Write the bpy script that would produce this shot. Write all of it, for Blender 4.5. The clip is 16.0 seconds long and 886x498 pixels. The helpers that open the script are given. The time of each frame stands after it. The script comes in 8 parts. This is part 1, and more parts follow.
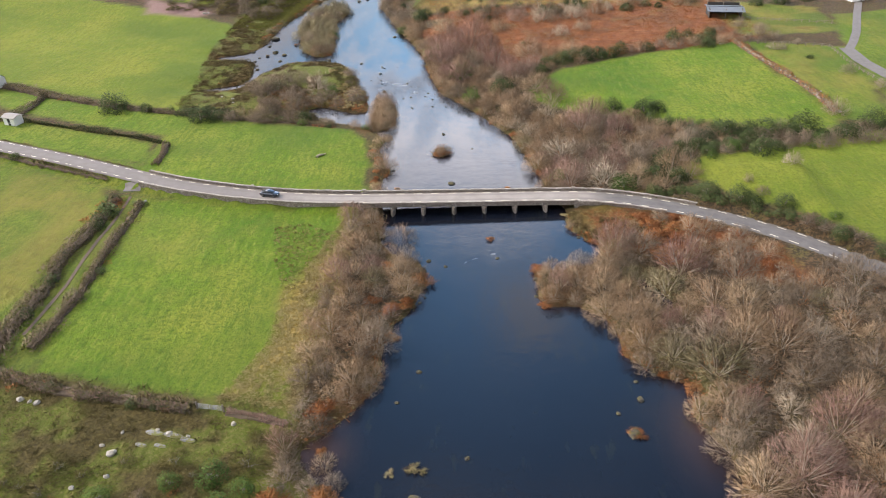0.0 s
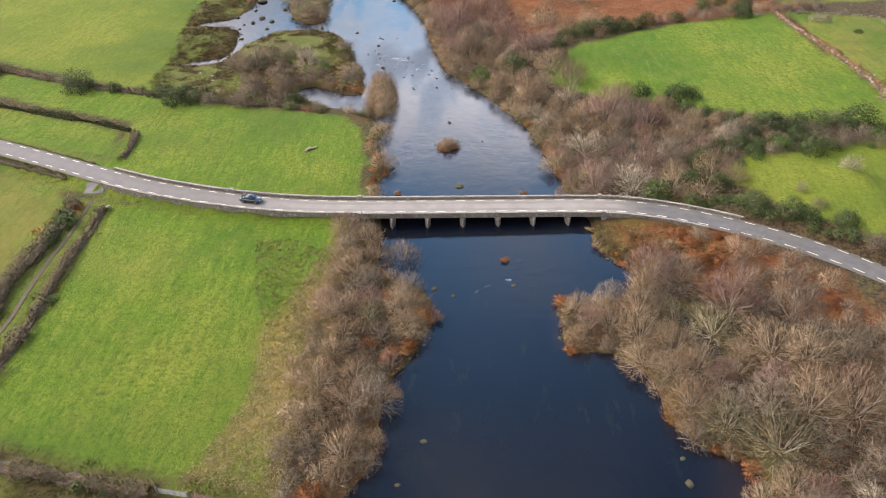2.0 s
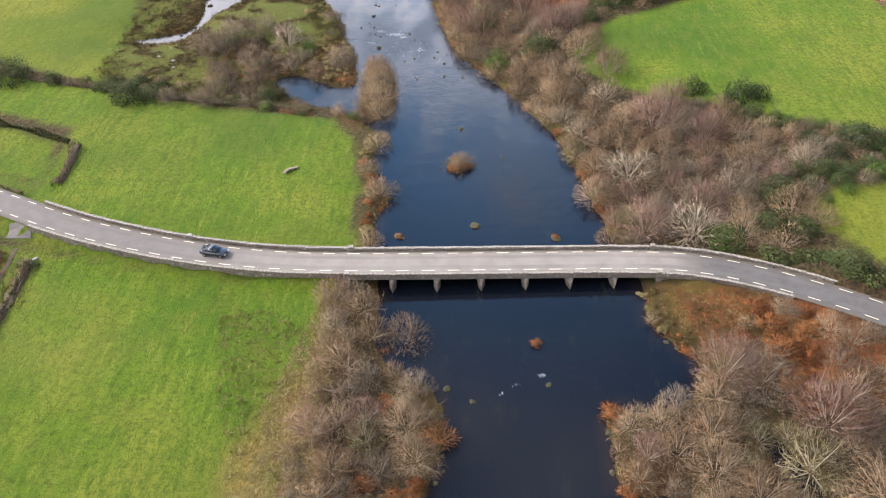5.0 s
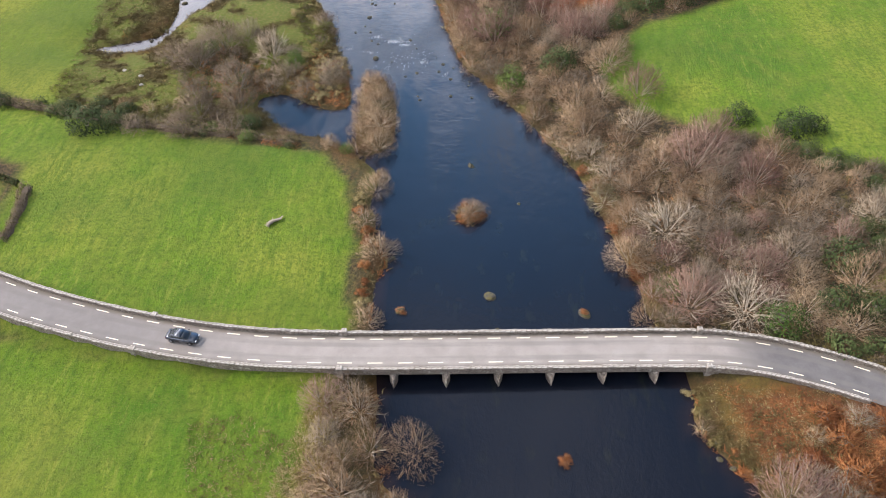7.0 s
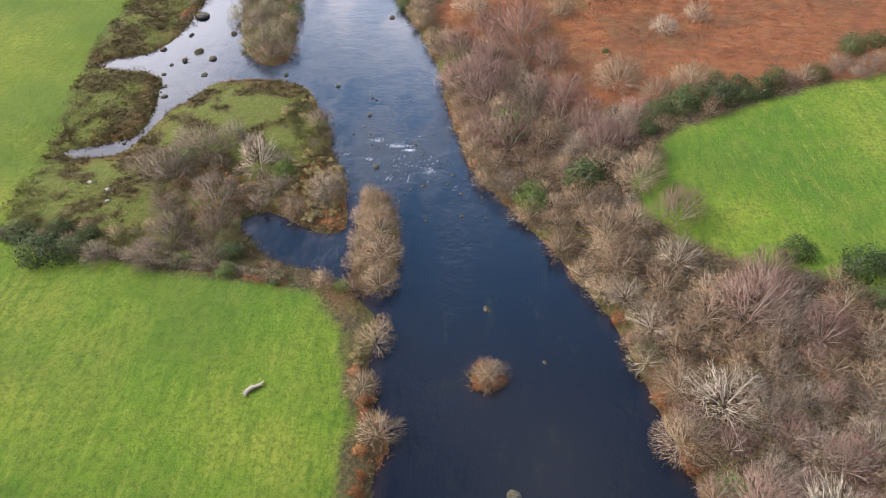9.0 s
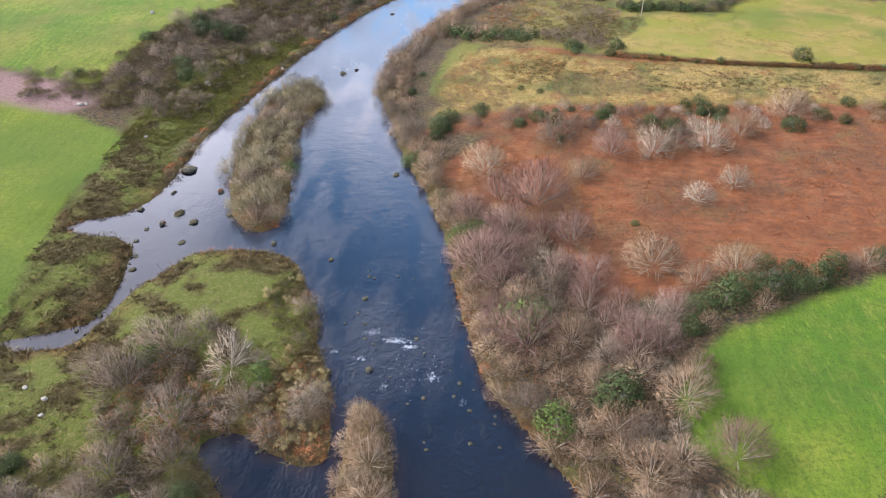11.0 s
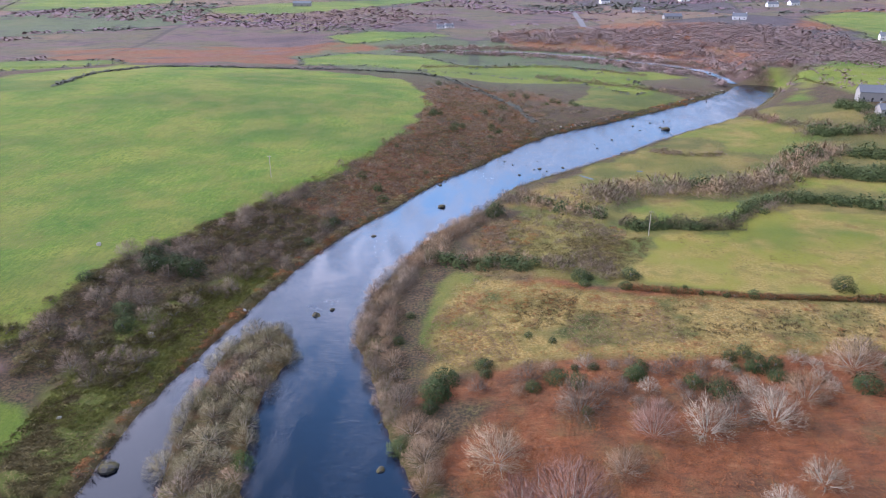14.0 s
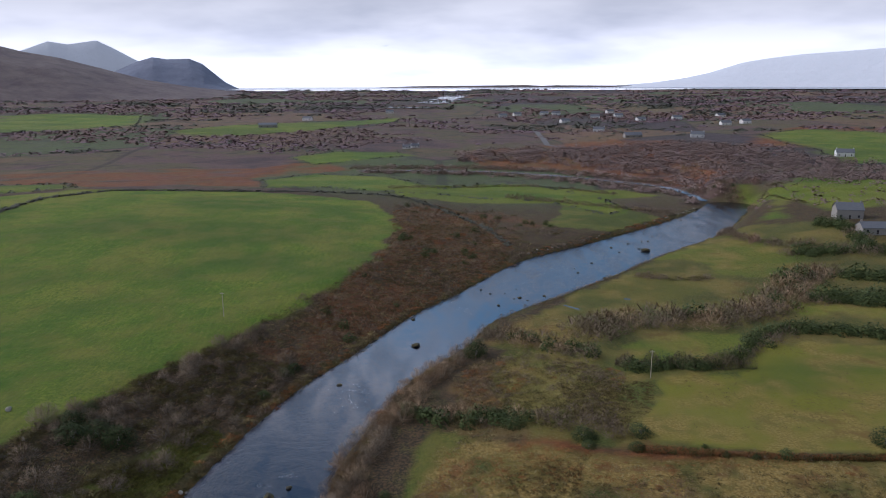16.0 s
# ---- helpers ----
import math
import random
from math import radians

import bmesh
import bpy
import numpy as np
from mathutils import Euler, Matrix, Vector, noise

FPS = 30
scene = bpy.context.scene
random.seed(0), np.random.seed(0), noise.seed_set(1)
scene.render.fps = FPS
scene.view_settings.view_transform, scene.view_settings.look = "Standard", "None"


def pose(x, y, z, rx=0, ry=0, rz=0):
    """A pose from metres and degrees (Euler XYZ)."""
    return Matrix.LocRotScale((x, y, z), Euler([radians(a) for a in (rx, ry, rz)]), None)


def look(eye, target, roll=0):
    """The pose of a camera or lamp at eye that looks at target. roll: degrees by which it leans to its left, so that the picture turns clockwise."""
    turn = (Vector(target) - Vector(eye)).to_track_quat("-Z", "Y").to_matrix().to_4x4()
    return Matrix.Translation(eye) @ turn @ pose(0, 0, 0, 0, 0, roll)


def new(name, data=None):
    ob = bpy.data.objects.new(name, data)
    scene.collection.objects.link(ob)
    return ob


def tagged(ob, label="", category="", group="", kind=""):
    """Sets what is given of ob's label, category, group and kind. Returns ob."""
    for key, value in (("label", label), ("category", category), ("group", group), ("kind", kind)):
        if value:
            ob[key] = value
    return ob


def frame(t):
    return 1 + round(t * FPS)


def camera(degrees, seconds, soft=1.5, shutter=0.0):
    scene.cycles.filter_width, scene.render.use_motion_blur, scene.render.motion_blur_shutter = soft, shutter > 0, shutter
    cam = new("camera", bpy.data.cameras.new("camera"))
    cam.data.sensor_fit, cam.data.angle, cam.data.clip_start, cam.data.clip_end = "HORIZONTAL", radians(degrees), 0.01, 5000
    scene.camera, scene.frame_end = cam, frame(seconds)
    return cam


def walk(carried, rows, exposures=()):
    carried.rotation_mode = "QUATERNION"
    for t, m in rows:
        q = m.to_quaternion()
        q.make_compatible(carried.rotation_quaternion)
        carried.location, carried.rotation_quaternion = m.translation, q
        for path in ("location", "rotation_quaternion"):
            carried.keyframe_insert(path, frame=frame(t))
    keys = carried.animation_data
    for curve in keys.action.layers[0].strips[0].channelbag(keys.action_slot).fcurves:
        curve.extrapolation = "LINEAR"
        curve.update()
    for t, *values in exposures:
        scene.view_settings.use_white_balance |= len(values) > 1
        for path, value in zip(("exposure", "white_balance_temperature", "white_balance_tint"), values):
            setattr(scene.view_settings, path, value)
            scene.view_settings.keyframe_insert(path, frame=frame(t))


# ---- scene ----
cam = camera(63.8, 16.0, soft=1.0)
PATH = [
    (0, (0.661, 1.558, 80.321), (0.582, 3.239, 79.241), -1.6),
    (0.5, (0.161, 7.423, 80.306), (0.081, 9.086, 79.198), -1.5),
    (1, (-0.436, 13.878, 80.271), (-0.514, 15.52, 79.132), -1.4),
    (1.5, (-1.2, 19.749, 80.267), (-1.276, 21.372, 79.099), -1.3),
    (2, (-1.988, 26.283, 80.362), (-2.06, 27.883, 79.164), -1.1),
    (2.5, (-2.596, 32.236, 80.476), (-2.666, 33.815, 79.251), -1.1),
    (3, (-3.232, 38.698, 80.572), (-3.3, 40.254, 79.316), -1.0),
    (3.5, (-3.666, 44.88, 80.587), (-3.735, 46.411, 79.303), -1.2),
    (4, (-4.316, 51.323, 80.53), (-4.384, 52.832, 79.218), -1.1),
    (6.3, (-6.931, 80.138, 80.99), (-6.995, 81.532, 79.558), -1.1),
    (6.5, (-7.183, 82.739, 81.014), (-7.245, 84.124, 79.573), -1.0),
    (7, (-8.011, 89.086, 80.964), (-8.069, 90.458, 79.509), -0.9),
    (7.5, (-8.802, 95.441, 80.976), (-8.857, 96.807, 79.517), -0.7),
    (8, (-9.742, 101.781, 81.027), (-9.791, 103.155, 79.574), -0.3),
    (8.5, (-10.455, 108.176, 80.806), (-10.502, 109.573, 79.375), -0.2),
    (8.7, (-10.657, 110.842, 80.76), (-10.705, 112.254, 79.344), -0.3),
    (10.8, (-11.568, 139.724, 80.533), (-11.646, 141.323, 79.335), 0.1),
    (11, (-11.611, 142.23, 80.57), (-11.692, 143.844, 79.391), 0.1),
    (11.5, (-12.289, 148.715, 80.637), (-12.371, 150.371, 79.518), 0.0),
    (12, (-13.225, 155.205, 80.714), (-13.307, 156.901, 79.658), 0.1),
    (12.5, (-14.155, 161.726, 80.827), (-14.234, 163.463, 79.838), 0.1),
    (13, (-15.041, 168.278, 80.861), (-15.115, 170.055, 79.946), 0.1),
    (13.5, (-15.936, 174.902, 81.028), (-15.988, 176.718, 80.191), 0.1),
    (14, (-16.799, 181.369, 81.273), (-16.828, 183.221, 80.518), -0.0),
    (14.5, (-17.632, 187.919, 81.307), (-17.637, 189.804, 80.64), -0.0),
    (15, (-18.518, 194.59, 81.352), (-18.498, 196.506, 80.778), -0.0),
    (15.5, (-18.826, 201.059, 81.465), (-18.784, 202.997, 80.972), -0.1),
    (16, (-19.583, 207.378, 81.436), (-19.516, 209.324, 80.979), -0.2),
]
EXPOSURES = [(0, 0.59, 6720, 17), (4, 0.64, 6670, 17), (8.5, 0.73, 6370, 18), (11, 0.85, 6060, 21), (13, 0.62, 5700, 26), (14, 0.50, 5530, 27), (14.5, 0.37, 5380, 26), (15, 0.15, 5560, 24), (15.5, -0.50, 5800, 20), (16, -0.92, 5820, 18)]
walk(cam, [(t, look(eye, target, roll)) for t, eye, target, roll in PATH], EXPOSURES)

# ---- world, sun ----
SUN_AZ, SUN_EL = radians(-72), radians(36)     # azimuth from +y towards +x


def build_world():
    w = bpy.data.worlds.new("sky")
    scene.world = w
    w.use_nodes = True
    nt = w.node_tree
    nt.nodes.clear()
    n, l = nt.nodes.new, nt.links.new
    out, bg = n("ShaderNodeOutputWorld"), n("ShaderNodeBackground")
    sky = n("ShaderNodeTexSky")
    sky.sky_type, sky.sun_disc = "NISHITA", False
    sky.sun_elevation, sky.sun_rotation = SUN_EL, SUN_AZ
    sky.altitude, sky.air_density, sky.dust_density = 50, 1.0, 0.6
    sky.ozone_density = 0.3
    tc, sep = n("ShaderNodeTexCoord"), n("ShaderNodeSeparateXYZ")
    l(tc.outputs["Generated"], sep.inputs[0])

    def math_(op, a, b=None, clamp=False):
        m = n("ShaderNodeMath")
        m.operation, m.use_clamp = op, clamp
        for i, v in enumerate((a, b)):
            if v is None:
                continue
            if isinstance(v, (int, float)):
                m.inputs[i].default_value = v
            else:
                l(v, m.inputs[i])
        return m.outputs[0]

    up = math_("MAXIMUM", sep.outputs[2], 0.0)
    den = math_("ADD", up, 0.18)
    com = n("ShaderNodeCombineXYZ")
    l(math_("DIVIDE", sep.outputs[0], den), com.inputs[0])
    l(math_("DIVIDE", sep.outputs[1], den), com.inputs[1])
    no = n("ShaderNodeTexNoise")
    l(com.outputs[0], no.inputs["Vector"])
    no.inputs["Scale"].default_value, no.inputs["Detail"].default_value = 1.25, 7
    no.inputs["Roughness"].default_value, no.inputs["Distortion"].default_value = 0.55, 0.3
    high = math_("POWER", up, 5.0)
    # more cloud near the horizon, open blue higher up
    belt_ = math_("SUBTRACT", 1.0, math_("POWER", math_("MULTIPLY", math_("SUBTRACT", up, 0.41), 8.0), 2.0), True)
    low = math_("ADD", math_("MULTIPLY", math_("SUBTRACT", 0.34, up, True), 1.3), math_("MULTIPLY", belt_, 0.14))
    # a bank of cloud stands over the west
    bank = n("ShaderNodeMapRange")
    bank.interpolation_type = "SMOOTHSTEP"
    l(sep.outputs[0], bank.inputs["Value"])
    for key, value in (("From Min", -0.20), ("From Max", -0.40), ("To Min", 0.0), ("To Max", 0.16)):
        bank.inputs[key].default_value = value
    low = math_("ADD", low, bank.outputs[0])
    fac = math_("ADD", math_("ADD", no.outputs["Fac"], low), math_("MULTIPLY", high, 0.24))
    ramp = n("ShaderNodeMapRange")
    ramp.interpolation_type = "SMOOTHSTEP"
    l(fac, ramp.inputs["Value"])
    ramp.inputs["From Min"].default_value, ramp.inputs["From Max"].default_value = 0.555, 0.67
    # cloud tone: bright ones and grey bellies, brightest in the glow ahead
    no2 = n("ShaderNodeTexNoise")
    l(com.outputs[0], no2.inputs["Vector"])
    no2.inputs["Scale"].default_value, no2.inputs["Detail"].default_value = 0.8, 5
    tone = n("ShaderNodeValToRGB")
    l(no2.outputs["Fac"], tone.inputs[0])
    tone.color_ramp.elements[0].position, tone.color_ramp.elements[0].color = 0.34, (0.62, 0.66, 0.74, 1)
    tone.color_ramp.elements[1].position, tone.color_ramp.elements[1].color = 0.60, (1.0, 1.02, 1.06, 1)
    glow = math_("POWER", math_("SUBTRACT", 1.0, up, True), 11.0)
    ahead = math_("MULTIPLY", math_("MULTIPLY", math_("POWER", math_("MAXIMUM", sep.outputs[1], 0.0), 5.0), math_("POWER", up, 1.6)), 4.9)
    # a belt of cloud ahead is lit through by the sun
    lit = math_("ADD", 1.9, math_("MULTIPLY", belt_, 4.2))
    west = math_("MULTIPLY", bank.outputs[0], math_("MULTIPLY", math_("SUBTRACT", 1.0, math_("POWER", math_("MULTIPLY", math_("SUBTRACT", up, 0.55), 4.0), 2.0), True), 14.0))
    gain = math_("ADD", math_("ADD", math_("MULTIPLY", math_("ADD", math_("MULTIPLY", glow, 1.25), math_("MULTIPLY", west, 0.62)), 2.1), math_("ADD", math_("MULTIPLY", ahead, lit), math_("MULTIPLY", high, 1.3))), 0.35)
    cloud = n("ShaderNodeVectorMath")
    cloud.operation = "SCALE"
    l(tone.outputs[0], cloud.inputs[0])
    l(gain, cloud.inputs["Scale"])
    tint = n("ShaderNodeVectorMath")
    tint.operation = "MULTIPLY"
    l(sky.outputs[0], tint.inputs[0])
    tint.inputs[1].default_value = (0.70, 1.04, 1.12)
    blue = n("ShaderNodeVectorMath")
    blue.operation = "SCALE"
    l(tint.outputs[0], blue.inputs[0])
    # the blue deepens towards the west
    deep = n("ShaderNodeMapRange")
    l(sep.outputs[0], deep.inputs["Value"])
    for key, value in (("From Min", -0.24), ("From Max", 0.0), ("To Min", 0.45), ("To Max", 0.85)):
        deep.inputs[key].default_value = value
    l(math_("ADD", math_("MULTIPLY", ahead, deep.outputs[0]), 0.075), blue.inputs["Scale"])
    mix = n("ShaderNodeMix")
    mix.data_type = "RGBA"
    l(ramp.outputs[0], mix.inputs[0])
    l(blue.outputs[0], mix.inputs[6])
    l(cloud.outputs[0], mix.inputs[7])
    l(mix.outputs[2], bg.inputs[0])
    bg.inputs[1].default_value = 1.0
    l(bg.outputs[0], out.inputs[0])


build_world()
sun = new("sun", bpy.data.lights.new("sun", "SUN"))
sun.data.energy, sun.data.angle, sun.data.color = 3.0, radians(12), (1.0, 0.92, 0.83)
sun_dir = Vector((math.sin(SUN_AZ) * math.cos(SUN_EL), math.cos(SUN_AZ) * math.cos(SUN_EL), math.sin(SUN_EL)))
sun.matrix_world = look(sun_dir * 300, (0, 0, 0))

# ---- materials ----
class Mat:
    """A node material with short calls for the usual nodes."""

    def __init__(self, name, rough=0.9, metal=0.0):
        self.m = bpy.data.materials.new(name)
        self.m.use_nodes = True
        self.nt = self.m.node_tree
        self.b = self.nt.nodes["Principled BSDF"]
        self.b.inputs["Roughness"].default_value, self.b.inputs["Metallic"].default_value = rough, metal
        self.b.inputs["Specular IOR Level"].default_value = 0.25
        self._pos = None

    def n(self, kind):
        return self.nt.nodes.new("ShaderNode" + kind)

    def l(self, a, b):
        self.nt.links.new(a, b)

    def put(self, sock, v):
        if isinstance(v, (int, float)):
            sock.default_value = v
        elif isinstance(v, tuple):
            sock.default_value = (*v, 1) if len(v) == 3 and len(sock.default_value) == 4 else v
        else:
            self.l(v, sock)

    def pos(self):
        if self._pos is None:
            self._pos = self.n("NewGeometry").outputs["Position"]
        return self._pos

    def local(self):
        return self.n("TexCoord").outputs["Object"]

    def stretched(self, v, s, rot=0.0):
        m = self.n("Mapping")
        self.l(v, m.inputs[0])
        m.inputs["Scale"].default_value = s
        m.inputs["Rotation"].default_value = (0, 0, rot)
        return m.outputs[0]

    def noise(self, scale, detail=4, rough=0.6, vec=None, dist=0.0):
        t = self.n("TexNoise")
        self.l(vec if vec is not None else self.pos(), t.inputs["Vector"])
        t.inputs["Scale"].default_value, t.inputs["Detail"].default_value = scale, detail
        t.inputs["Roughness"].default_value, t.inputs["Distortion"].default_value = rough, dist
        return t.outputs["Fac"]

    def voronoi(self, scale, vec=None, out="Color", feature="F1"):
        t = self.n("TexVoronoi")
        t.feature = feature
        self.l(vec if vec is not None else self.pos(), t.inputs["Vector"])
        t.inputs["Scale"].default_value = scale
        return t.outputs[out]

    def math(self, op, a, b=0.0, clamp=False):
        m = self.n("Math")
        m.operation, m.use_clamp = op, clamp
        self.put(m.inputs[0], a)
        self.put(m.inputs[1], b)
        return m.outputs[0]

    def step(self, v, lo, hi, to=(0.0, 1.0)):
        m = self.n("MapRange")
        m.interpolation_type = "SMOOTHSTEP"
        self.put(m.inputs["Value"], v)
        for k, x in (("From Min", lo), ("From Max", hi), ("To Min", to[0]), ("To Max", to[1])):
            m.inputs[k].default_value = x
        return m.outputs[0]

    def mix(self, f, a, b, mode="MIX"):
        m = self.n("Mix")
        m.data_type, m.blend_type = "RGBA", mode
        self.put(m.inputs[0], f)
        self.put(m.inputs[6], a)
        self.put(m.inputs[7], b)
        return m.outputs[2]

    def ramp(self, f, *stops):
        r = self.n("ValToRGB")
        self.l(f, r.inputs[0])
        e = r.color_ramp.elements
        while len(e) < len(stops):
            e.new(0.5)
        for el, (p, c) in zip(e, stops):
            el.position, el.color = p, (*c, 1)
        return r.outputs[0]

    def attr(self, name, out="Fac"):
        a = self.n("Attribute")
        a.attribute_name = name
        return a.outputs[out]

    def rnd(self):
        return self.n("ObjectInfo").outputs["Random"]

    def island(self):
        return self.n("NewGeometry").outputs["Random Per Island"]

    def bump(self, h, strength=0.5, dist=0.1):
        b = self.n("Bump")
        b.inputs["Strength"].default_value, b.inputs["Distance"].default_value = strength, dist
        self.l(h, b.inputs["Height"])
        self.l(b.outputs[0], self.b.inputs["Normal"])
        return self

    def col(self, c):
        self.put(self.b.inputs["Base Color"], c)
        return self


def mat_ground():
    """Pasture, straw, bracken, rushes and scrub soil, laid out by the ground's cover attribute."""
    M = Mat("ground_cover", 0.95)
    sep = M.n("SeparateColor")
    a = M.n("Attribute")
    a.attribute_name = "cover"
    M.l(a.outputs["Color"], sep.inputs[0])
    past, dry, brack = sep.outputs[0], sep.outputs[1], sep.outputs[2]
    rush, earth, lawn, far = a.outputs["Alpha"], M.attr("earth"), M.attr("lawn"), M.attr("far")
    big, mid, fine = M.noise(0.035, 5), M.noise(0.22, 5), M.noise(1.6, 6, 0.7)
    vfine = M.noise(5.5, 4, 0.75)
    scrub = M.ramp(mid, (0.3, (0.085, 0.052, 0.026)), (0.5, (0.155, 0.095, 0.045)), (0.62, (0.13, 0.11, 0.032)), (0.75, (0.23, 0.15, 0.075)))
    scrub = M.mix(M.step(fine, 0.36, 0.6), scrub, (0.045, 0.037, 0.02))
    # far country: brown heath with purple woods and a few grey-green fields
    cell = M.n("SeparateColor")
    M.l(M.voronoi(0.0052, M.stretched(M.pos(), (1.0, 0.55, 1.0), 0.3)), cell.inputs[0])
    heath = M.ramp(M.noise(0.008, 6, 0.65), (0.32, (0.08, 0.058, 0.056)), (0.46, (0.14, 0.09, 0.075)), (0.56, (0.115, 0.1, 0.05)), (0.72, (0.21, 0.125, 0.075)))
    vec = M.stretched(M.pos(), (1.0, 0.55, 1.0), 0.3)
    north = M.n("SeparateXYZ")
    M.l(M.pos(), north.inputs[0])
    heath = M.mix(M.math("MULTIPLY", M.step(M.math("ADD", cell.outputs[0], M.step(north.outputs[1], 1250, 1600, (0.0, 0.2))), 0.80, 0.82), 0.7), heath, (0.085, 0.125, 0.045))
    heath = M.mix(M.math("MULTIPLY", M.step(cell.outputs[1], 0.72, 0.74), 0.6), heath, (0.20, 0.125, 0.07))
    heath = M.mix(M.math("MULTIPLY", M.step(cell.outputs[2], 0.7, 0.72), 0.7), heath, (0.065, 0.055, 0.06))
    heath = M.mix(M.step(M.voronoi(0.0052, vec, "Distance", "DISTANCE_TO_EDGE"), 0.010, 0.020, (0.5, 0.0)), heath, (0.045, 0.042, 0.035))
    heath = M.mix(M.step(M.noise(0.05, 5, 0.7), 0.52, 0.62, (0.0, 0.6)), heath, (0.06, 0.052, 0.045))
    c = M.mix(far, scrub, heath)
    rushc = M.ramp(fine, (0.3, (0.045, 0.034, 0.012)), (0.5, (0.085, 0.066, 0.02)), (0.68, (0.14, 0.115, 0.035)))
    lush = M.mix(M.step(fine, 0.42, 0.68), (0.105, 0.132, 0.016), (0.18, 0.162, 0.046))
    lush = M.mix(M.step(vfine, 0.52, 0.66, (0.0, 0.6)), lush, (0.05, 0.052, 0.015))
    rushc = M.mix(M.math("SUBTRACT", 1.0, M.attr("sedge")), rushc, lush)
    c = M.mix(rush, c, rushc)
    br = M.ramp(mid, (0.3, (0.185, 0.062, 0.021)), (0.52, (0.29, 0.102, 0.034)), (0.72, (0.275, 0.128, 0.048)))
    br = M.mix(M.step(vfine, 0.40, 0.66, (0.0, 0.75)), br, (0.085, 0.042, 0.02))
    ridge_ = M.noise(0.8, 5, 0.7, M.stretched(M.pos(), (0.4, 1.0, 1.0), 0.1), 0.5)
    br = M.mix(M.step(ridge_, 0.48, 0.64, (0.0, 0.65)), br, (0.12, 0.052, 0.024))
    br = M.mix(M.step(ridge_, 0.44, 0.32, (0.0, 0.5)), br, (0.36, 0.17, 0.075))
    br = M.mix(M.step(M.noise(0.06, 4), 0.56, 0.70, (0.0, 0.6)), br, (0.17, 0.135, 0.045))
    c = M.mix(brack, c, br)
    p = M.ramp(big, (0.34, (0.075, 0.172, 0.008)), (0.48, (0.13, 0.222, 0.012)), (0.62, (0.225, 0.268, 0.027)))
    streak = M.noise(0.9, 5, 0.7, M.stretched(M.pos(), (1.0, 0.22, 1.0), -0.75))
    p = M.mix(M.step(streak, 0.48, 0.66, (0.0, 0.65)), p, (0.06, 0.135, 0.007))
    p = M.mix(M.step(streak, 0.46, 0.34, (0.0, 0.5)), p, (0.27, 0.30, 0.045))
    p = M.mix(M.step(mid, 0.42, 0.70, (0.0, 0.42)), p, (0.21, 0.225, 0.03))
    p = M.mix(M.step(M.noise(0.75, 5, 0.7), 0.46, 0.66, (0.0, 0.55)), p, (0.072, 0.13, 0.008))
    p = M.mix(M.step(fine, 0.45, 0.68, (0.0, 0.75)), p, (0.06, 0.105, 0.008))
    p = M.mix(M.step(vfine, 0.52, 0.68, (0.0, 0.6)), p, (0.22, 0.25, 0.05))
    p = M.mix(lawn, p, M.mix(M.step(fine, 0.4, 0.7, (0.0, 0.6)), (0.235, 0.225, 0.026), (0.165, 0.17, 0.016)))
    # broad dark patches paint shading of the pasture's dips; yellower grass lies between
    shade = M.noise(0.013, 3, 0.6, M.stretched(M.pos(), (0.6, 1.0, 1.0), 0.3))
    p = M.mix(M.step(shade, 0.48, 0.62, (0.0, 0.65)), p, (0.06, 0.12, 0.012))
    p = M.mix(M.step(shade, 0.42, 0.30, (0.0, 0.4)), p, (0.26, 0.25, 0.05))
    c = M.mix(past, c, p)
    d = M.ramp(fine, (0.3, (0.15, 0.105, 0.028)), (0.5, (0.32, 0.22, 0.06)), (0.7, (0.48, 0.35, 0.125)))
    d = M.mix(M.step(mid, 0.46, 0.64, (0.0, 0.6)), d, (0.15, 0.14, 0.03))
    d = M.mix(M.step(M.noise(0.11, 5), 0.54, 0.66, (0.0, 0.7)), d, (0.23, 0.1, 0.04))
    c = M.mix(dry, c, d)
    c = M.mix(earth, c, M.ramp(fine, (0.35, (0.20, 0.12, 0.10)), (0.65, (0.33, 0.22, 0.19))))
    M.col(c)
    h = M.math("ADD", M.math("MULTIPLY", fine, 0.7), M.math("MULTIPLY", vfine, 0.4))
    h = M.math("ADD", h, M.math("MULTIPLY", streak, 0.6))
    return M.bump(h, 1.0, 0.9).m


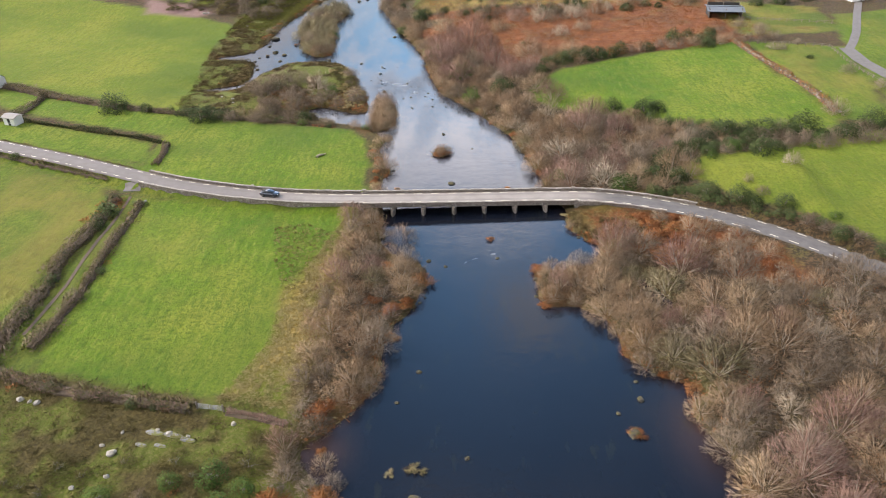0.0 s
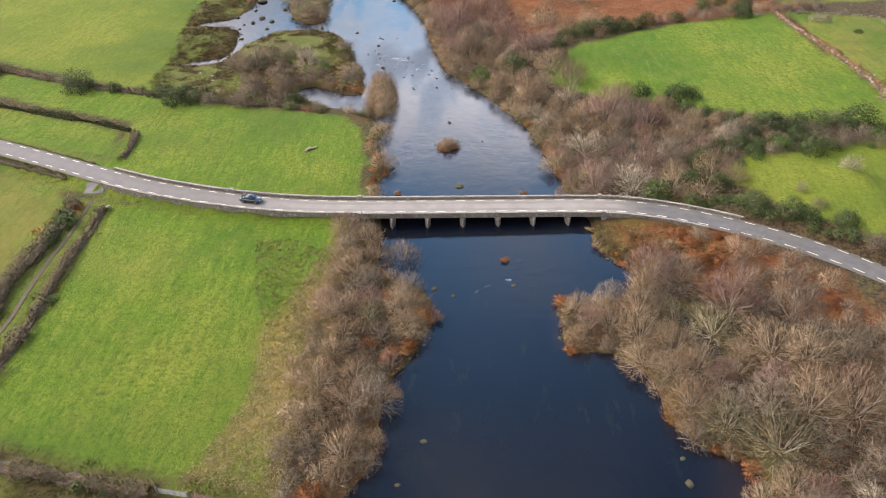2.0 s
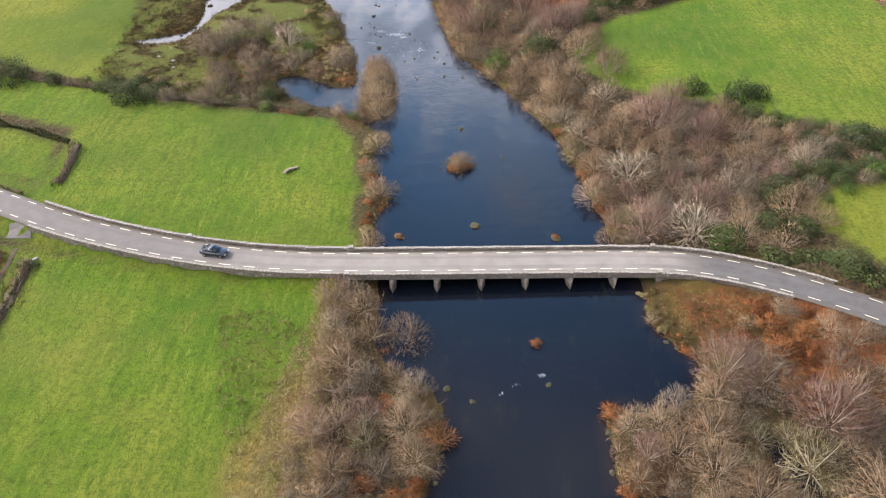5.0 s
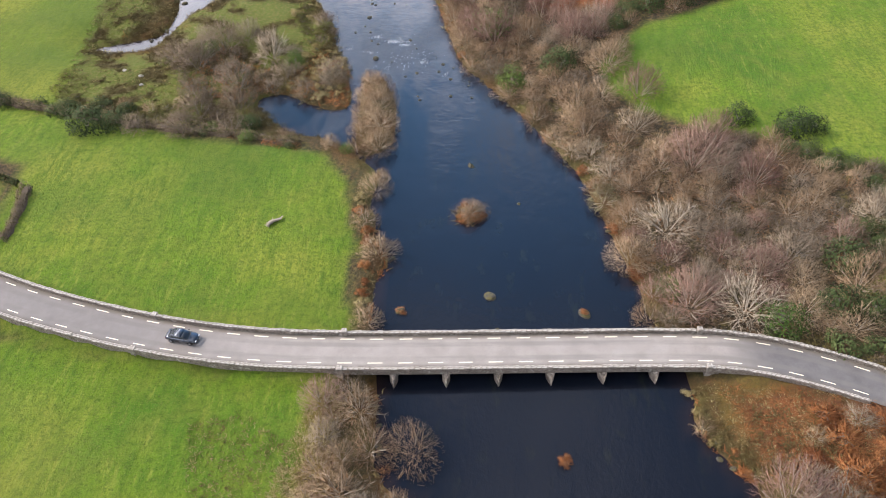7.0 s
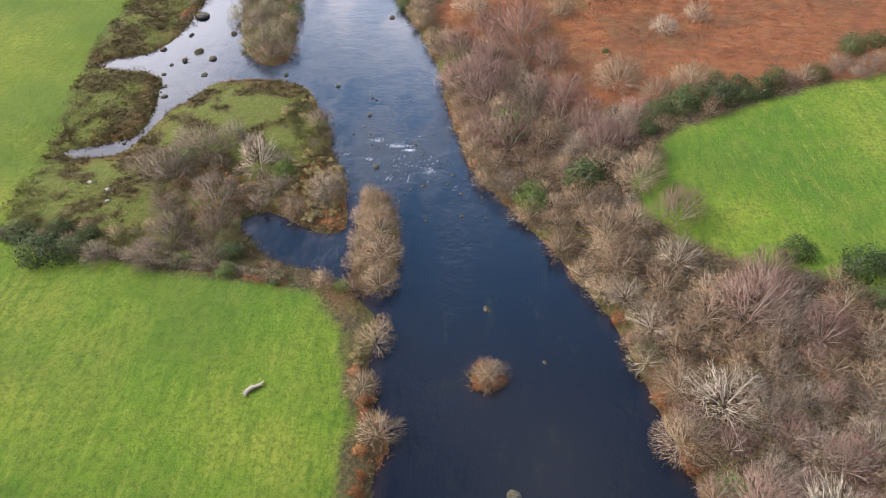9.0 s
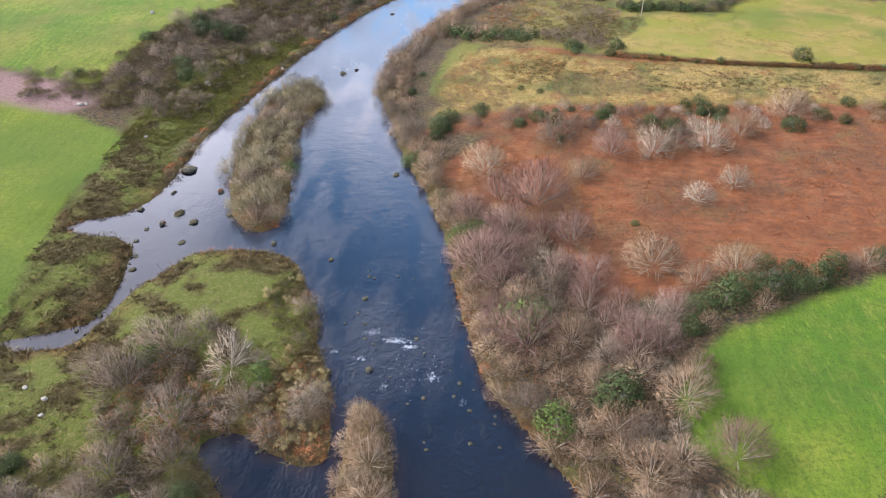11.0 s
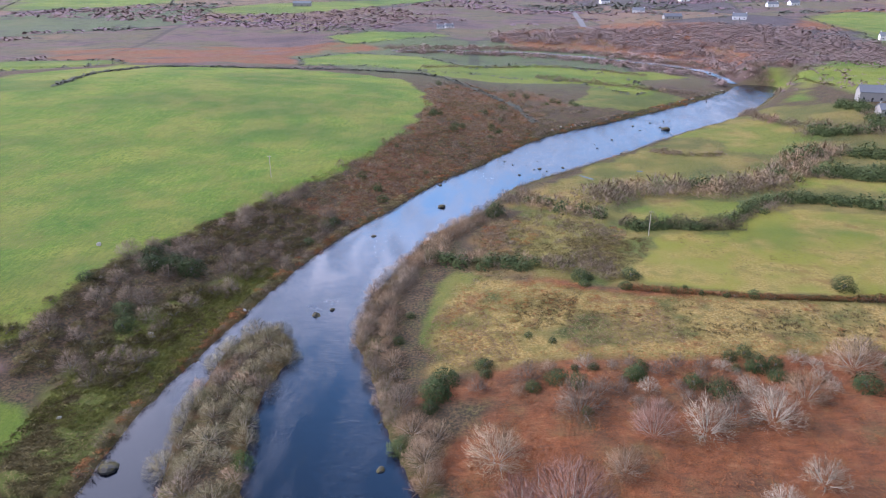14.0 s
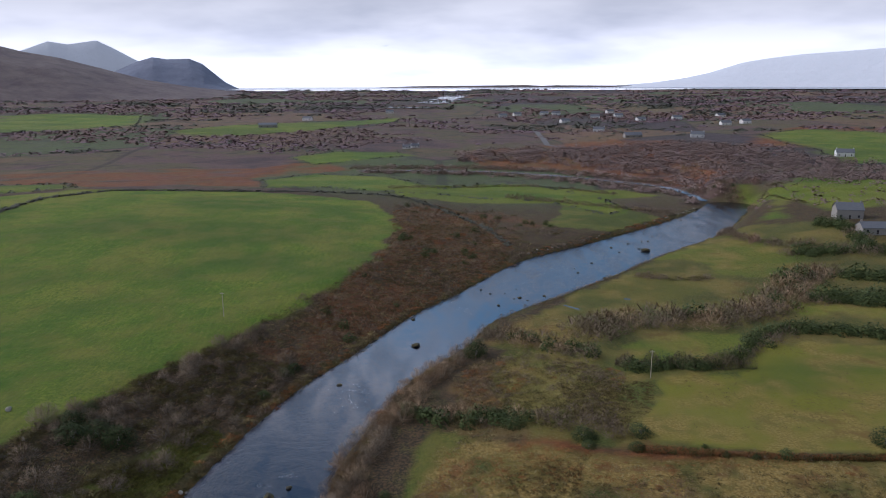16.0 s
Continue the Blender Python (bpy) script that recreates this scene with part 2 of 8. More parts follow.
def mat_water():
    M = Mat("river_water", 0.04)
    M.b.inputs["IOR"].default_value = 1.33
    M.b.inputs["Specular IOR Level"].default_value = 0.5
    sh = M.attr("shallow")
    weed = M.step(M.noise(0.22, 5, 0.65, M.stretched(M.pos(), (1.6, 0.6, 1.0))), 0.56, 0.74, (0.0, 0.5))
    c = M.mix(weed, (0.005, 0.007, 0.012), (0.016, 0.019, 0.012))
    M.col(M.mix(sh, c, (0.060, 0.030, 0.018)))
    # slicks and rippled lanes drawn out along the flow
    lane = M.noise(0.09, 2, 0.5, M.stretched(M.pos(), (1.5, 0.45, 1.0), -0.25), 0.5)
    rip = M.math("MULTIPLY", M.attr("ripple"), M.step(lane, 0.34, 0.66, (0.4, 1.5)))

    def wave(scale, vec, size, base, dist):
        """Waves about a level mean, larger where the water is rippled."""
        w = M.math("SUBTRACT", M.noise(scale, 4, 0.6, vec, dist), 0.5)
        return M.math("MULTIPLY", w, M.math("ADD", M.math("MULTIPLY", rip, size), base))

    h = M.math("ADD", wave(2.6, M.stretched(M.pos(), (1.0, 0.55, 1.0), 0.15), 0.045, 0.006, 0.6), wave(0.28, None, 0.04, 0.022, 0.8))
    h = M.math("ADD", h, wave(0.9, M.stretched(M.pos(), (0.8, 0.32, 1.0), -0.2), 0.055, 0.008, 1.0))
    M.put(M.b.inputs["Roughness"], M.step(lane, 0.40, 0.66, (0.03, 0.09)))
    return M.bump(h, 1.0, 1.0).m


def mat_tarmac():
    M = Mat("worn_tarmac", 0.85)
    c = M.ramp(M.noise(0.35, 5), (0.3, (0.235, 0.21, 0.187)), (0.7, (0.30, 0.272, 0.243)))
    side = M.attr("side")
    c = M.mix(M.attr("patched"), c, M.ramp(M.noise(0.5, 5), (0.3, (0.095, 0.09, 0.087)), (0.7, (0.14, 0.132, 0.128))))
    lane = M.math("MULTIPLY", M.step(side, 0.22, 0.36), M.step(side, 0.62, 0.48))
    c = M.mix(M.math("MULTIPLY", lane, M.step(M.noise(0.6, 4, 0.6, M.stretched(M.pos(), (0.12, 1.0, 1.0))), 0.4, 0.6, (0.15, 0.5))), c, (0.15, 0.138, 0.125))
    c = M.mix(M.math("MULTIPLY", M.step(side, 0.66, 0.96), M.step(M.noise(0.8, 4, 0.6), 0.3, 0.6, (0.4, 0.9))), c, (0.125, 0.108, 0.085))
    c = M.mix(M.step(M.noise(7, 3, 0.7), 0.5, 0.7, (0.0, 0.35)), c, (0.15, 0.145, 0.14))
    return M.col(c).bump(M.noise(18, 3), 0.3, 0.02).m


def mat_stone(name, a, b, lichen, amount=0.5):
    """Rubble masonry: dark joints, grey stones, pale lichen."""
    M = Mat(name, 0.92)
    vec = M.stretched(M.pos(), (2.2, 2.2, 4.2))
    edge = M.voronoi(1.0, vec, "Distance", "DISTANCE_TO_EDGE")
    tone = M.n("SeparateColor")
    M.l(M.voronoi(1.0, vec), tone.inputs[0])
    c = M.mix(tone.outputs[0], a, b)
    c = M.mix(M.step(edge, 0.0, 0.09, (0.75, 0.0)), c, (0.05, 0.045, 0.035))
    c = M.mix(M.step(M.noise(1.3, 6, 0.7), 0.62 - 0.25 * amount, 0.72 - 0.2 * amount), c, lichen)
    c = M.mix(M.step(M.noise(0.45, 4), 0.5, 0.75, (0.0, 0.5)), c, (0.07, 0.065, 0.04))
    M.col(c)
    return M.bump(M.step(edge, 0.0, 0.15), 0.8, 0.06).m


def mat_rock(name, a, b, moss):
    M = Mat(name, 0.9)
    v = M.local()
    c = M.ramp(M.noise(2.2, 6, 0.65, v), (0.35, a), (0.65, b))
    nz = M.n("SeparateXYZ")
    M.l(M.n("NewGeometry").outputs["Normal"], nz.inputs[0])
    top = M.math("MULTIPLY", M.step(nz.outputs[2], 0.3, 0.85), M.step(M.noise(1.4, 4, 0.6, v), 0.42, 0.56))
    M.col(M.mix(top, c, moss))
    return M.bump(M.noise(5, 5, 0.7, v), 0.7, 0.1).m


def mat_twig(name, lo, mid, hi, shift=0.5):
    """Bare twigs: tone differs from shrub to shrub and from twig to twig."""
    M = Mat(name, 0.9)
    f = M.math("ADD", M.math("ADD", M.math("MULTIPLY", M.rnd(), 0.55), 0.08), M.math("MULTIPLY", M.island(), 0.30))
    return M.col(M.ramp(f, (0.1, lo), (shift, mid), (0.92, hi))).m


def mat_leaf(name, lo, mid, hi):
    M = Mat(name, 0.8)
    M.b.inputs["Specular IOR Level"].default_value = 0.12
    f = M.math("ADD", M.math("MULTIPLY", M.rnd(), 0.4), M.math("MULTIPLY", M.island(), 0.6))
    return M.col(M.ramp(f, (0.1, lo), (0.5, mid), (0.92, hi))).m


def mat_plain(name, c, rough=0.7, metal=0.0, var=0.15, scale=6.0, spec=0.4):
    M = Mat(name, rough, metal)
    M.b.inputs["Specular IOR Level"].default_value = spec
    v = M.local()
    dark = tuple(k * (1 - var) for k in c)
    lite = tuple(min(1, k * (1 + var)) for k in c)
    M.col(M.mix(M.noise(scale, 4, 0.6, v), dark, lite))
    return M.m


GROUND, WATER, TARMAC = mat_ground(), mat_water(), mat_tarmac()
WALL = mat_stone("rubble_masonry", (0.23, 0.19, 0.155), (0.31, 0.265, 0.22), (0.42, 0.385, 0.335), 0.3)
COPE = mat_rock("lichened_coping", (0.17, 0.15, 0.125), (0.36, 0.325, 0.28), (0.45, 0.42, 0.37))
ROCK = mat_rock("river_rock", (0.035, 0.033, 0.028), (0.10, 0.095, 0.08), (0.075, 0.065, 0.025))
PALE_ROCK = mat_rock("pale_boulder", (0.27, 0.25, 0.22), (0.47, 0.45, 0.40), (0.30, 0.28, 0.20))
BARK = mat_plain("grey_bark", (0.21, 0.185, 0.15), 0.9, var=0.4, scale=9)
PALE_BARK = mat_plain("pale_bark", (0.36, 0.305, 0.23), 0.9, var=0.3, scale=9)
TAN = mat_twig("tan_twigs", (0.171, 0.108, 0.061), (0.297, 0.203, 0.122), (0.432, 0.32, 0.198))
GREYTWIG = mat_twig("grey_twigs", (0.117, 0.088, 0.059), (0.216, 0.164, 0.113), (0.333, 0.266, 0.189))
PURPLE = mat_twig("purple_twigs", (0.153, 0.09, 0.07), (0.252, 0.151, 0.117), (0.351, 0.23, 0.176))
WHITE = mat_twig("pale_twigs", (0.24, 0.185, 0.125), (0.36, 0.29, 0.20), (0.48, 0.40, 0.295))
RUSSET = mat_twig("russet_fronds", (0.17, 0.058, 0.022), (0.31, 0.122, 0.04), (0.43, 0.21, 0.085))
STRAW = mat_twig("straw_tufts", (0.2, 0.16, 0.065), (0.34, 0.275, 0.12), (0.46, 0.39, 0.2))
SEDGE = mat_twig("dark_sedge", (0.065, 0.048, 0.016), (0.105, 0.078, 0.028), (0.17, 0.128, 0.052))
OLIVE = mat_leaf("dark_rushes", (0.06, 0.052, 0.02), (0.115, 0.098, 0.036), (0.19, 0.16, 0.06))
MOSS = mat_leaf("mossy_grass", (0.10, 0.105, 0.024), (0.19, 0.19, 0.042), (0.28, 0.27, 0.075))
GREEN = mat_leaf("evergreen_leaves", (0.022, 0.034, 0.012), (0.048, 0.068, 0.022), (0.09, 0.115, 0.04))
FAR_BROWN = mat_twig("far_brown_woods", (0.156, 0.106, 0.094), (0.2, 0.135, 0.119), (0.25, 0.173, 0.15))
FAR_PURPLE = mat_twig("far_purple_woods", (0.144, 0.098, 0.11), (0.181, 0.121, 0.135), (0.225, 0.152, 0.163))
BEND_TWIG = mat_twig("bend_twigs", (0.17, 0.12, 0.10), (0.235, 0.167, 0.14), (0.31, 0.23, 0.19))
FAR_DARK = mat_twig("far_evergreen_woods", (0.081, 0.081, 0.06), (0.103, 0.103, 0.075), (0.132, 0.129, 0.092))
IVY = mat_leaf("bright_leaves", (0.03, 0.06, 0.012), (0.07, 0.12, 0.025), (0.14, 0.19, 0.045))
MOSSY = mat_leaf("mossy_twigs", (0.12, 0.098, 0.055), (0.23, 0.20, 0.105), (0.37, 0.325, 0.20))
PAINT = mat_plain("road_paint", (0.80, 0.74, 0.56), 0.7, var=0.15, scale=14)
CONC = mat_plain("pale_concrete", (0.30, 0.285, 0.26), 0.9, var=0.2, scale=2)

# ---- plan: banks, fields, road (x, y in metres) ----
WEST_BANK = [(-28, -200), (-30, -60), (-21, 30), (-19, 52), (-17, 64), (-24, 69), (-25, 72), (-19, 78), (-14, 86), (-15, 91), (-14, 101), (-11, 104), (-9, 109), (-8, 117), (-10, 122), (-17, 125),
             (-19, 131), (-19, 140), (-21, 149), (-22, 157), (-19, 162), (-22, 167), (-24, 178), (-22, 182), (-26, 186), (-31, 192), (-42, 195), (-47, 200), (-49, 205), (-44, 207),
             (-39, 204), (-33, 201), (-30, 203), (-32, 216), (-37, 227), (-37, 232)]
WEST_BANK_UPPER = [(-41, 239), (-46, 250), (-64, 250), (-68, 242), (-71, 238), (-73, 229), (-76, 221), (-88, 221.5), (-88, 223.7), (-77, 226.5), (-74, 231), (-75, 243), (-78, 252.5),
                   (-93, 254), (-93, 257.5), (-81, 262), (-78, 274), (-78, 291), (-74, 312), (-67, 341), (-61, 367), (-51, 394), (-42, 409), (-24, 449), (-8, 471), (13, 506),
                   (30, 532), (61, 557), (100, 592), (143, 634), (170, 668), (182, 690)]
EAST_BANK = [(212, 680), (186, 640), (145, 579), (99, 538), (64, 499), (31, 467), (18, 455), (4, 441), (-4, 419), (-15, 405), (-24, 390), (-31, 369), (-38, 348), (-40, 325),
             (-34, 312), (-30, 293), (-22, 274), (-16, 254), (-14, 238), (-9, 218), (-4, 211), (4, 198), (11, 186), (15, 172), (18, 158), (20, 148), (23, 140), (21, 136), (24, 131), (28, 127)]
EAST_BANK_LOWER = [(27, 122), (21, 118.5), (13, 119.5), (14, 114), (13, 109), (16, 106), (19, 107.5), (24, 104), (27, 99), (26, 93), (31, 89), (38, 85), (34, 82), (35, 77), (39, 71), (36, 63), (33, 48), (31, 30), (32, -60), (26, -200)]
ISLANDS = [
    [(-58, 331), (-52, 320), (-53, 312), (-56, 298), (-53, 281), (-50, 265), (-51, 257), (-56, 256), (-62, 264), (-66, 279), (-68, 296), (-68, 313), (-66, 325)],
    [(-27, 187), (-28, 197), (-29, 210), (-27, 214), (-23, 210), (-21, 201), (-21, 190)],
    [(-9, 171), (-6.5, 170.5), (-5, 173), (-7, 176), (-9.5, 174.5)],
]
POOL = [(32, 116.5), (34.5, 115.5), (36.8, 110), (38, 106.5), (36.2, 105.5), (33.2, 110)]
# fields: outline, lush, straw, lawn
FIELDS = []


def field(outline, lush, straw, lawn):
    FIELDS.append((outline, lush, straw, lawn))


field([(-78, 148), (-60, 144), (-25, 140), (-27, 125), (-28.5, 97), (-28, 81), (-47, 82), (-70, 86.5), (-73, 92), (-74, 127)], 1.0, 0.0, 0.0)
field([(-150, 174), (-122, 165), (-88, 152), (-84, 146), (-84, 127), (-84, 90), (-130, 80), (-170, 120)], 0.85, 0.35, 0.0)
field([(-84, 160), (-62, 152), (-40, 148), (-24, 148.5), (-25, 166), (-28, 180), (-33, 188), (-55, 191), (-82, 196), (-109, 203), (-150, 218), (-160, 212), (-128, 196), (-84, 181)], 1.0, 0.0, 0.0)
field([(-150, 197), (-127, 191), (-86, 178), (-83, 164), (-128, 176), (-160, 188)], 1.0, 0.0, 0.0)
field([(-260, 206), (-160, 177), (-124, 165), (-88, 151.5), (-60, 143), (-24, 139), (-24, 149), (-60, 154), (-84, 164), (-124, 179), (-160, 192), (-260, 224)], 0.85, 0.15, 0.0)
field([(-170, 232), (-120, 211), (-87, 199), (-86, 208), (-89, 227), (-92, 242), (-95, 258), (-95, 272), (-93, 288), (-99, 294), (-130, 306), (-200, 330), (-240, 260)], 1.0, 0.0, 0.3)
field([(18, 207), (19, 214), (23, 223), (31, 229), (42, 235), (51, 240), (60, 243), (93, 256), (95, 240), (98, 212), (101, 187), (96, 176), (76, 180), (54, 184), (46, 190), (32, 195)], 1.0, 0.0, 0.0)
field([(96, 256), (128, 248), (123, 217), (112, 180), (101, 184), (99, 212)], 0.9, 0.35, 0.0)
field([(98, 262), (136, 266), (140, 300), (112, 312), (100, 300)], 0.7, 0.5, 0.0)
field([(4, 352), (0, 380), (4, 410), (20, 412), (60, 402), (100, 420), (140, 380), (130, 345), (40, 345)], 0.45, 0.6, 0.0)
field([(50, 156), (57, 162), (76, 167), (112, 180), (150, 190), (150, 130), (86, 118), (70, 134), (58, 146)], 1.0, 0.0, 0.3)
field([(-112, 312), (-104, 352), (-91, 376), (-75, 409), (-53, 454), (-37, 503), (-30, 560), (-48, 632), (-100, 655), (-160, 662), (-238, 660), (-330, 560), (-300, 380), (-180, 330)], 0.95, 0.25, 0.0)
field([(29, 356), (36, 370), (45, 382), (53, 388), (68, 388), (86, 411), (100, 416), (128, 408), (160, 392), (150, 345), (89, 341), (53, 343), (31, 350)], 0.95, 0.75, 0.95)
field([(15, 442), (28, 457), (48, 478), (68, 502), (79, 498), (88, 487), (104, 482), (106, 474), (83, 461), (67, 452), (50, 444), (38, 446)], 0.5, 0.25, 0.7)
field([(89, 523), (121, 552), (144, 554), (155, 522), (154, 501), (125, 488), (104, 490), (110, 512)], 0.7, 0.6, 0.4)
field([(111, 442), (122, 440), (142, 434), (190, 418), (190, 436), (148, 446), (129, 450), (116, 451)], 0.95, 0.1, 0.4)
field([(38, 411), (48, 420), (68, 423), (86, 418), (76, 399), (66, 396), (55, 398), (41, 399)], 0.8, 0.3, 0.3)
field([(2, 416), (32, 462), (100, 535), (150, 585), (205, 570), (195, 480), (130, 412), (75, 388), (20, 398)], 0.35, 0.5, 0.3)
field([(-30, 660), (60, 668), (150, 690), (130, 720), (20, 742), (-60, 720)], 0.8, 0.1, 0.3)
field([(128, 246), (116, 182), (180, 200), (190, 300), (142, 290)], 0.9, 0.25, 0.0)
field([(195, 640), (240, 600), (300, 620), (330, 700), (260, 720)], 0.9, 0.1, 0.3)
field([(-320, -320), (-38, -320), (-36, 30), (-30, 52), (-112, 58), (-320, 100)], 0.9, 0.25, 0.0)
field([(132, 20), (108, 60), (102, 30), (44, 28), (42, -320), (420, -320), (420, 110), (150, 120)], 0.9, 0.25, 0.0)
field([(-25, 322), (-21, 346), (-17, 362), (-8, 356), (-14, 332), (-18, 312)], 0.6, 0.3, 0.0)
field([(-20, 310), (-20, 332), (-14, 352), (14, 347), (30, 343), (103, 339), (95, 316), (40, 312)], 0.34, 0.0, 0.0)
field([(41, 755), (74, 738), (106, 696), (116, 648), (100, 619), (75, 660), (42, 686)], 0.85, 0.1, 0.2)
field([(74, 654), (116, 638), (129, 621), (85, 586), (48, 589)], 0.5, 0.3, 0.0)
field([(228, 677), (262, 682), (278, 648), (244, 596), (213, 592), (211, 618)], 0.9, 0.1, 0.2)
field([(197, 723), (210, 689), (210, 641), (184, 589), (170, 590), (195, 619), (204, 680)], 0.7, 0.4, 0.0)
FAR_FIELDS = [
    [(-367, 1228), (-314, 1328), (-187, 1404), (-50, 1536), (-57, 1415), (-191, 1211), (-249, 1158), (-332, 1166)],
    [(-804, 1595), (-722, 1688), (-551, 1619), (-461, 1354), (-544, 1257), (-640, 1192)],
    [(416, 1110), (511, 1186), (580, 1100), (560, 950), (430, 812), (356, 820), (394, 933), (391, 984)],
    [(-149, 925), (-104, 971), (-44, 971), (-20, 934), (-69, 901), (-113, 863)],
    [(-136, 742), (-103, 790), (-47, 775), (-4, 713), (28, 755), (74, 738), (108, 674), (111, 644), (95, 625), (63, 675), (3, 688), (-35, 677), (-90, 698), (-122, 683)],
    [(-330, 700), (-260, 700), (-236, 668), (-300, 640), (-400, 660)],
]
STRAW_ZONES = [
    [(-22, 308), (-22, 330), (-16, 352), (-8, 356), (14, 345), (30, 341), (103, 337), (95, 316), (40, 312), (-3, 310)],
    [(-14, 358), (-6, 400), (12, 412), (36, 392), (32, 360), (10, 350)],
    [(-27, 139), (-31, 122), (-35, 109), (-34, 95), (-39, 81), (-26, 79), (-25, 97), (-24, 125), (-23, 138)],
    [(0, 420), (18, 448), (30, 440), (36, 420), (20, 410)],
]
BRACKEN_ZONES = [
    [(-21, 280), (-4, 303), (40, 312), (105, 315), (110, 262), (80, 248), (56, 245), (36, 238), (10, 236), (2, 256), (-14, 268)],
    [(24, 141.5), (46, 139), (62, 124), (66, 110), (52, 112), (38, 122), (28, 129)],
    [(-3, 351), (17, 348), (21, 334), (6, 329), (-5, 338)],
    [(-70, 400), (-50, 402), (-24, 455), (0, 484), (14, 512), (26, 540), (20, 575), (26, 600), (-10, 640), (-34, 600), (-32, 520), (-50, 462)],
    [(-32, 589), (-7, 624), (28, 637), (48, 589), (23, 545), (0, 512), (-20, 520)],
    [(-352, 784), (-298, 810), (-165, 842), (-117, 895), (-79, 829), (-146, 758), (-128, 690), (-184, 686), (-246, 668), (-315, 718)],
    [(17, 972), (155, 1055), (197, 1086), (282, 1028), (299, 917), (223, 743), (176, 734), (111, 836), (41, 840)],
    [(330, 960), (430, 1130), (560, 1250), (620, 1200), (470, 960)],
    [(-1, 342), (4, 354), (15, 356), (17, 348), (60, 342), (60, 337), (26, 340), (10, 341)],
    [(-26, 298), (-20, 304), (-8, 311), (4, 311), (30, 316), (70, 319), (96, 318), (94, 310), (40, 305), (12, 298)],
    [(-20, 322), (-16, 338), (-6, 334), (-5, 318), (-12, 312)],
    [(-12, 372), (-6, 392), (6, 402), (18, 392), (12, 372)],
]
TUSSOCK_ZONES = [
    [(-42, 133), (-36, 135), (-27, 130), (-26, 127), (-29, 118), (-28, 107), (-34, 107), (-39, 120)],
]
RUSH_ZONES = [
    [(-88, 202), (-82, 199), (-52, 196), (-36, 214), (-38, 240), (-46, 252), (-64, 252), (-75, 260), (-80, 276), (-82, 300), (-96, 300), (-96, 262), (-91, 230)],
    [(-110, 60), (-20, 60), (-24, 80), (-90, 90), (-115, 95)],
    [(-82, 300), (-76, 330), (-66, 360), (-72, 362), (-90, 330), (-95, 305)],
    [(21, 141.5), (34, 140), (38, 132), (34, 126), (27, 126)],
]
FLAT_ZONES = [
    [(-96, 290), (-84, 288), (-77, 302), (-74, 318), (-70, 343), (-66, 362), (-72, 364), (-79, 346), (-86, 326), (-94, 306)],
]
SLOPE_ZONES = [
    [(-112, 316), (-84, 300), (-72, 350), (-56, 394), (-26, 450), (12, 510), (40, 545), (20, 580), (-30, 570), (-36, 505), (-54, 458), (-92, 378), (-106, 352)],
    [(-12, 348), (30, 360), (36, 392), (10, 410), (-10, 400)],
]
EARTH_ZONES = [
    [(-136, 303), (-112, 299), (-108, 304), (-118, 312), (-140, 318)],
]
ROAD = [(-260, 214, 6.0), (-200, 197, 5.0), (-160, 184, 4.5), (-124, 171.5, 4.0), (-106, 165, 3.7), (-88, 157.8, 3.4), (-74, 152, 3.1), (-63, 148.7, 2.9), (-50, 145.6, 2.8),
        (-37, 143.9, 2.7), (-24, 143.7, 2.6), (0, 144.8, 2.3), (24, 145.9, 2.0), (31, 145.2, 1.95), (38, 143.4, 1.95), (46, 140.3, 2.0), (57, 134.6, 2.1), (66, 127.5, 2.3),
        (74, 119.5, 2.5), (92, 100, 3.0), (110, 72, 3.6), (126, 30, 4.5), (138, -60, 5.5), (146, -240, 6.5)]
HALF = 2.7                       # road centre to the walls' inner faces
BRIDGE_W, BRIDGE_E = -24.0, 24.3


def chaikin(pts, times=2, closed=True):
    p = np.array(pts, float)
    for _ in range(times):
        q = np.roll(p, -1, 0) if closed else p[1:]
        a = p if closed else p[:-1]
        new_ = np.empty((2 * len(a), p.shape[1]))
        new_[0::2], new_[1::2] = a * 0.75 + q * 0.25, a * 0.25 + q * 0.75
        p = new_ if closed else np.vstack([p[:1], new_, p[-1:]])
    return p


def dist_line(X, Y, line, closed=True):
    """Distance to a polyline, and the index of the nearest segment with the share along it."""
    best, seg = np.full(X.shape, 1e9), np.zeros(X.shape)
    n = len(line)
    for i in range(n if closed else n - 1):
        (ax, ay), (bx, by) = line[i][:2], line[(i + 1) % n][:2]
        dx, dy = bx - ax, by - ay
        t = np.clip(((X - ax) * dx + (Y - ay) * dy) / (dx * dx + dy * dy + 1e-9), 0, 1)
        d = (X - ax - t * dx) ** 2 + (Y - ay - t * dy) ** 2
        near = d < best
        best = np.where(near, d, best)
        seg = np.where(near, i + t, seg)
    return np.sqrt(best), seg


def inside(X, Y, poly):
    r = np.zeros(X.shape, bool)
    n = len(poly)
    for i in range(n):
        (ax, ay), (bx, by) = poly[i][:2], poly[(i + 1) % n][:2]
        if ay == by:
            continue
        r ^= ((ay > Y) != (by > Y)) & (X < (bx - ax) * (Y - ay) / (by - ay) + ax)
    return r


def signed(X, Y, poly):
    """Metres inside the outline; negative outside it. Far off, only roughly."""
    p = np.asarray(poly)
    lo, hi = p.min(0) - 40, p.max(0) + 40
    m = (X > lo[0]) & (X < hi[0]) & (Y > lo[1]) & (Y < hi[1])
    out = np.full(X.shape, -40.0)
    if m.any():
        d, _ = dist_line(X[m], Y[m], p)
        out[m] = np.where(inside(X[m], Y[m], p), d, -d)
    return out


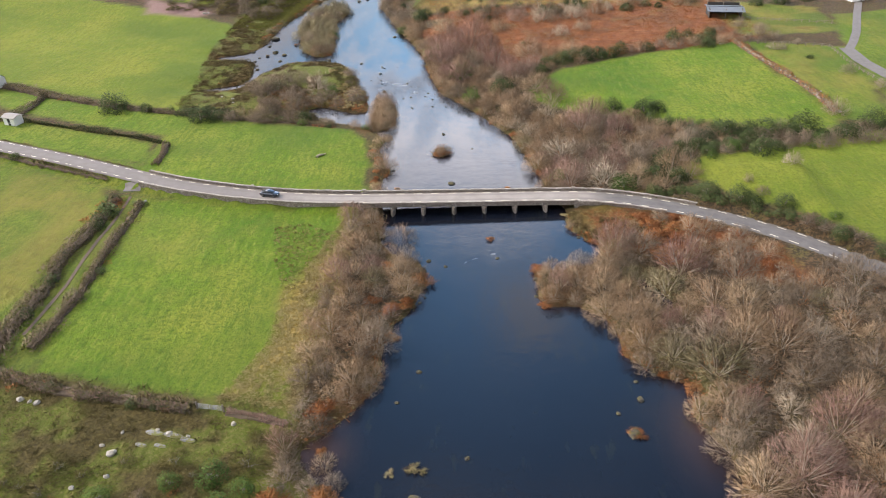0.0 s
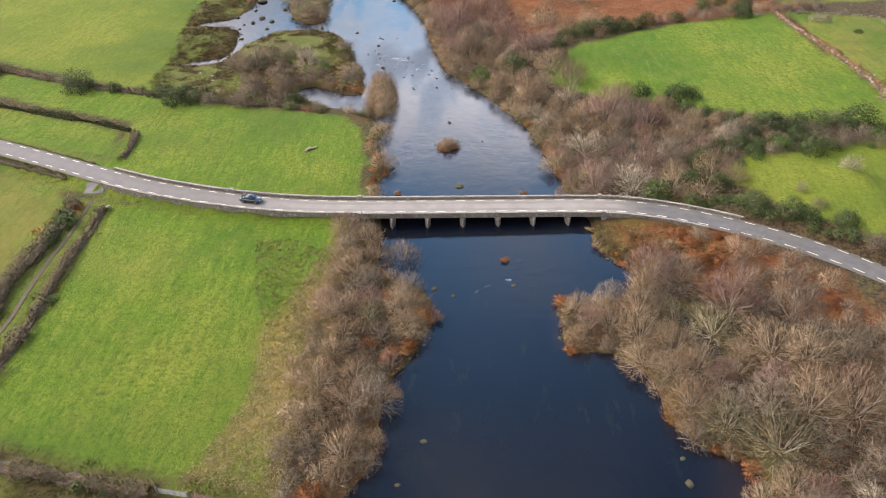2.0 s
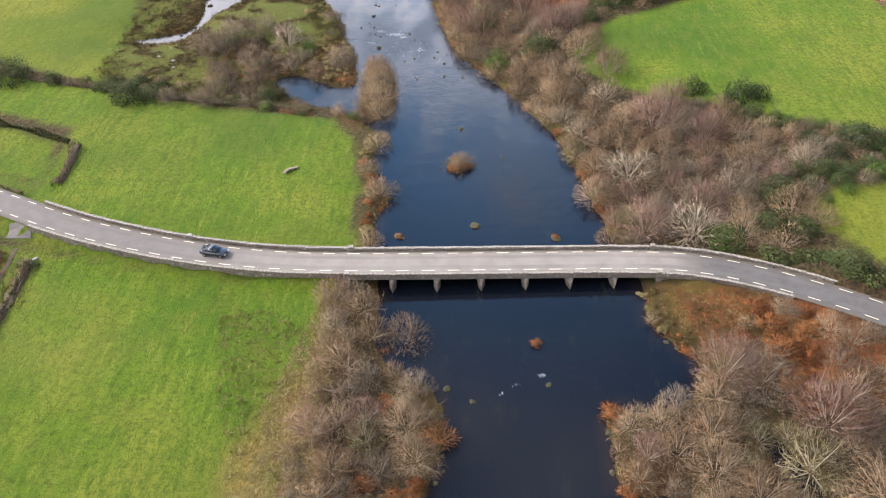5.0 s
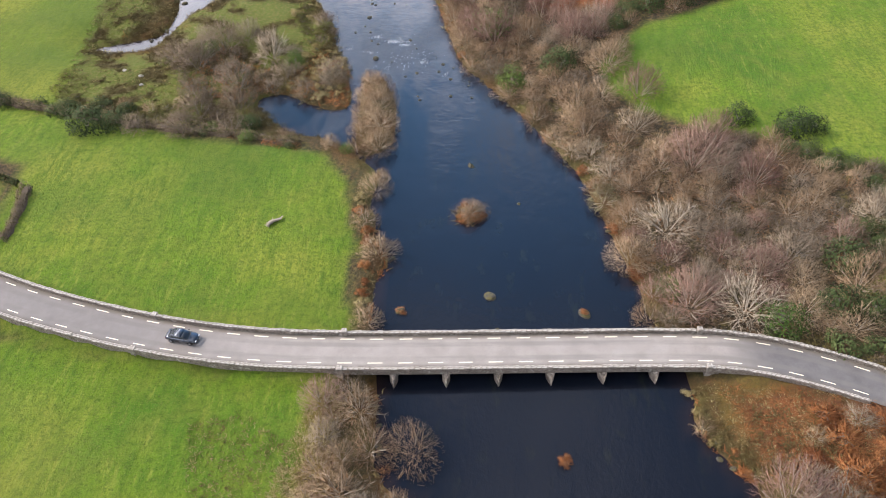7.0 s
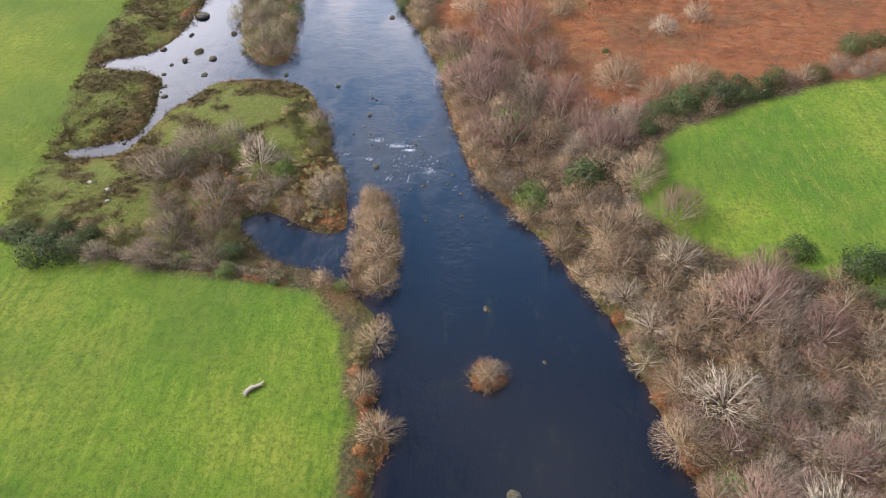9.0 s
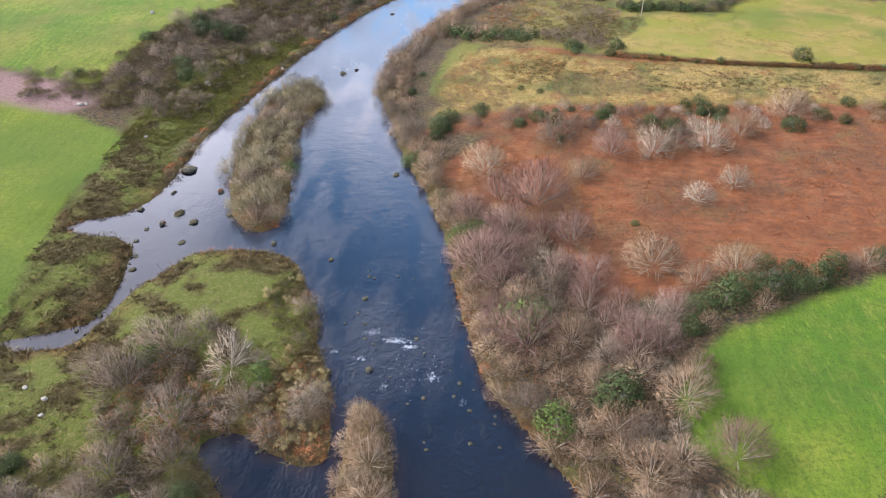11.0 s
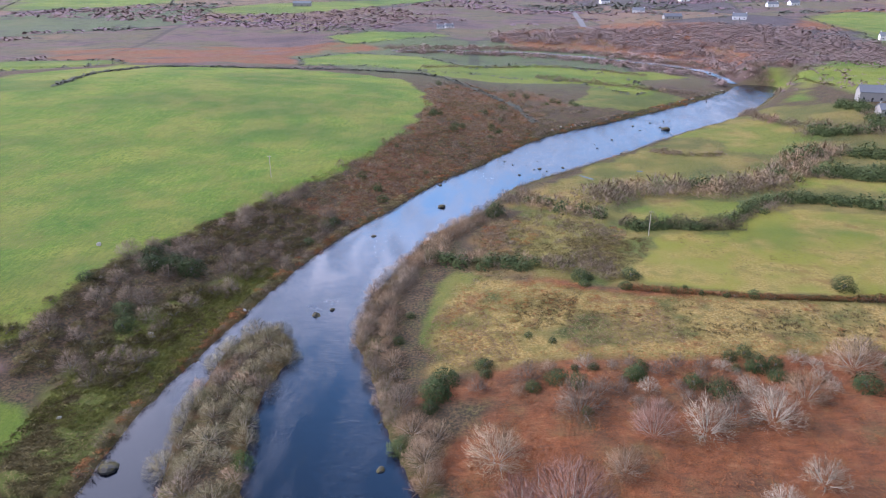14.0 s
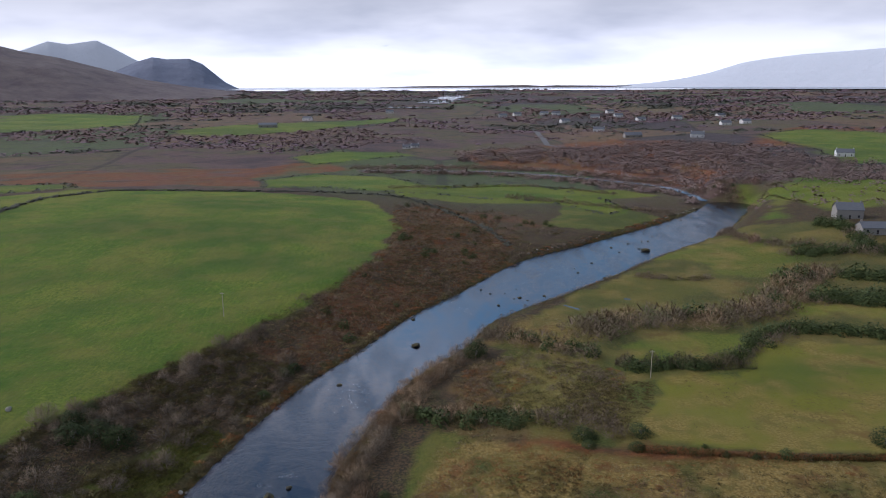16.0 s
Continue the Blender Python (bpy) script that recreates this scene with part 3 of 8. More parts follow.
def sstep(v, lo, hi):
    t = np.clip((v - lo) / (hi - lo), 0, 1)
    return t * t * (3 - 2 * t)


_tab = np.random.RandomState(7).rand(256, 256)


def vnoise(X, Y, size):
    """Smooth value noise, 0 to 1, with features of that size in metres; three octaves."""
    r, amp = 0, 0
    for k in range(3):
        u, v = X / size * 2**k + 17.3 * k, Y / size * 2**k + 5.1 * k
        iu, iv = np.floor(u).astype(int), np.floor(v).astype(int)
        fu, fv = u - iu, v - iv
        fu, fv = fu * fu * (3 - 2 * fu), fv * fv * (3 - 2 * fv)
        g = lambda a, b: _tab[(iu + a) % 256, (iv + b) % 256]
        r = r + 0.5**k * ((g(0, 0) * (1 - fu) + g(1, 0) * fu) * (1 - fv) + (g(0, 1) * (1 - fu) + g(1, 1) * fu) * fv)
        amp += 0.5**k
    return r / amp


RIVER = chaikin(WEST_BANK + WEST_BANK_UPPER + EAST_BANK + EAST_BANK_LOWER, 2)
ISLE = [chaikin(p, 2) for p in ISLANDS]
ROADLINE = chaikin(ROAD, 3, False)


CLEARINGS = [[(-60, 238), (-55, 241), (-48, 241), (-42, 234), (-37, 227), (-39, 223), (-47, 224), (-57, 229)],
             [(-77, 211), (-72, 218), (-66, 214), (-63, 205), (-67, 201), (-75, 204)]]


def sedge_patch(X, Y, land):
    """How far dark sedge has taken the marshy ground, 0 to 1: in patches, thicker at the water."""
    open_ = sum(0.06 * sstep(signed(X, Y, p), -1.5, 2.5) for p in CLEARINGS)
    return sstep(-open_ + 0.5 * vnoise(X, Y, 7) + 0.5 * vnoise(X + 40, Y, 3.2) + 0.08 * (1 - sstep(land, 0.5, 5)) * (Y < 264), 0.47, 0.55)


def water_depth(X, Y):
    """Metres from the shore into the water; negative on land."""
    d = signed(X, Y, RIVER)
    m = (X > -230) & (X < 330) & (Y > -260) & (Y < 780)
    far = d <= -39.9
    if (m & far).any():
        dd, _ = dist_line(X[m & far], Y[m & far], RIVER)
        d[m & far] = -dd
    for p in ISLE:
        d = np.minimum(d, -signed(X, Y, p))
    d = np.maximum(d, signed(X, Y, chaikin(POOL, 2)))
    return d + 1.3 * (vnoise(X, Y, 3.5) - 0.5)


def height(X, Y):
    """Ground height in metres, water level at 0, and the water depth field."""
    X, Y = np.asarray(X, float), np.asarray(Y, float)
    wd = water_depth(X, Y)
    land = np.maximum(-wd, 0)
    far = sstep(Y, 660, 900)
    # which side of the river: its middle line, roughly
    mid = np.interp(Y, [0, 150, 185, 230, 270, 320, 380, 450, 540, 640, 760], [5, -1, -10, -25, -40, -48, -45, -14, 65, 165, 210])
    west = X < mid
    hw = 1.3 + 0.014 * np.clip(-40 - X, 0, 200) + 0.5 * (vnoise(X, Y, 45) - 0.5)
    slope = sstep(Y, 275, 345)
    hw = hw + slope * 6.2 * sstep(land, 3, 40) * (1 - 0.75 * sstep(X, -40, 30))
    hw = hw + 8.5 * np.exp(-(((X + 190) / 170) ** 2) - (((Y - 590) / 120) ** 2))
    hw = hw + 4.5 * (vnoise(X * 0.6 + 33, Y, 85) - 0.5) * sstep(Y, 380, 470) * sstep(land, 45, 90)
    k = 1 - 0.72 * sstep(Y, 330, 430)
    he = 1.2 + 6.5 * k * sstep(land, 4, 85) + 0.5 * (vnoise(X, Y, 30) - 0.5) + 10 * sstep(X, 110, 240) * sstep(Y, 480, 560)
    h = np.where(west, hw, he)
    h = h * (1 - 0.6 * far) + np.where(Y > 660, (np.hypot(X, Y) - 660).clip(0) * 0.0150, 0) + far * 7 * (vnoise(X, Y, 260) - 0.4) - 34 * sstep(np.hypot(X, Y - 200), 3150, 3480)
    # the gorge that the river bends into
    shore = np.where(wd > 0, -np.minimum(wd * 0.35, 1.6), 0.75 * sstep(land, 0, 1.3))
    h = np.where(wd > 0, shore, shore + (h - 0.75).clip(0) * sstep(land, 1.0, 11))
    h = h + np.where(land > 1.5, 0.22 * (vnoise(X, Y, 4.0) - 0.5), 0)
    # road bed
    dr, seg = dist_line(X, Y, ROADLINE, False)
    zr = np.interp(seg, np.arange(len(ROADLINE)), ROADLINE[:, 2])
    bed = (1 - sstep(dr, HALF + 0.45, HALF + 1.3)) * np.where((X > BRIDGE_W - 0.6) & (X < BRIDGE_E + 0.6), 0, 1)
    h = h * (1 - bed) + (zr - 0.16) * bed
    return h, wd


LAID = {}


def laid(x, y):
    """Height and water depth read off the laid ground sheet."""
    x, y = np.atleast_1d(np.asarray(x, float)), np.atleast_1d(np.asarray(y, float))
    if not LAID:
        return height(x, y)
    xs, ys = LAID["xs"], LAID["ys"]
    i, j = np.clip(np.searchsorted(xs, x) - 1, 0, len(xs) - 2), np.clip(np.searchsorted(ys, y) - 1, 0, len(ys) - 2)
    u, v = (x - xs[i]) / (xs[i + 1] - xs[i]), (y - ys[j]) / (ys[j + 1] - ys[j])
    return tuple(g[j, i] * (1 - u) * (1 - v) + g[j, i + 1] * u * (1 - v) + g[j + 1, i] * (1 - u) * v + g[j + 1, i + 1] * u * v for g in (LAID["z"], LAID["wd"]))


def ground_z(x, y):
    return laid(x, y)[0]

# ---- ground and water ----
def spaced(stops):
    """Coordinates from (from, to, step) stretches; a step given as (a, growth) widens."""
    out = []
    for a, b, s in stops:
        v = a
        while v < b - 1e-6:
            out.append(v)
            v += s
    return out


def widening(start, end, step, growth, sign=1):
    out, v = [], start
    while abs(v) < abs(end):
        out.append(v)
        v += sign * step
        step *= growth
    return out + [end]


def grid_mesh(name, xs, ys, z):
    nx, ny = len(xs), len(ys)
    X, Y = np.meshgrid(xs, ys)
    co = np.stack([X.ravel(), Y.ravel(), z.ravel()], 1)
    i = np.arange(nx * ny).reshape(ny, nx)
    f = np.stack([i[:-1, :-1], i[:-1, 1:], i[1:, 1:], i[1:, :-1]], -1).reshape(-1, 4)
    me = bpy.data.meshes.new(name)
    me.vertices.add(len(co))
    me.vertices.foreach_set("co", co.ravel())
    me.loops.add(f.size)
    me.loops.foreach_set("vertex_index", f.ravel())
    me.polygons.add(len(f))
    me.polygons.foreach_set("loop_start", np.arange(0, f.size, 4))
    me.polygons.foreach_set("use_smooth", np.ones(len(f), bool))
    me.update()
    return me


def set_attr(me, name, v):
    a = me.attributes.new(name, "FLOAT", "POINT")
    a.data.foreach_set("value", np.asarray(v, np.float32).ravel())


def build_ground():
    xs = widening(-172, -4900, 4, 1.075, -1)[::-1] + spaced([(-168, -112, 2.5), (-112, 72, 1.3), (72, 140, 2.5)]) + widening(142, 4900, 4, 1.075)
    ys = widening(20, -700, 3, 1.12, -1)[::-1] + spaced([(23, 56, 2.0), (56, 300, 1.3), (300, 430, 2.0), (430, 700, 3.5)]) + widening(702, 4600, 5, 1.035)
    X, Y = np.meshgrid(np.array(xs, float), np.array(ys, float))
    z, wd = height(X, Y)
    me = grid_mesh("ground", xs, ys, z)
    LAID.update(xs=np.array(xs, float), ys=np.array(ys, float), z=z, wd=wd)
    rough = 3 + 9 * sstep(Y, 330, 400)
    WX, WY = X + rough * (vnoise(X, Y, 5 + 6 * (Y[:, :1] > 330)) - 0.5), Y + rough * (vnoise(X + 91, Y, 5 + 6 * (Y[:, :1] > 330)) - 0.5)
    past, dry, lawn, brack, rush, earth = (np.zeros(X.shape) for _ in range(6))
    for poly, lush, straw, law in FIELDS:
        m = sstep(signed(WX, WY, poly), -0.8, 1.2)
        past = np.maximum(past, m * lush)
        dry = np.maximum(dry, m * straw * sstep(vnoise(X, Y, 9), 0.35, 0.75))
        lawn = np.maximum(lawn, m * law)
    for poly in FAR_FIELDS:
        past = np.maximum(past, 0.8 * sstep(signed(X, Y, poly), -3, 5))
    for i, poly in enumerate(STRAW_ZONES):
        m = (1.0, 0.4, 0.9, 0.8)[i] * sstep(signed(WX, WY, poly), -2, 3)
        dry = np.maximum(dry, m * sstep(vnoise(X, Y, 7), 0.15, 0.55))
    for i, poly in enumerate(BRACKEN_ZONES):
        brack = np.maximum(brack, (0.4 * sstep(vnoise(X, Y, 22), 0.4, 0.6) if i in (3, 4) else 0.9 * sstep(vnoise(X, Y, 30), 0.2, 0.5) if 4 < i < 8 else 0.6 if i > 9 else 1.0) * sstep(signed(WX, WY, poly), -2, 2.5) * (0.55 + 0.45 * sstep(vnoise(X, Y, 8), 0.25, 0.6)))
    for poly in RUSH_ZONES:
        rush = np.maximum(rush, sstep(signed(WX, WY, poly), -3, 2))
    for poly in EARTH_ZONES:
        earth = np.maximum(earth, sstep(signed(WX, WY, poly), -2, 2))
    # a green track between the two hedges of the farm lane
    past = np.maximum(past, 0.7 * sstep(signed(WX, WY, [(-86, 148), (-72, 148), (-71, 84), (-86, 90)]), -1, 1))
    land = np.maximum(-wd, 0)
    bank = (1 - sstep(land, 1.5, 5.0)) * (Y < 700)
    rush = np.maximum(rush * (1 - past), 0.35 * bank * (1 - past))
    brack = np.maximum(brack, 0.35 * bank * sstep(vnoise(X, Y, 6), 0.45, 0.7) * (Y < 420))
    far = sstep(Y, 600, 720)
    c = me.attributes.new("cover", "FLOAT_COLOR", "POINT")
    c.data.foreach_set("color", np.stack([past, dry, brack * (1 - past), rush], -1).astype(np.float32).ravel())
    sedge = sedge_patch(X, Y, land)
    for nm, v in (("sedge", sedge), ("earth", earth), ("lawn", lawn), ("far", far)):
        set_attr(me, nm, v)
    me.materials.append(GROUND)
    ob = tagged(new("ground", me), "green pasture, straw, bracken and marsh beside a river", "ground", kind="structure")
    return ob


def build_water():
    xs = spaced([(-105, 60, 2.0), (60, 300, 6)])
    ys = spaced([(-200, 0, 12), (0, 56, 4), (56, 300, 2.2), (300, 780, 6)])
    X, Y = np.meshgrid(np.array(xs, float), np.array(ys, float))
    _, wd = laid(X, Y)
    me = grid_mesh("water", xs, ys, X * 0)
    set_attr(me, "shallow", (1 - sstep(wd, 0.0, 1.6)) * 0.25 + 0.75 * np.exp(-(((X + 22) / 4) ** 2) - (((Y - 72) / 5) ** 2)) + 0.4 * np.exp(-(((X - 34) / 4) ** 2) - (((Y - 76) / 9) ** 2)))
    calm = 1 - sstep(Y, 150, 200)
    rapids = np.exp(-(((Y - 226) / 16) ** 2)) * 1.2 + 1.0 * sstep(Y, 440, 500) + 0.55 * np.exp(-(((Y - 385) / 30) ** 2)) + 0.5 * np.exp(-(((Y - 337) / 8) ** 2))
    still = 1 - 0.8 * sstep(-X, 52, 62) * (Y < 300)
    set_attr(me, "ripple", still * (0.16 + 0.8 * (1 - calm) * (0.4 + 0.6 * vnoise(X, Y, 14)) + 0.5 * np.exp(-(((Y - 128) / 7) ** 2) - ((X / 10) ** 2)) + rapids) * 1.0)
    me.materials.append(WATER)
    return tagged(new("water", me), "dark peaty river with sky reflections and ripples", "river", kind="structure")


build_ground()
build_water()

# ---- building helpers ----
def part(name, bm, material, parent=None, label="", smooth=False):
    """Links a bmesh as one mesh object under a thing or a part."""
    me = bpy.data.meshes.new(name)
    bm.normal_update()
    bm.to_mesh(me)
    bm.free()
    if smooth:
        for p in me.polygons:
            p.use_smooth = True
    me.materials.append(material)
    ob = new(name, me)
    ob.parent = parent
    if label:
        tagged(ob, label)
    return ob


def thing(name, m, label, category, group="", kind=""):
    e = new(name)
    e.empty_display_size = 0.3
    e.matrix_world = m
    return tagged(e, label, category, group, kind)


def box(bm, x0, y0, z0, x1, y1, z1, m=None):
    v = [bm.verts.new(((x0, x1)[i & 1], (y0, y1)[i >> 1 & 1], (z0, z1)[i >> 2 & 1])) for i in range(8)]
    if m is not None:
        for w in v:
            w.co = m @ w.co
    for f in ((0, 2, 3, 1), (4, 5, 7, 6), (0, 1, 5, 4), (2, 6, 7, 3), (0, 4, 6, 2), (1, 3, 7, 5)):
        bm.faces.new([v[i] for i in f])
    return v


def rounded_box(x0, y0, z0, x1, y1, z1, r=0.03, seg=2):
    bm = bmesh.new()
    box(bm, x0, y0, z0, x1, y1, z1)
    bmesh.ops.bevel(bm, geom=bm.edges[:], offset=r, segments=seg, affect="EDGES", profile=0.6)
    return bm


def tube(bm, a, b, ra, rb, sides=6):
    a, b = Vector(a), Vector(b)
    q = (b - a).to_track_quat("Z", "Y")
    ring = []
    for p, r in ((a, ra), (b, rb)):
        ring.append([bm.verts.new(p + q @ Vector((r * math.cos(k * 2 * math.pi / sides), r * math.sin(k * 2 * math.pi / sides), 0))) for k in range(sides)])
    for k in range(sides):
        bm.faces.new([ring[0][k], ring[0][(k + 1) % sides], ring[1][(k + 1) % sides], ring[1][k]])
    if ra > 0.02:
        bm.faces.new(ring[0][::-1])
    if rb > 0.02:
        bm.faces.new(ring[1])


# the road's line by length
_seg = np.hypot(*np.diff(ROADLINE[:, :2], axis=0).T)
ROAD_S = np.concatenate([[0], np.cumsum(_seg)])


def road_at(s, off=0.0):
    """Place on the road s metres along it, off metres to the north side, and the way there."""
    x, y, z = (np.interp(s, ROAD_S, ROADLINE[:, k]) for k in range(3))
    x2, y2 = (np.interp(s + 0.5, ROAD_S, ROADLINE[:, k]) for k in range(2))
    x1, y1 = (np.interp(s - 0.5, ROAD_S, ROADLINE[:, k]) for k in range(2))
    d = Vector((x2 - x1, y2 - y1, 0)).normalized()
    return Vector((x - d.y * off, y + d.x * off, z)), d


def s_of(x):
    """Length along the road at which it reaches that x."""
    return float(np.interp(x, ROADLINE[:, 0], ROAD_S))


def build_road():
    ss = np.arange(0, ROAD_S[-1], 1.5)
    offs = [-HALF, -HALF * 0.85, -HALF * 0.65, -HALF * 0.4, 0, HALF * 0.4, HALF * 0.65, HALF * 0.85, HALF]
    vs, side = [], []
    for s in ss:
        for o in offs:
            p, _ = road_at(s, o)
            vs.append((p.x, p.y, p.z + 0.05 * (1 - (o / HALF) ** 2)))
            side.append(abs(o) / HALF)
    n = len(offs)
    fs = [(i * n + j + 1, i * n + j, (i + 1) * n + j, (i + 1) * n + j + 1) for i in range(len(ss) - 1) for j in range(n - 1)]
    me = bpy.data.meshes.new("road")
    me.from_pydata(vs, [], fs)
    set_attr(me, "side", side)
    set_attr(me, "patched", [1.0 * float(sstep(v[0], 25, 34)) + 0.6 * float(sstep(-v[0], 26, 60)) for v in vs])
    for p in me.polygons:
        p.use_smooth = True
    me.materials.append(TARMAC)
    road = tagged(new("road", me), "narrow worn grey tarmac road with dashed edge lines", "road", kind="structure")
    # dashed edge lines: one painted dash, laid again and again
    bm = bmesh.new()
    box(bm, -0.95, -0.065, 0, 0.95, 0.065, 0.012)
    dash = bpy.data.meshes.new("road_marking")
    bm.to_mesh(dash)
    bm.free()
    dash.materials.append(PAINT)
    rng = random.Random(3)
    for o in (-HALF + 0.92, HALF - 0.62):
        s = s_of(-130)
        while s < s_of(74):
            p, d = road_at(s, o)
            ob = new("road_marking", dash)
            ob.parent = road
            ob.matrix_world = Matrix.Translation((p.x, p.y, p.z + 0.05 * (1 - (o / HALF) ** 2) + 0.006)) @ Matrix.Rotation(math.atan2(d.y, d.x), 4, "Z")
            ob.scale = (rng.uniform(0.9, 1.05), 1, 1)
            s += 3.98
    return road


def wall_run(name, s0, s1, off, thick, top, foot, mat, jitter=0.03):
    """A rubble wall along the road. top and foot: heights above the road bed (foot None: down into the ground)."""
    ss = np.arange(s0, s1 + 0.01, 1.0)
    rng = random.Random(int(s0 * 7 + off * 100))
    bm = bmesh.new()
    rows = []
    for s in ss:
        a, _ = road_at(s, off - thick / 2)
        b, _ = road_at(s, off + thick / 2)
        j = [rng.uniform(-jitter, jitter) for _ in range(4)]
        lo = [a.z + foot] * 2 if foot is not None else [min(g, a.z) - 0.4 for g in ground_z([a.x, b.x], [a.y, b.y])]
        rows.append([bm.verts.new((a.x + j[0], a.y + j[1], lo[0])), bm.verts.new((a.x + j[0], a.y, a.z + top + j[2])),
                     bm.verts.new((b.x + j[1], b.y, b.z + top + j[2])), bm.verts.new((b.x + j[1], b.y + j[0], lo[1]))])
    for p, q in zip(rows, rows[1:]):
        for k in range(4):
            bm.faces.new([p[k], q[k], q[(k + 1) % 4], p[(k + 1) % 4]])
    bm.faces.new(rows[0])
    bm.faces.new(rows[-1][::-1])
    bmesh.ops.recalc_face_normals(bm, faces=bm.faces[:])
    return bm


def coping(parent, s0, s1, off, top, width, mesh_pool, every=0.72):
    rng = random.Random(int(s0 * 3 + off * 10))
    s = s0 + every / 2
    while s < s1:
        p, d = road_at(s, off)
        ob = new("coping_stone", rng.choice(mesh_pool))
        ob.parent = parent
        ob.matrix_world = Matrix.Translation((p.x, p.y, p.z + top)) @ Matrix.Rotation(math.atan2(d.y, d.x) + rng.uniform(-0.09, 0.09), 4, "Z")
        ob.scale = (every * rng.uniform(0.95, 1.06), width * rng.uniform(0.85, 1.12), rng.uniform(0.7, 1.5))
        s += every


def cope_meshes():
    pool = []
    rng = random.Random(5)
    for k in range(8):
        bm = bmesh.new()
        v = box(bm, -0.5, -0.5, -0.05, 0.5, 0.5, 0.12)
        for w in v:
            w.co.y += rng.uniform(-0.07, 0.07)
        for w in v[4:]:
            w.co.y *= 0.8
            w.co.z += rng.uniform(-0.05, 0.05)
            w.co.x += rng.uniform(-0.06, 0.06)
        bmesh.ops.bevel(bm, geom=bm.edges[:], offset=0.05, segments=1, affect="EDGES")
        me = bpy.data.meshes.new("coping_stone")
        bm.to_mesh(me)
        bm.free()
        me.materials.append(COPE)
        pool.append(me)
    return pool


def stone_post(s, off, top, parent):
    p, d = road_at(s, off)
    bm = rounded_box(-0.36, -0.36, -1.2, 0.36, 0.36, top + 0.12, 0.04, 1)
    ob = part("wall_post", bm, COPE, parent, "pale square stone post")
    ob.matrix_world = Matrix.Translation(p) @ Matrix.Rotation(math.atan2(d.y, d.x), 4, "Z")
    return ob


def build_bridge():
    b = thing("stone_bridge", pose(0, 145, 0), "low stone bridge with pointed piers over the dark river", "bridge", kind="")
    s0, s1 = s_of(BRIDGE_W), s_of(BRIDGE_E)
    inv = b.matrix_world.inverted()
    pool = cope_meshes()

    def own(ob):
        ob.matrix_parent_inverse = inv
        return ob

    # deck slab
    bm = bmesh.new()
    rows = []
    for s in np.linspace(s0 - 0.6, s1 + 0.6, 40):
        a, _ = road_at(s, -HALF - 0.5)
        c, _ = road_at(s, HALF + 0.5)
        rows.append([bm.verts.new((p.x, p.y, p.z + dz)) for p, dz in ((a, -0.55), (a, -0.04), (c, -0.04), (c, -0.55))])
    for p, q in zip(rows, rows[1:]):
        for k in range(4):
            bm.faces.new([p[k], q[k], q[(k + 1) % 4], p[(k + 1) % 4]])
    bmesh.ops.recalc_face_normals(bm, faces=bm.faces[:])
    own(part("deck", bm, WALL, b))
    for off in (-HALF - 0.25, HALF + 0.25):
        par = own(part("parapet", wall_run("parapet", s0, s1, off, 0.46, 0.46, -0.05, WALL), WALL, b, "grey rubble parapet"))
        coping(par, s0 + 0.3, s1 - 0.3, off, 0.46, 0.50, pool)
    # piers with pointed cutwaters
    for k in range(6):
        s = s0 + (s1 - s0) * (k + 1) / 7
        p, d = road_at(s)
        bm = bmesh.new()
        w, L = 0.52, HALF + 0.30
        outline = [(-w, -L), (0, -L - 1.15), (w, -L), (w, L), (0, L + 1.15), (-w, L)]
        lo = [bm.verts.new((x, y, -1.8)) for x, y in outline]
        hi = [bm.verts.new((x, y, p.z - 0.56)) for x, y in outline]
        for i in range(6):
            bm.faces.new([lo[i], lo[(i + 1) % 6], hi[(i + 1) % 6], hi[i]])
        bm.faces.new(hi)
        m = Matrix.Translation((p.x, p.y, 0)) @ Matrix.Rotation(math.atan2(d.y, d.x), 4, "Z")
        pier = part("pier", bm, WALL, b)
        pier.matrix_world = m
        for sgn in (-1, 1):
            bm = bmesh.new()
            z = p.z - 0.56
            base = [bm.verts.new(v) for v in ((-w - 0.04, sgn * (L + 0.0), z - 0.45), (0, sgn * (L + 1.28), z - 0.55), (w + 0.04, sgn * (L + 0.0), z - 0.45))]
            tip = [bm.verts.new(v) for v in ((-w * 0.75, sgn * (L + 0.0), z + 0.02), (0, sgn * (L + 0.35), z + 0.02), (w * 0.75, sgn * (L + 0.0), z + 0.02))]
            for i in range(3):
                bm.faces.new([base[i], base[(i + 1) % 3], tip[(i + 1) % 3], tip[i]])
            bm.faces.new(tip)
            bm.faces.new(base)
            bmesh.ops.recalc_face_normals(bm, faces=bm.faces[:])
            cap = part("pier_cap", bm, COPE, pier, "pale sloping cutwater cap")
            cap.matrix_parent_inverse = m.inverted()
            cap.matrix_world = m
    # abutments
    for s, sgn in ((s0, -1), (s1, 1)):
        p, d = road_at(s)
        bm = rounded_box(-0.9, -HALF - 0.62, -1.8, 0.9, HALF + 0.62, p.z - 0.06, 0.04, 1)
        a = part("abutment", bm, WALL, b)
        a.matrix_world = Matrix.Translation((p.x + sgn * 0.55, p.y, 0)) @ Matrix.Rotation(math.atan2(d.y, d.x), 4, "Z")
        for off in (-HALF - 0.3, HALF + 0.3):
            stone_post(s, off, 0.72, b)
    return pool


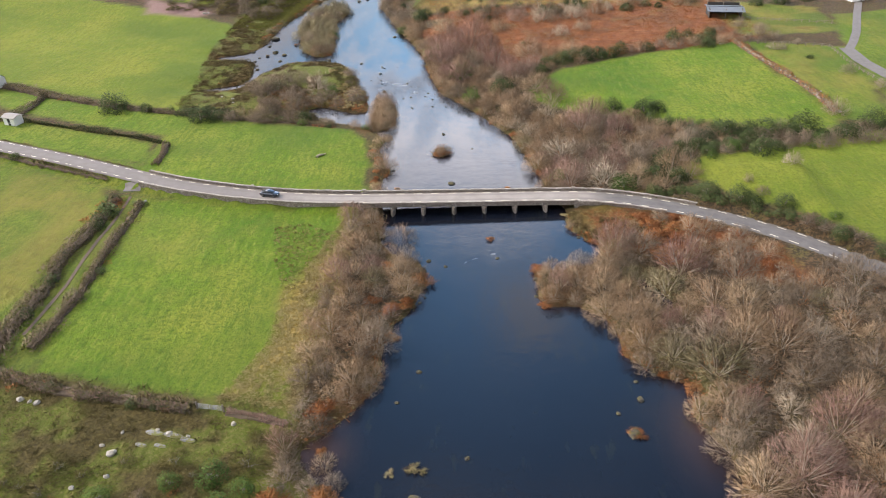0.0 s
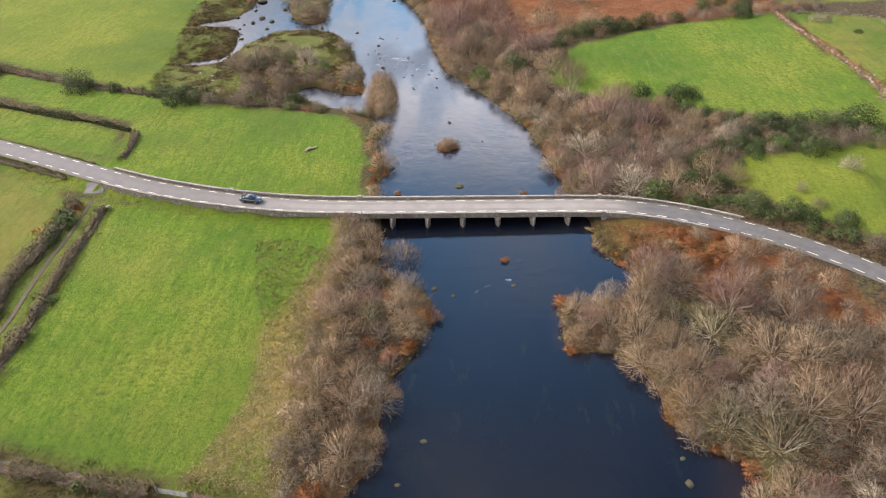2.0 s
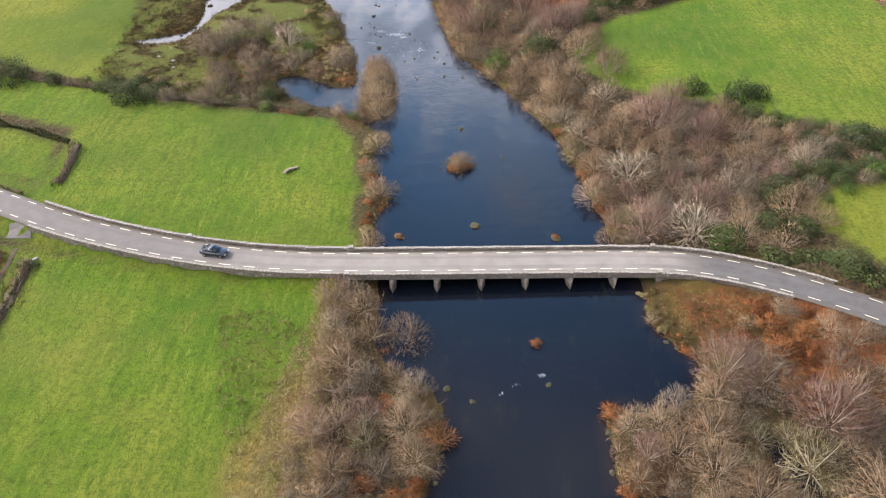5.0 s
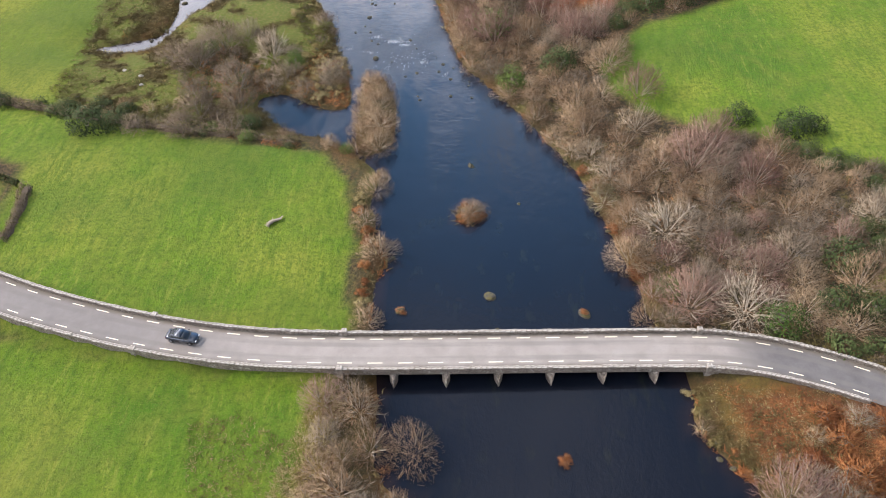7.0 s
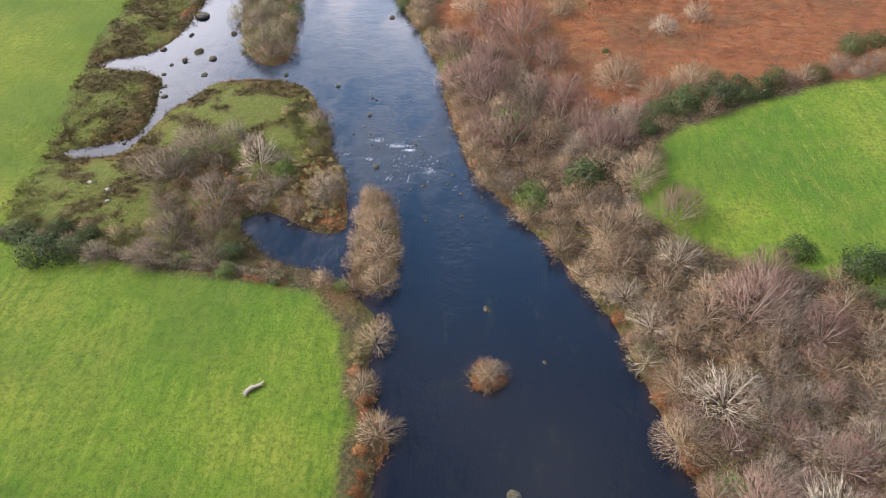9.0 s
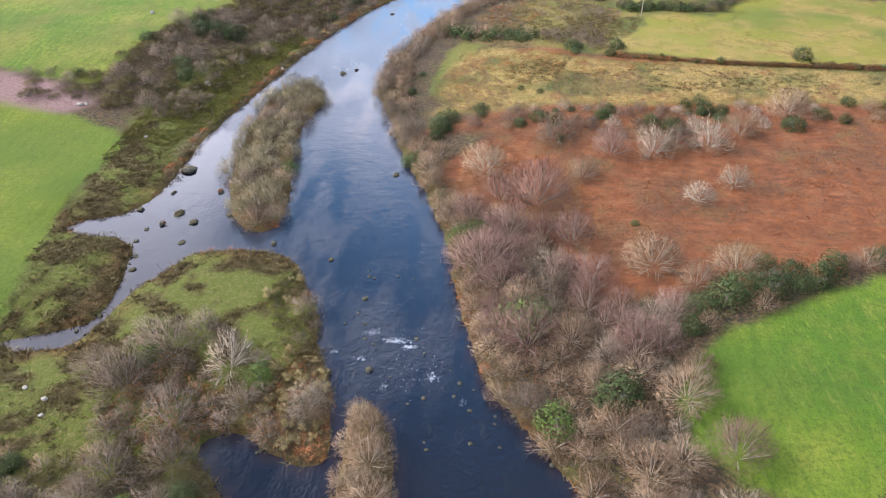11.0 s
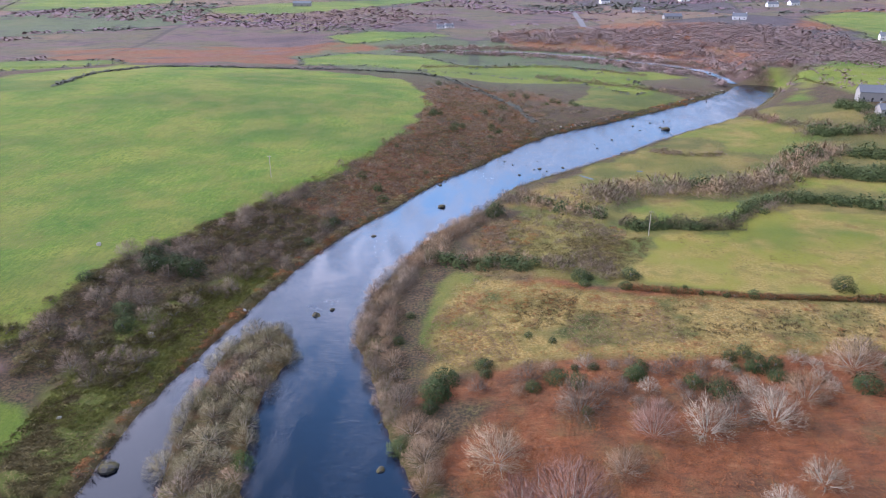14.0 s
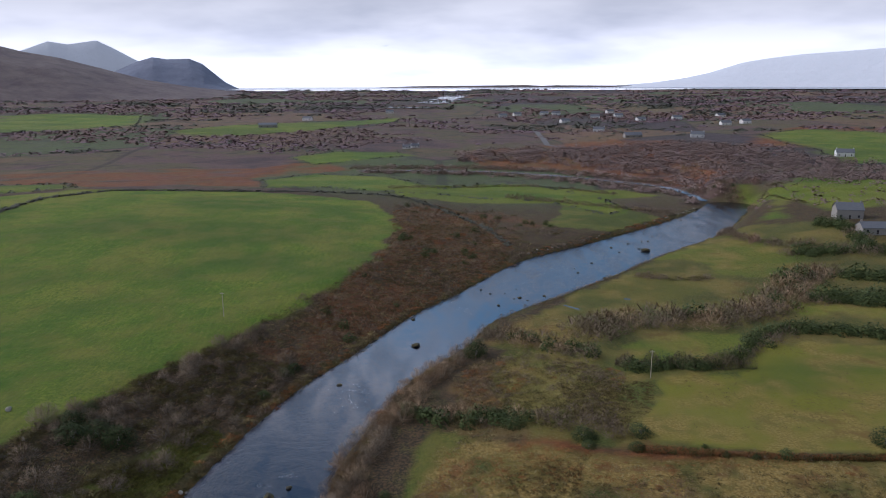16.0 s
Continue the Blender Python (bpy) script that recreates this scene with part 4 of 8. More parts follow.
def build_road_walls(pool):
    runs = [("south", s_of(-77.5), s_of(BRIDGE_W), -HALF - 0.25, 0.62), ("north", s_of(-79.5), s_of(BRIDGE_W), HALF + 0.25, 0.55),
            ("north", s_of(BRIDGE_E), s_of(50), HALF + 0.25, 0.5), ("south", s_of(BRIDGE_E), s_of(45), -HALF - 0.25, 0.35)]
    for nm, a, c, off, top in runs:
        p, _ = road_at((a + c) / 2, off)
        w = thing("roadside_wall", pose(p.x, p.y, p.z), "low grey rubble roadside wall with pale lichened coping", "stone wall", "walls beside the road")
        body = part("wall_body", wall_run("wall_body", a + 0.02, c - 0.02, off, 0.45, top, None, WALL), WALL, w)
        body.matrix_parent_inverse = w.matrix_world.inverted()
        coping(w, a + 0.3, c - 0.4, off, top, 0.5, pool, 0.62)
        if c < s_of(0):
            q = stone_post(s_of(-51.3), off, top + 0.15, w)


build_road()
build_road_walls(build_bridge())

# ---- plants ----
def mesh_of(name, verts, faces, *mats):
    me = bpy.data.meshes.new(name)
    me.from_pydata([tuple(v) for v in verts], [], faces)
    for m in mats:
        me.materials.append(m)
    return me


def blades(base, tip, width, rs, out=None):
    """Narrow three-cornered blades from base to tip; each its own island. out: the way that each one faces, roughly."""
    d = tip - base
    side = np.cross(d, rs.normal(size=d.shape) if out is None else out + rs.normal(size=d.shape) * 0.35)
    side /= np.linalg.norm(side, axis=1, keepdims=True) + 1e-9
    w = np.asarray(width).reshape(-1, 1) * side * 0.5
    v = np.stack([base - w, base + w, tip], 1).reshape(-1, 3)
    f = np.arange(len(v)).reshape(-1, 3)
    return v, f


def leaves(at, size, rs, flat=1.0, out=None):
    """Small four-cornered leaf sprays, turned every way but mostly facing up and out."""
    n = len(at)
    if out is not None:
        w = out + rs.normal(size=(n, 3)) * 0.3
        a = np.cross(w, rs.normal(size=(n, 3)))
        a /= np.linalg.norm(a, axis=1, keepdims=True)
        b = np.cross(w, a)
        b /= np.linalg.norm(b, axis=1, keepdims=True)
        s = np.asarray(size).reshape(-1, 1)
        return np.stack([at - a * s, at - b * s * 0.6, at + a * s, at + b * s * 0.6], 1).reshape(-1, 3), np.arange(4 * n).reshape(-1, 4)
    a = rs.normal(size=(n, 3)) * [1, 1, flat]
    a /= np.linalg.norm(a, axis=1, keepdims=True)
    b = np.cross(a, rs.normal(size=(n, 3)) * [flat, flat, 1])
    b /= np.linalg.norm(b, axis=1, keepdims=True)
    b[np.cross(a, b)[:, 2] < 0] *= -1
    s = np.asarray(size).reshape(-1, 1)
    v = np.stack([at - a * s, at - b * s * 0.55, at + a * s, at + b * s * 0.55], 1).reshape(-1, 3)
    return v, np.arange(len(v)).reshape(-1, 4)


def facing(me, out, per):
    """Gives the sprays of a crown the normals of the crown's own rounded surface."""
    out = out / (np.linalg.norm(out, axis=1, keepdims=True) + 1e-9)
    me.polygons.foreach_set("use_smooth", np.ones(len(me.polygons), bool))
    me.normals_split_custom_set_from_vertices(np.repeat(out, per, 0).tolist())
    return me


def dome(n, rs, low=0.0):
    """Directions over a half ball, and how far its lumpy surface lies along each."""
    z = rs.uniform(low, 1, n)
    a = rs.uniform(0, 2 * math.pi, n)
    r = np.sqrt(1 - z * z)
    u = np.stack([r * np.cos(a), r * np.sin(a), z], 1)
    lobes = rs.normal(size=(9, 3))
    lobes[:, 2] = np.abs(lobes[:, 2]) * 0.8
    lobes /= np.linalg.norm(lobes, axis=1, keepdims=True)
    near = (u @ lobes.T).max(1)
    return u, 0.68 + 0.36 * np.clip((near - 0.55) / 0.45, 0, 1)


def limb_mesh(name, rs, count, reach, rise, thick, mat, forks=2, sides=4):
    """Stems that leave the base, bow outwards and fork."""
    bm = bmesh.new()
    for _ in range(count):
        a = rs.uniform(0, 2 * math.pi)
        out = reach * rs.uniform(0.35, 1.0)
        p0 = Vector((rs.normal() * 0.05, rs.normal() * 0.05, -0.12))
        p1 = Vector((math.cos(a) * out * 0.35, math.sin(a) * out * 0.35, rise * rs.uniform(0.35, 0.55)))
        tube(bm, p0, p1, thick, thick * 0.7, sides)
        for _ in range(forks):
            b = a + rs.normal() * 0.55
            o = out * rs.uniform(0.75, 1.15)
            p2 = Vector((math.cos(b) * o, math.sin(b) * o, rise * rs.uniform(0.6, 1.0) * (1 - 0.35 * (o / max(reach, 0.01)) ** 2)))
            q = p1.lerp(p2, 0.55) + Vector((rs.normal(), rs.normal(), rs.normal())) * 0.04
            tube(bm, p1, q, thick * 0.6, thick * 0.42, 3)
            tube(bm, q, p2, thick * 0.42, thick * 0.12, 3)
            for _ in range(1):
                c = b + rs.normal() * 0.7
                o2 = o * rs.uniform(0.9, 1.15)
                p3 = Vector((math.cos(c) * o2, math.sin(c) * o2, p2.z * rs.uniform(0.85, 1.1)))
                tube(bm, q, p3, thick * 0.3, thick * 0.08, 3)
    me = bpy.data.meshes.new(name)
    bm.to_mesh(me)
    bm.free()
    me.materials.append(mat)
    return me


def twig_crown(seed, n, width, length, high, mat, upright=0.3, clumps=8, spread=0.62):
    """Several brooms of twigs side by side, of unequal size, that make one ragged crown."""
    rs = np.random.RandomState(seed)
    a = np.arange(clumps) * 2.399 + rs.uniform(0, 6.28)
    ro = spread * np.sqrt((np.arange(clumps) + 0.3) / clumps) * rs.uniform(0.75, 1.15, clumps)
    c = np.stack([ro * np.cos(a), ro * np.sin(a), 0.30 - 0.22 * (ro / spread) ** 2 + rs.uniform(-0.08, 0.1, clumps)], 1)
    rho = rs.uniform(0.44, 0.66, clumps)
    which = rs.choice(clumps, n, p=rho**2 / (rho**2).sum())
    z = rs.uniform(-0.1, 1, n)
    b = rs.uniform(0, 2 * math.pi, n)
    r = np.sqrt(1 - z * z)
    u = np.stack([r * np.cos(b), r * np.sin(b), z], 1) + c[which] * [0.9, 0.9, 0] + [0, 0, upright]
    u /= np.linalg.norm(u, axis=1, keepdims=True)
    q = rho[which][:, None]
    tip = c[which] + u * q * rs.uniform(0.4, 1.12, (n, 1)) ** 0.6
    way = u * 0.75 + 0.4 * (tip + [0, 0, 0.25]) + rs.normal(size=(n, 3)) * 0.24
    base = tip - way * q * length * rs.uniform(0.5, 1.3, (n, 1))
    base[:, 2] *= high
    tip[:, 2] *= high
    out = u + 0.55 * c[which] * [1, 1, 0] + rs.normal(size=(n, 3)) * 0.22
    v, f = blades(base, tip, width * rs.uniform(0.6, 1.4, n), rs, out)
    return facing(mesh_of("crown", v, f.tolist(), mat), out, 3)


def leaf_crown(seed, n, size, high, mat, low=-0.15):
    rs = np.random.RandomState(seed)
    u, s = dome(n, rs, low)
    at = u * (s * rs.uniform(0.4, 1.0, n) ** 0.5)[:, None] + rs.normal(size=(n, 3)) * 0.07
    at[:, 2] = at[:, 2] * high + 0.08
    out = u + rs.normal(size=(n, 3)) * 0.3 + [0, 0, 0.35]
    v, f = leaves(at, size * rs.uniform(0.6, 1.4, n), rs, 1.0, out)
    return facing(mesh_of("crown", v, f.tolist(), mat), out, 4)


def bare_tree(seed, limbs, forks, high, mat, bark, thick=0.014, twig=0.014, upright=0.25, tight=0.55, low=0.2, lengths=(0.5, 0.34, 0.25, 0.22), stray=0.42):
    """A leafless tree of radius 1: limbs that fork three times and end in sprays of twigs. Gives its limb and twig meshes."""
    rs = np.random.RandomState(seed)
    k = np.arange(limbs)
    az = k * 2.399 + rs.uniform(0, 6.28) + rs.normal(size=limbs) * 0.25
    z = low + (0.98 - low) * ((k + 0.5) / limbs)[rs.permutation(limbs)]
    r = np.sqrt(1 - z * z)
    d = np.stack([r * np.cos(az), r * np.sin(az), z], 1)
    p = d * [0.08, 0.08, 0] + [0, 0, -0.06]
    reach = rs.uniform(0.9, 1.1, (limbs, 1))
    V, F, off = [], [], 0
    crown = []
    for level, long in enumerate(lengths[:3]):
        n = len(p)
        span = long * rs.uniform(0.7, 1.3, (n, 1)) * (reach if level == 0 else 1)
        q = p + d * span
        if level == 1:
            v, f = blades(p, q, np.full(n, thick * 1.2), rs, d + [0, 0, 1])
            V.append(v)
            F += (f + off).tolist()
            off += 3 * n
        elif level == 0:
            w = thick
            e = np.cross(d, rs.normal(size=(n, 3)))
            e /= np.linalg.norm(e, axis=1, keepdims=True) + 1e-9
            g = np.cross(d, e)
            ring = []
            for at, rad in ((p, w), (q, w * 0.55)):
                for c, t in ((1.0, 0.0), (-0.5, 0.866), (-0.5, -0.866)):
                    ring.append(at + (e * c + g * t) * rad)
            V.append(np.stack(ring, 1).reshape(-1, 3))
            i = off + 6 * np.arange(n)[:, None]
            F += [row for j in range(3) for row in (i + [j, (j + 1) % 3, 3 + (j + 1) % 3, 3 + j]).tolist()]
            off += 6 * n
        else:
            crown.append((p, q + rs.normal(size=(n, 3)) * 0.02, np.full(n, twig * 1.3)))
        if level < 2:
            m = forks[level]
            t = np.tile(np.linspace(0.45, 1.0, m), n)[:, None] + rs.normal(size=(n * m, 1)) * 0.05
            P, D, S = np.repeat(p, m, 0), np.repeat(d, m, 0), np.repeat(span, m, 0)
            p = P + D * S * t.clip(0.2, 1)
            out = p / (np.linalg.norm(p, axis=1, keepdims=True) + 0.05)
            d = D * 0.7 + out * 0.35 + rs.normal(size=p.shape) * tight + [0, 0, upright]
            d /= np.linalg.norm(d, axis=1, keepdims=True)
    base, tip, wid = (np.concatenate([c[i] for c in crown]) for i in range(3))
    n = len(base)
    size = np.percentile(np.hypot(tip[:, 0], tip[:, 1]), 93)
    sc = np.array([1 / size, 1 / size, high / np.percentile(tip[:, 2], 97)])
    base, tip = base * sc, tip * sc
    # the fine spray that fills the crown between the branches
    m = limbs * forks[0] * forks[1] * forks[2]
    u, lump = dome(m, rs, low - 0.15)
    at = u * (lump * rs.uniform(0.12, 1.0, m) ** 0.4)[:, None] * [1, 1, high]
    way = u + rs.normal(size=(m, 3)) * stray + [0, 0, upright]
    way /= np.linalg.norm(way, axis=1, keepdims=True)
    base, tip = np.concatenate([base, at - way * lengths[3] * rs.uniform(0.5, 1.0, (m, 1))]), np.concatenate([tip, at + way * lengths[3] * rs.uniform(0.2, 0.6, (m, 1))])
    wid = np.concatenate([wid, np.full(m, twig * 0.66)])
    n = len(base)
    # twigs that stand out of the rounded outline are shorter
    for at in (base, tip):
        rho = np.linalg.norm(at / [1, 1, high], axis=1, keepdims=True)
        at *= np.where(rho > 0.97, (0.97 + (rho - 0.97) * 0.35) / np.maximum(rho, 1e-6), 1)
    out = tip / np.linalg.norm(tip, axis=1, keepdims=True) + [0, 0, 0.3] + rs.normal(size=(n, 3)) * 0.3
    v, f = blades(base, tip, wid * rs.uniform(0.7, 1.3, n), rs, out)
    trunk = mesh_of("trunk", np.concatenate(V) * sc, F, bark)
    return trunk, facing(mesh_of("crown", v, f.tolist(), mat), out, 3)


def make_kinds():
    """Each kind: name, label, category and its (stems, crown) meshes of radius 1."""
    rs = np.random.RandomState
    k = {}
    k["willow"] = ("willow_shrub", "bare tan-brown willow shrub with a fuzzy twig crown on the bank", "shrub",
                   [bare_tree(10 + i, 14, (3, 4, 6), 1.05, TAN, PALE_BARK, 0.013, 0.016, 0.12, 0.3, 0.05) for i in range(4)])
    k["alder"] = ("alder_shrub", "leafless grey-brown shrub of tangled bare twigs", "shrub",
                  [bare_tree(30 + i, 13, (3, 4, 6), 1.05, GREYTWIG, BARK, 0.013, 0.016, 0.08, 0.38, 0.05, stray=0.5) for i in range(4)])
    k["birch"] = ("birch_tree", "leafless birch with a purple-brown haze of fine twigs", "tree",
                  [bare_tree(50 + i, 12, (3, 5, 7), 1.5, PURPLE, PALE_BARK, 0.012, 0.0125, 0.22, 0.3, 0.3) for i in range(4)])
    k["ash"] = ("bare_tree", "bare pale tree with spreading whitish limbs", "tree",
                [bare_tree(70 + i, 12, (4, 4, 5), 1.05, WHITE, PALE_BARK, 0.019, 0.014, 0.06, 0.32, 0.05) for i in range(3)])
    k["mossy"] = ("mossy_tree", "bare tree with greenish mossy limbs and twigs", "tree",
                  [bare_tree(90 + i, 13, (3, 5, 7), 1.05, MOSSY, PALE_BARK, 0.016, 0.015, 0.1, 0.36, 0.05) for i in range(2)])
    k["holly"] = ("evergreen_bush", "dense dark green evergreen bush", "bush",
                  [(limb_mesh("trunk", rs(100 + i), 4, 0.4, 0.5, 0.05, BARK, 2), leaf_crown(110 + i, 1500, 0.047, 1.05, GREEN)) for i in range(3)])
    k["ivy"] = ("leafy_bush", "bright green leafy bush among bare twigs", "bush",
                [(limb_mesh("trunk", rs(120 + i), 4, 0.4, 0.5, 0.05, BARK, 2), leaf_crown(130 + i, 1300, 0.044, 0.9, IVY)) for i in range(2)])
    k["gorse"] = ("gorse_bush", "low dark olive gorse clump on rough ground", "bush",
                  [(limb_mesh("trunk", rs(140 + i), 5, 0.6, 0.3, 0.03, BARK, 2), twig_crown(150 + i, 900, 0.02, 0.36, 0.65, OLIVE, 0.1, 10)) for i in range(3)])
    k["russet"] = ("bracken_clump", "russet dead bracken and bramble clump at the water's edge", "bracken",
                   [(limb_mesh("trunk", rs(160 + i), 5, 0.6, 0.3, 0.03, BARK, 2), twig_crown(170 + i, 800, 0.03, 0.5, 0.6, RUSSET, 0.2, 6)) for i in range(2)])
    k["reed"] = ("reed_tuft", "tuft of pale dead reeds at the water's edge", "reeds",
                 [(limb_mesh("trunk", rs(180 + i), 4, 0.5, 0.4, 0.02, BARK, 2), twig_crown(190 + i, 650, 0.025, 0.6, 0.8, STRAW, 0.6, 5)) for i in range(2)])
    return k


KINDS = make_kinds()
# tall old shrubs have finer, denser crowns for their size
OLD = {"willow": [bare_tree(210 + i, 16, (4, 5, 6), 1.05, TAN, PALE_BARK, 0.010, 0.0105, 0.12, 0.32, 0.05, (0.46, 0.32, 0.24, 0.2)) for i in range(3)],
       "alder": [bare_tree(230 + i, 15, (4, 5, 6), 1.05, GREYTWIG, BARK, 0.010, 0.0105, 0.08, 0.4, 0.05, (0.46, 0.32, 0.24, 0.2), 0.5) for i in range(3)],
       "birch": [bare_tree(250 + i, 14, (4, 5, 7), 1.4, PURPLE, PALE_BARK, 0.010, 0.0095, 0.22, 0.3, 0.3, (0.48, 0.32, 0.24, 0.22)) for i in range(3)]}
# low, close-grown shrubs have fewer twigs
YOUNG = {"willow": [bare_tree(310 + i, 11, (3, 3, 6), 1.0, TAN, PALE_BARK, 0.018, 0.024, 0.15, 0.3, 0.05) for i in range(3)],
         "alder": [bare_tree(330 + i, 11, (3, 3, 6), 1.0, GREYTWIG, BARK, 0.018, 0.024, 0.1, 0.38, 0.05) for i in range(3)]}
TAKEN = []


def plant(kind, x, y, r, z=None, squash=1.0, seed=None, group=""):
    nm, label, cat, meshes = KINDS[kind]
    r *= 1.38
    rg = random.Random(int(x * 131 + y * 57 + r * 1009))
    if r > 4.1 and kind in OLD:
        meshes = OLD[kind]
    elif r < 2.3 and kind in YOUNG:
        meshes = YOUNG[kind]
    stems, crown = meshes[rg.randrange(len(meshes))]
    if z is None:
        z = float(ground_z(x, y)[0])
    m = Matrix.LocRotScale((x, y, z), Euler((rg.uniform(-0.05, 0.05), rg.uniform(-0.05, 0.05), rg.uniform(0, 6.28))), (r * rg.uniform(0.85, 1.15), r * rg.uniform(0.85, 1.15), r * squash * rg.uniform(0.8, 1.2)))
    e = thing(nm, m, label, cat, group or "%s along the river" % cat)
    for pn, me in ((stems.name.split(".")[0], stems), ("crown", crown)):
        ob = new(pn, me)
        ob.parent = e
    TAKEN.append((x, y, r))
    return e


FAR_MESH = {}
HEAPS = {}
FAR_FORM = {"willow": (TAN, 1.4, 0.5), "alder": (GREYTWIG, 1.35, 0.4), "birch": (PURPLE, 1.6, 0.6), "russet": (RUSSET, 0.6, 0.2), "reed": (STRAW, 0.8, 0.6), "holly": (GREEN, 1.05, 0), "gorse": (OLIVE, 0.6, 0)}


def heap(kind, x, y, r, z):
    """Adds a plant to the joined growth of its kind, of simpler make."""
    if kind not in FAR_MESH:
        mat, high, up = FAR_FORM[kind]
        me = leaf_crown(300, 230, 0.105, high, mat) if kind == "holly" else twig_crown(302, 130, 0.06, 0.3, high, mat, up) if kind == "gorse" else bare_tree(301, 7, (2, 3, 4), high * 0.8, mat, mat, 0.02, 0.055, up * 0.3, 0.35, 0.05)[1] if kind in ("alder", "willow", "birch") else twig_crown(301, 150, 0.045, 0.5, high, mat, up)
        nrm = np.zeros((len(me.vertices), 3))
        nor = np.array([tuple(c.vector) for c in me.corner_normals])
        nrm[[lo.vertex_index for lo in me.loops]] = nor
        FAR_MESH[kind] = (np.array([v.co for v in me.vertices]), np.array([list(p.vertices) for p in me.polygons]), mat, nrm)
    rg = random.Random(int(x * 131 + y * 57))
    a, sc = rg.uniform(0, 6.28), r * 1.15
    v = FAR_MESH[kind][0]
    w = np.stack([v[:, 0] * math.cos(a) - v[:, 1] * math.sin(a), v[:, 0] * math.sin(a) + v[:, 1] * math.cos(a), v[:, 2] * rg.uniform(0.8, 1.2)], 1) * sc * [rg.uniform(0.9, 1.1), rg.uniform(0.9, 1.1), 1] + [x, y, z]
    o = FAR_MESH[kind][3]
    o = np.stack([o[:, 0] * math.cos(a) - o[:, 1] * math.sin(a), o[:, 0] * math.sin(a) + o[:, 1] * math.cos(a), o[:, 2]], 1)
    HEAPS.setdefault(kind, []).append((w, o))
    TAKEN.append((x, y, r))


def close_heaps(names):
    for kind, vs in HEAPS.items():
        f, mat = FAR_MESH[kind][1], FAR_MESH[kind][2]
        n = len(FAR_MESH[kind][0])
        nm, label, cat = names[kind]
        me = mesh_of(nm, np.concatenate([v for v, _ in vs]), np.concatenate([f + n * i for i in range(len(vs))]).tolist(), mat)
        facing(me, np.concatenate([o for _, o in vs]), 1)
        tagged(new(nm, me), label, cat, kind="stuff")


def sow(poly, spacing, radii, kinds, seed, limit=400, keep_off=0.7, edge=0.0, gap=0.0, joined=False):
    """Fill an outline with plants, not on water nor on top of each other."""
    rs = np.random.RandomState(seed)
    p = np.array(poly, float)
    lo, hi = p.min(0), p.max(0)
    n = int((hi - lo).prod() / spacing**2 * 5) + 20
    X, Y = rs.uniform(lo[0], hi[0], n), rs.uniform(lo[1], hi[1], n)
    ok = inside(X, Y, p)
    X, Y = X[ok], Y[ok]
    Z, wd = laid(X, Y)
    dr, _ = dist_line(X, Y, ROADLINE, False)
    thin = vnoise(X, Y, 16)
    names, wts = zip(*kinds)
    wts = np.array(wts, float) / sum(wts)
    # neighbours tend to be of one kind
    pick = np.clip(vnoise(X + 300, Y + 70, 13) * 1.6 - 0.3 + rs.normal(size=len(X)) * 0.16, 0, 0.999)
    cum = np.cumsum(wts)
    made = 0
    for x, y, z, w, d, t, k in zip(X, Y, Z, wd, dr, thin, pick):
        r = rs.uniform(*radii)
        if w > -edge or d < HALF + 0.6 + r * 0.75 or t < gap:
            continue
        if any((x - a) ** 2 + (y - b) ** 2 < ((r + c) * keep_off) ** 2 for a, b, c in TAKEN if abs(x - a) < 12 and abs(y - b) < 12):
            continue
        (heap if joined else plant)(names[int(np.searchsorted(cum, k))], x, y, r, z)
        made += 1
        if made >= limit:
            break


def tufts(name, poly_list, count, blade_n, size, mat, label, category, seed, avoid=0.0, gap=0.0, shore=0.0, slim=0.26):
    """Countless small tufts as one object."""
    rs = np.random.RandomState(seed)
    V, F, off = [], [], 0
    area = [abs(sum(a[0] * b[1] - b[0] * a[1] for a, b in zip(q, q[1:] + q[:1]))) for q in poly_list]
    share = [int(count * v / sum(area)) for v in area]
    for poly, per in zip(poly_list, share):
        p = np.array(poly, float)
        lo, hi = p.min(0), p.max(0)
        X, Y = rs.uniform(lo[0], hi[0], per * 3), rs.uniform(lo[1], hi[1], per * 3)
        ok = inside(X, Y, p) & (sedge_patch(X, Y, np.maximum(-laid(X, Y)[1], 0)) > 0.5 if shore else vnoise(X, Y, 11) > gap)
        X, Y = X[ok][:per], Y[ok][:per]
        Z, wd = laid(X, Y)
        ok = wd < -avoid
        at = np.stack([X, Y, Z], 1)[ok]
        c = np.repeat(at, blade_n, 0)
        n = len(c)
        s = size * np.repeat(rs.uniform(0.6, 1.4, len(at)), blade_n)[:, None]
        a = rs.uniform(0, 2 * math.pi, n)
        d = np.stack([np.cos(a), np.sin(a), np.zeros(n)], 1)
        base = c + d * s * rs.uniform(0, 0.45, (n, 1)) - np.array([0, 0, 0.05])
        tip = base + d * s * rs.uniform(0.2, 0.9, (n, 1)) + np.array([0, 0, 1]) * s * rs.uniform(0.15, 0.65, (n, 1))
        v, f = blades(base, tip, slim * s.ravel(), rs)
        V.append(v)
        F.append(f + off)
        off += len(v)
    me = mesh_of(name, np.concatenate(V), np.concatenate(F).tolist(), mat)
    return tagged(new(name, me), label, category, kind="stuff")


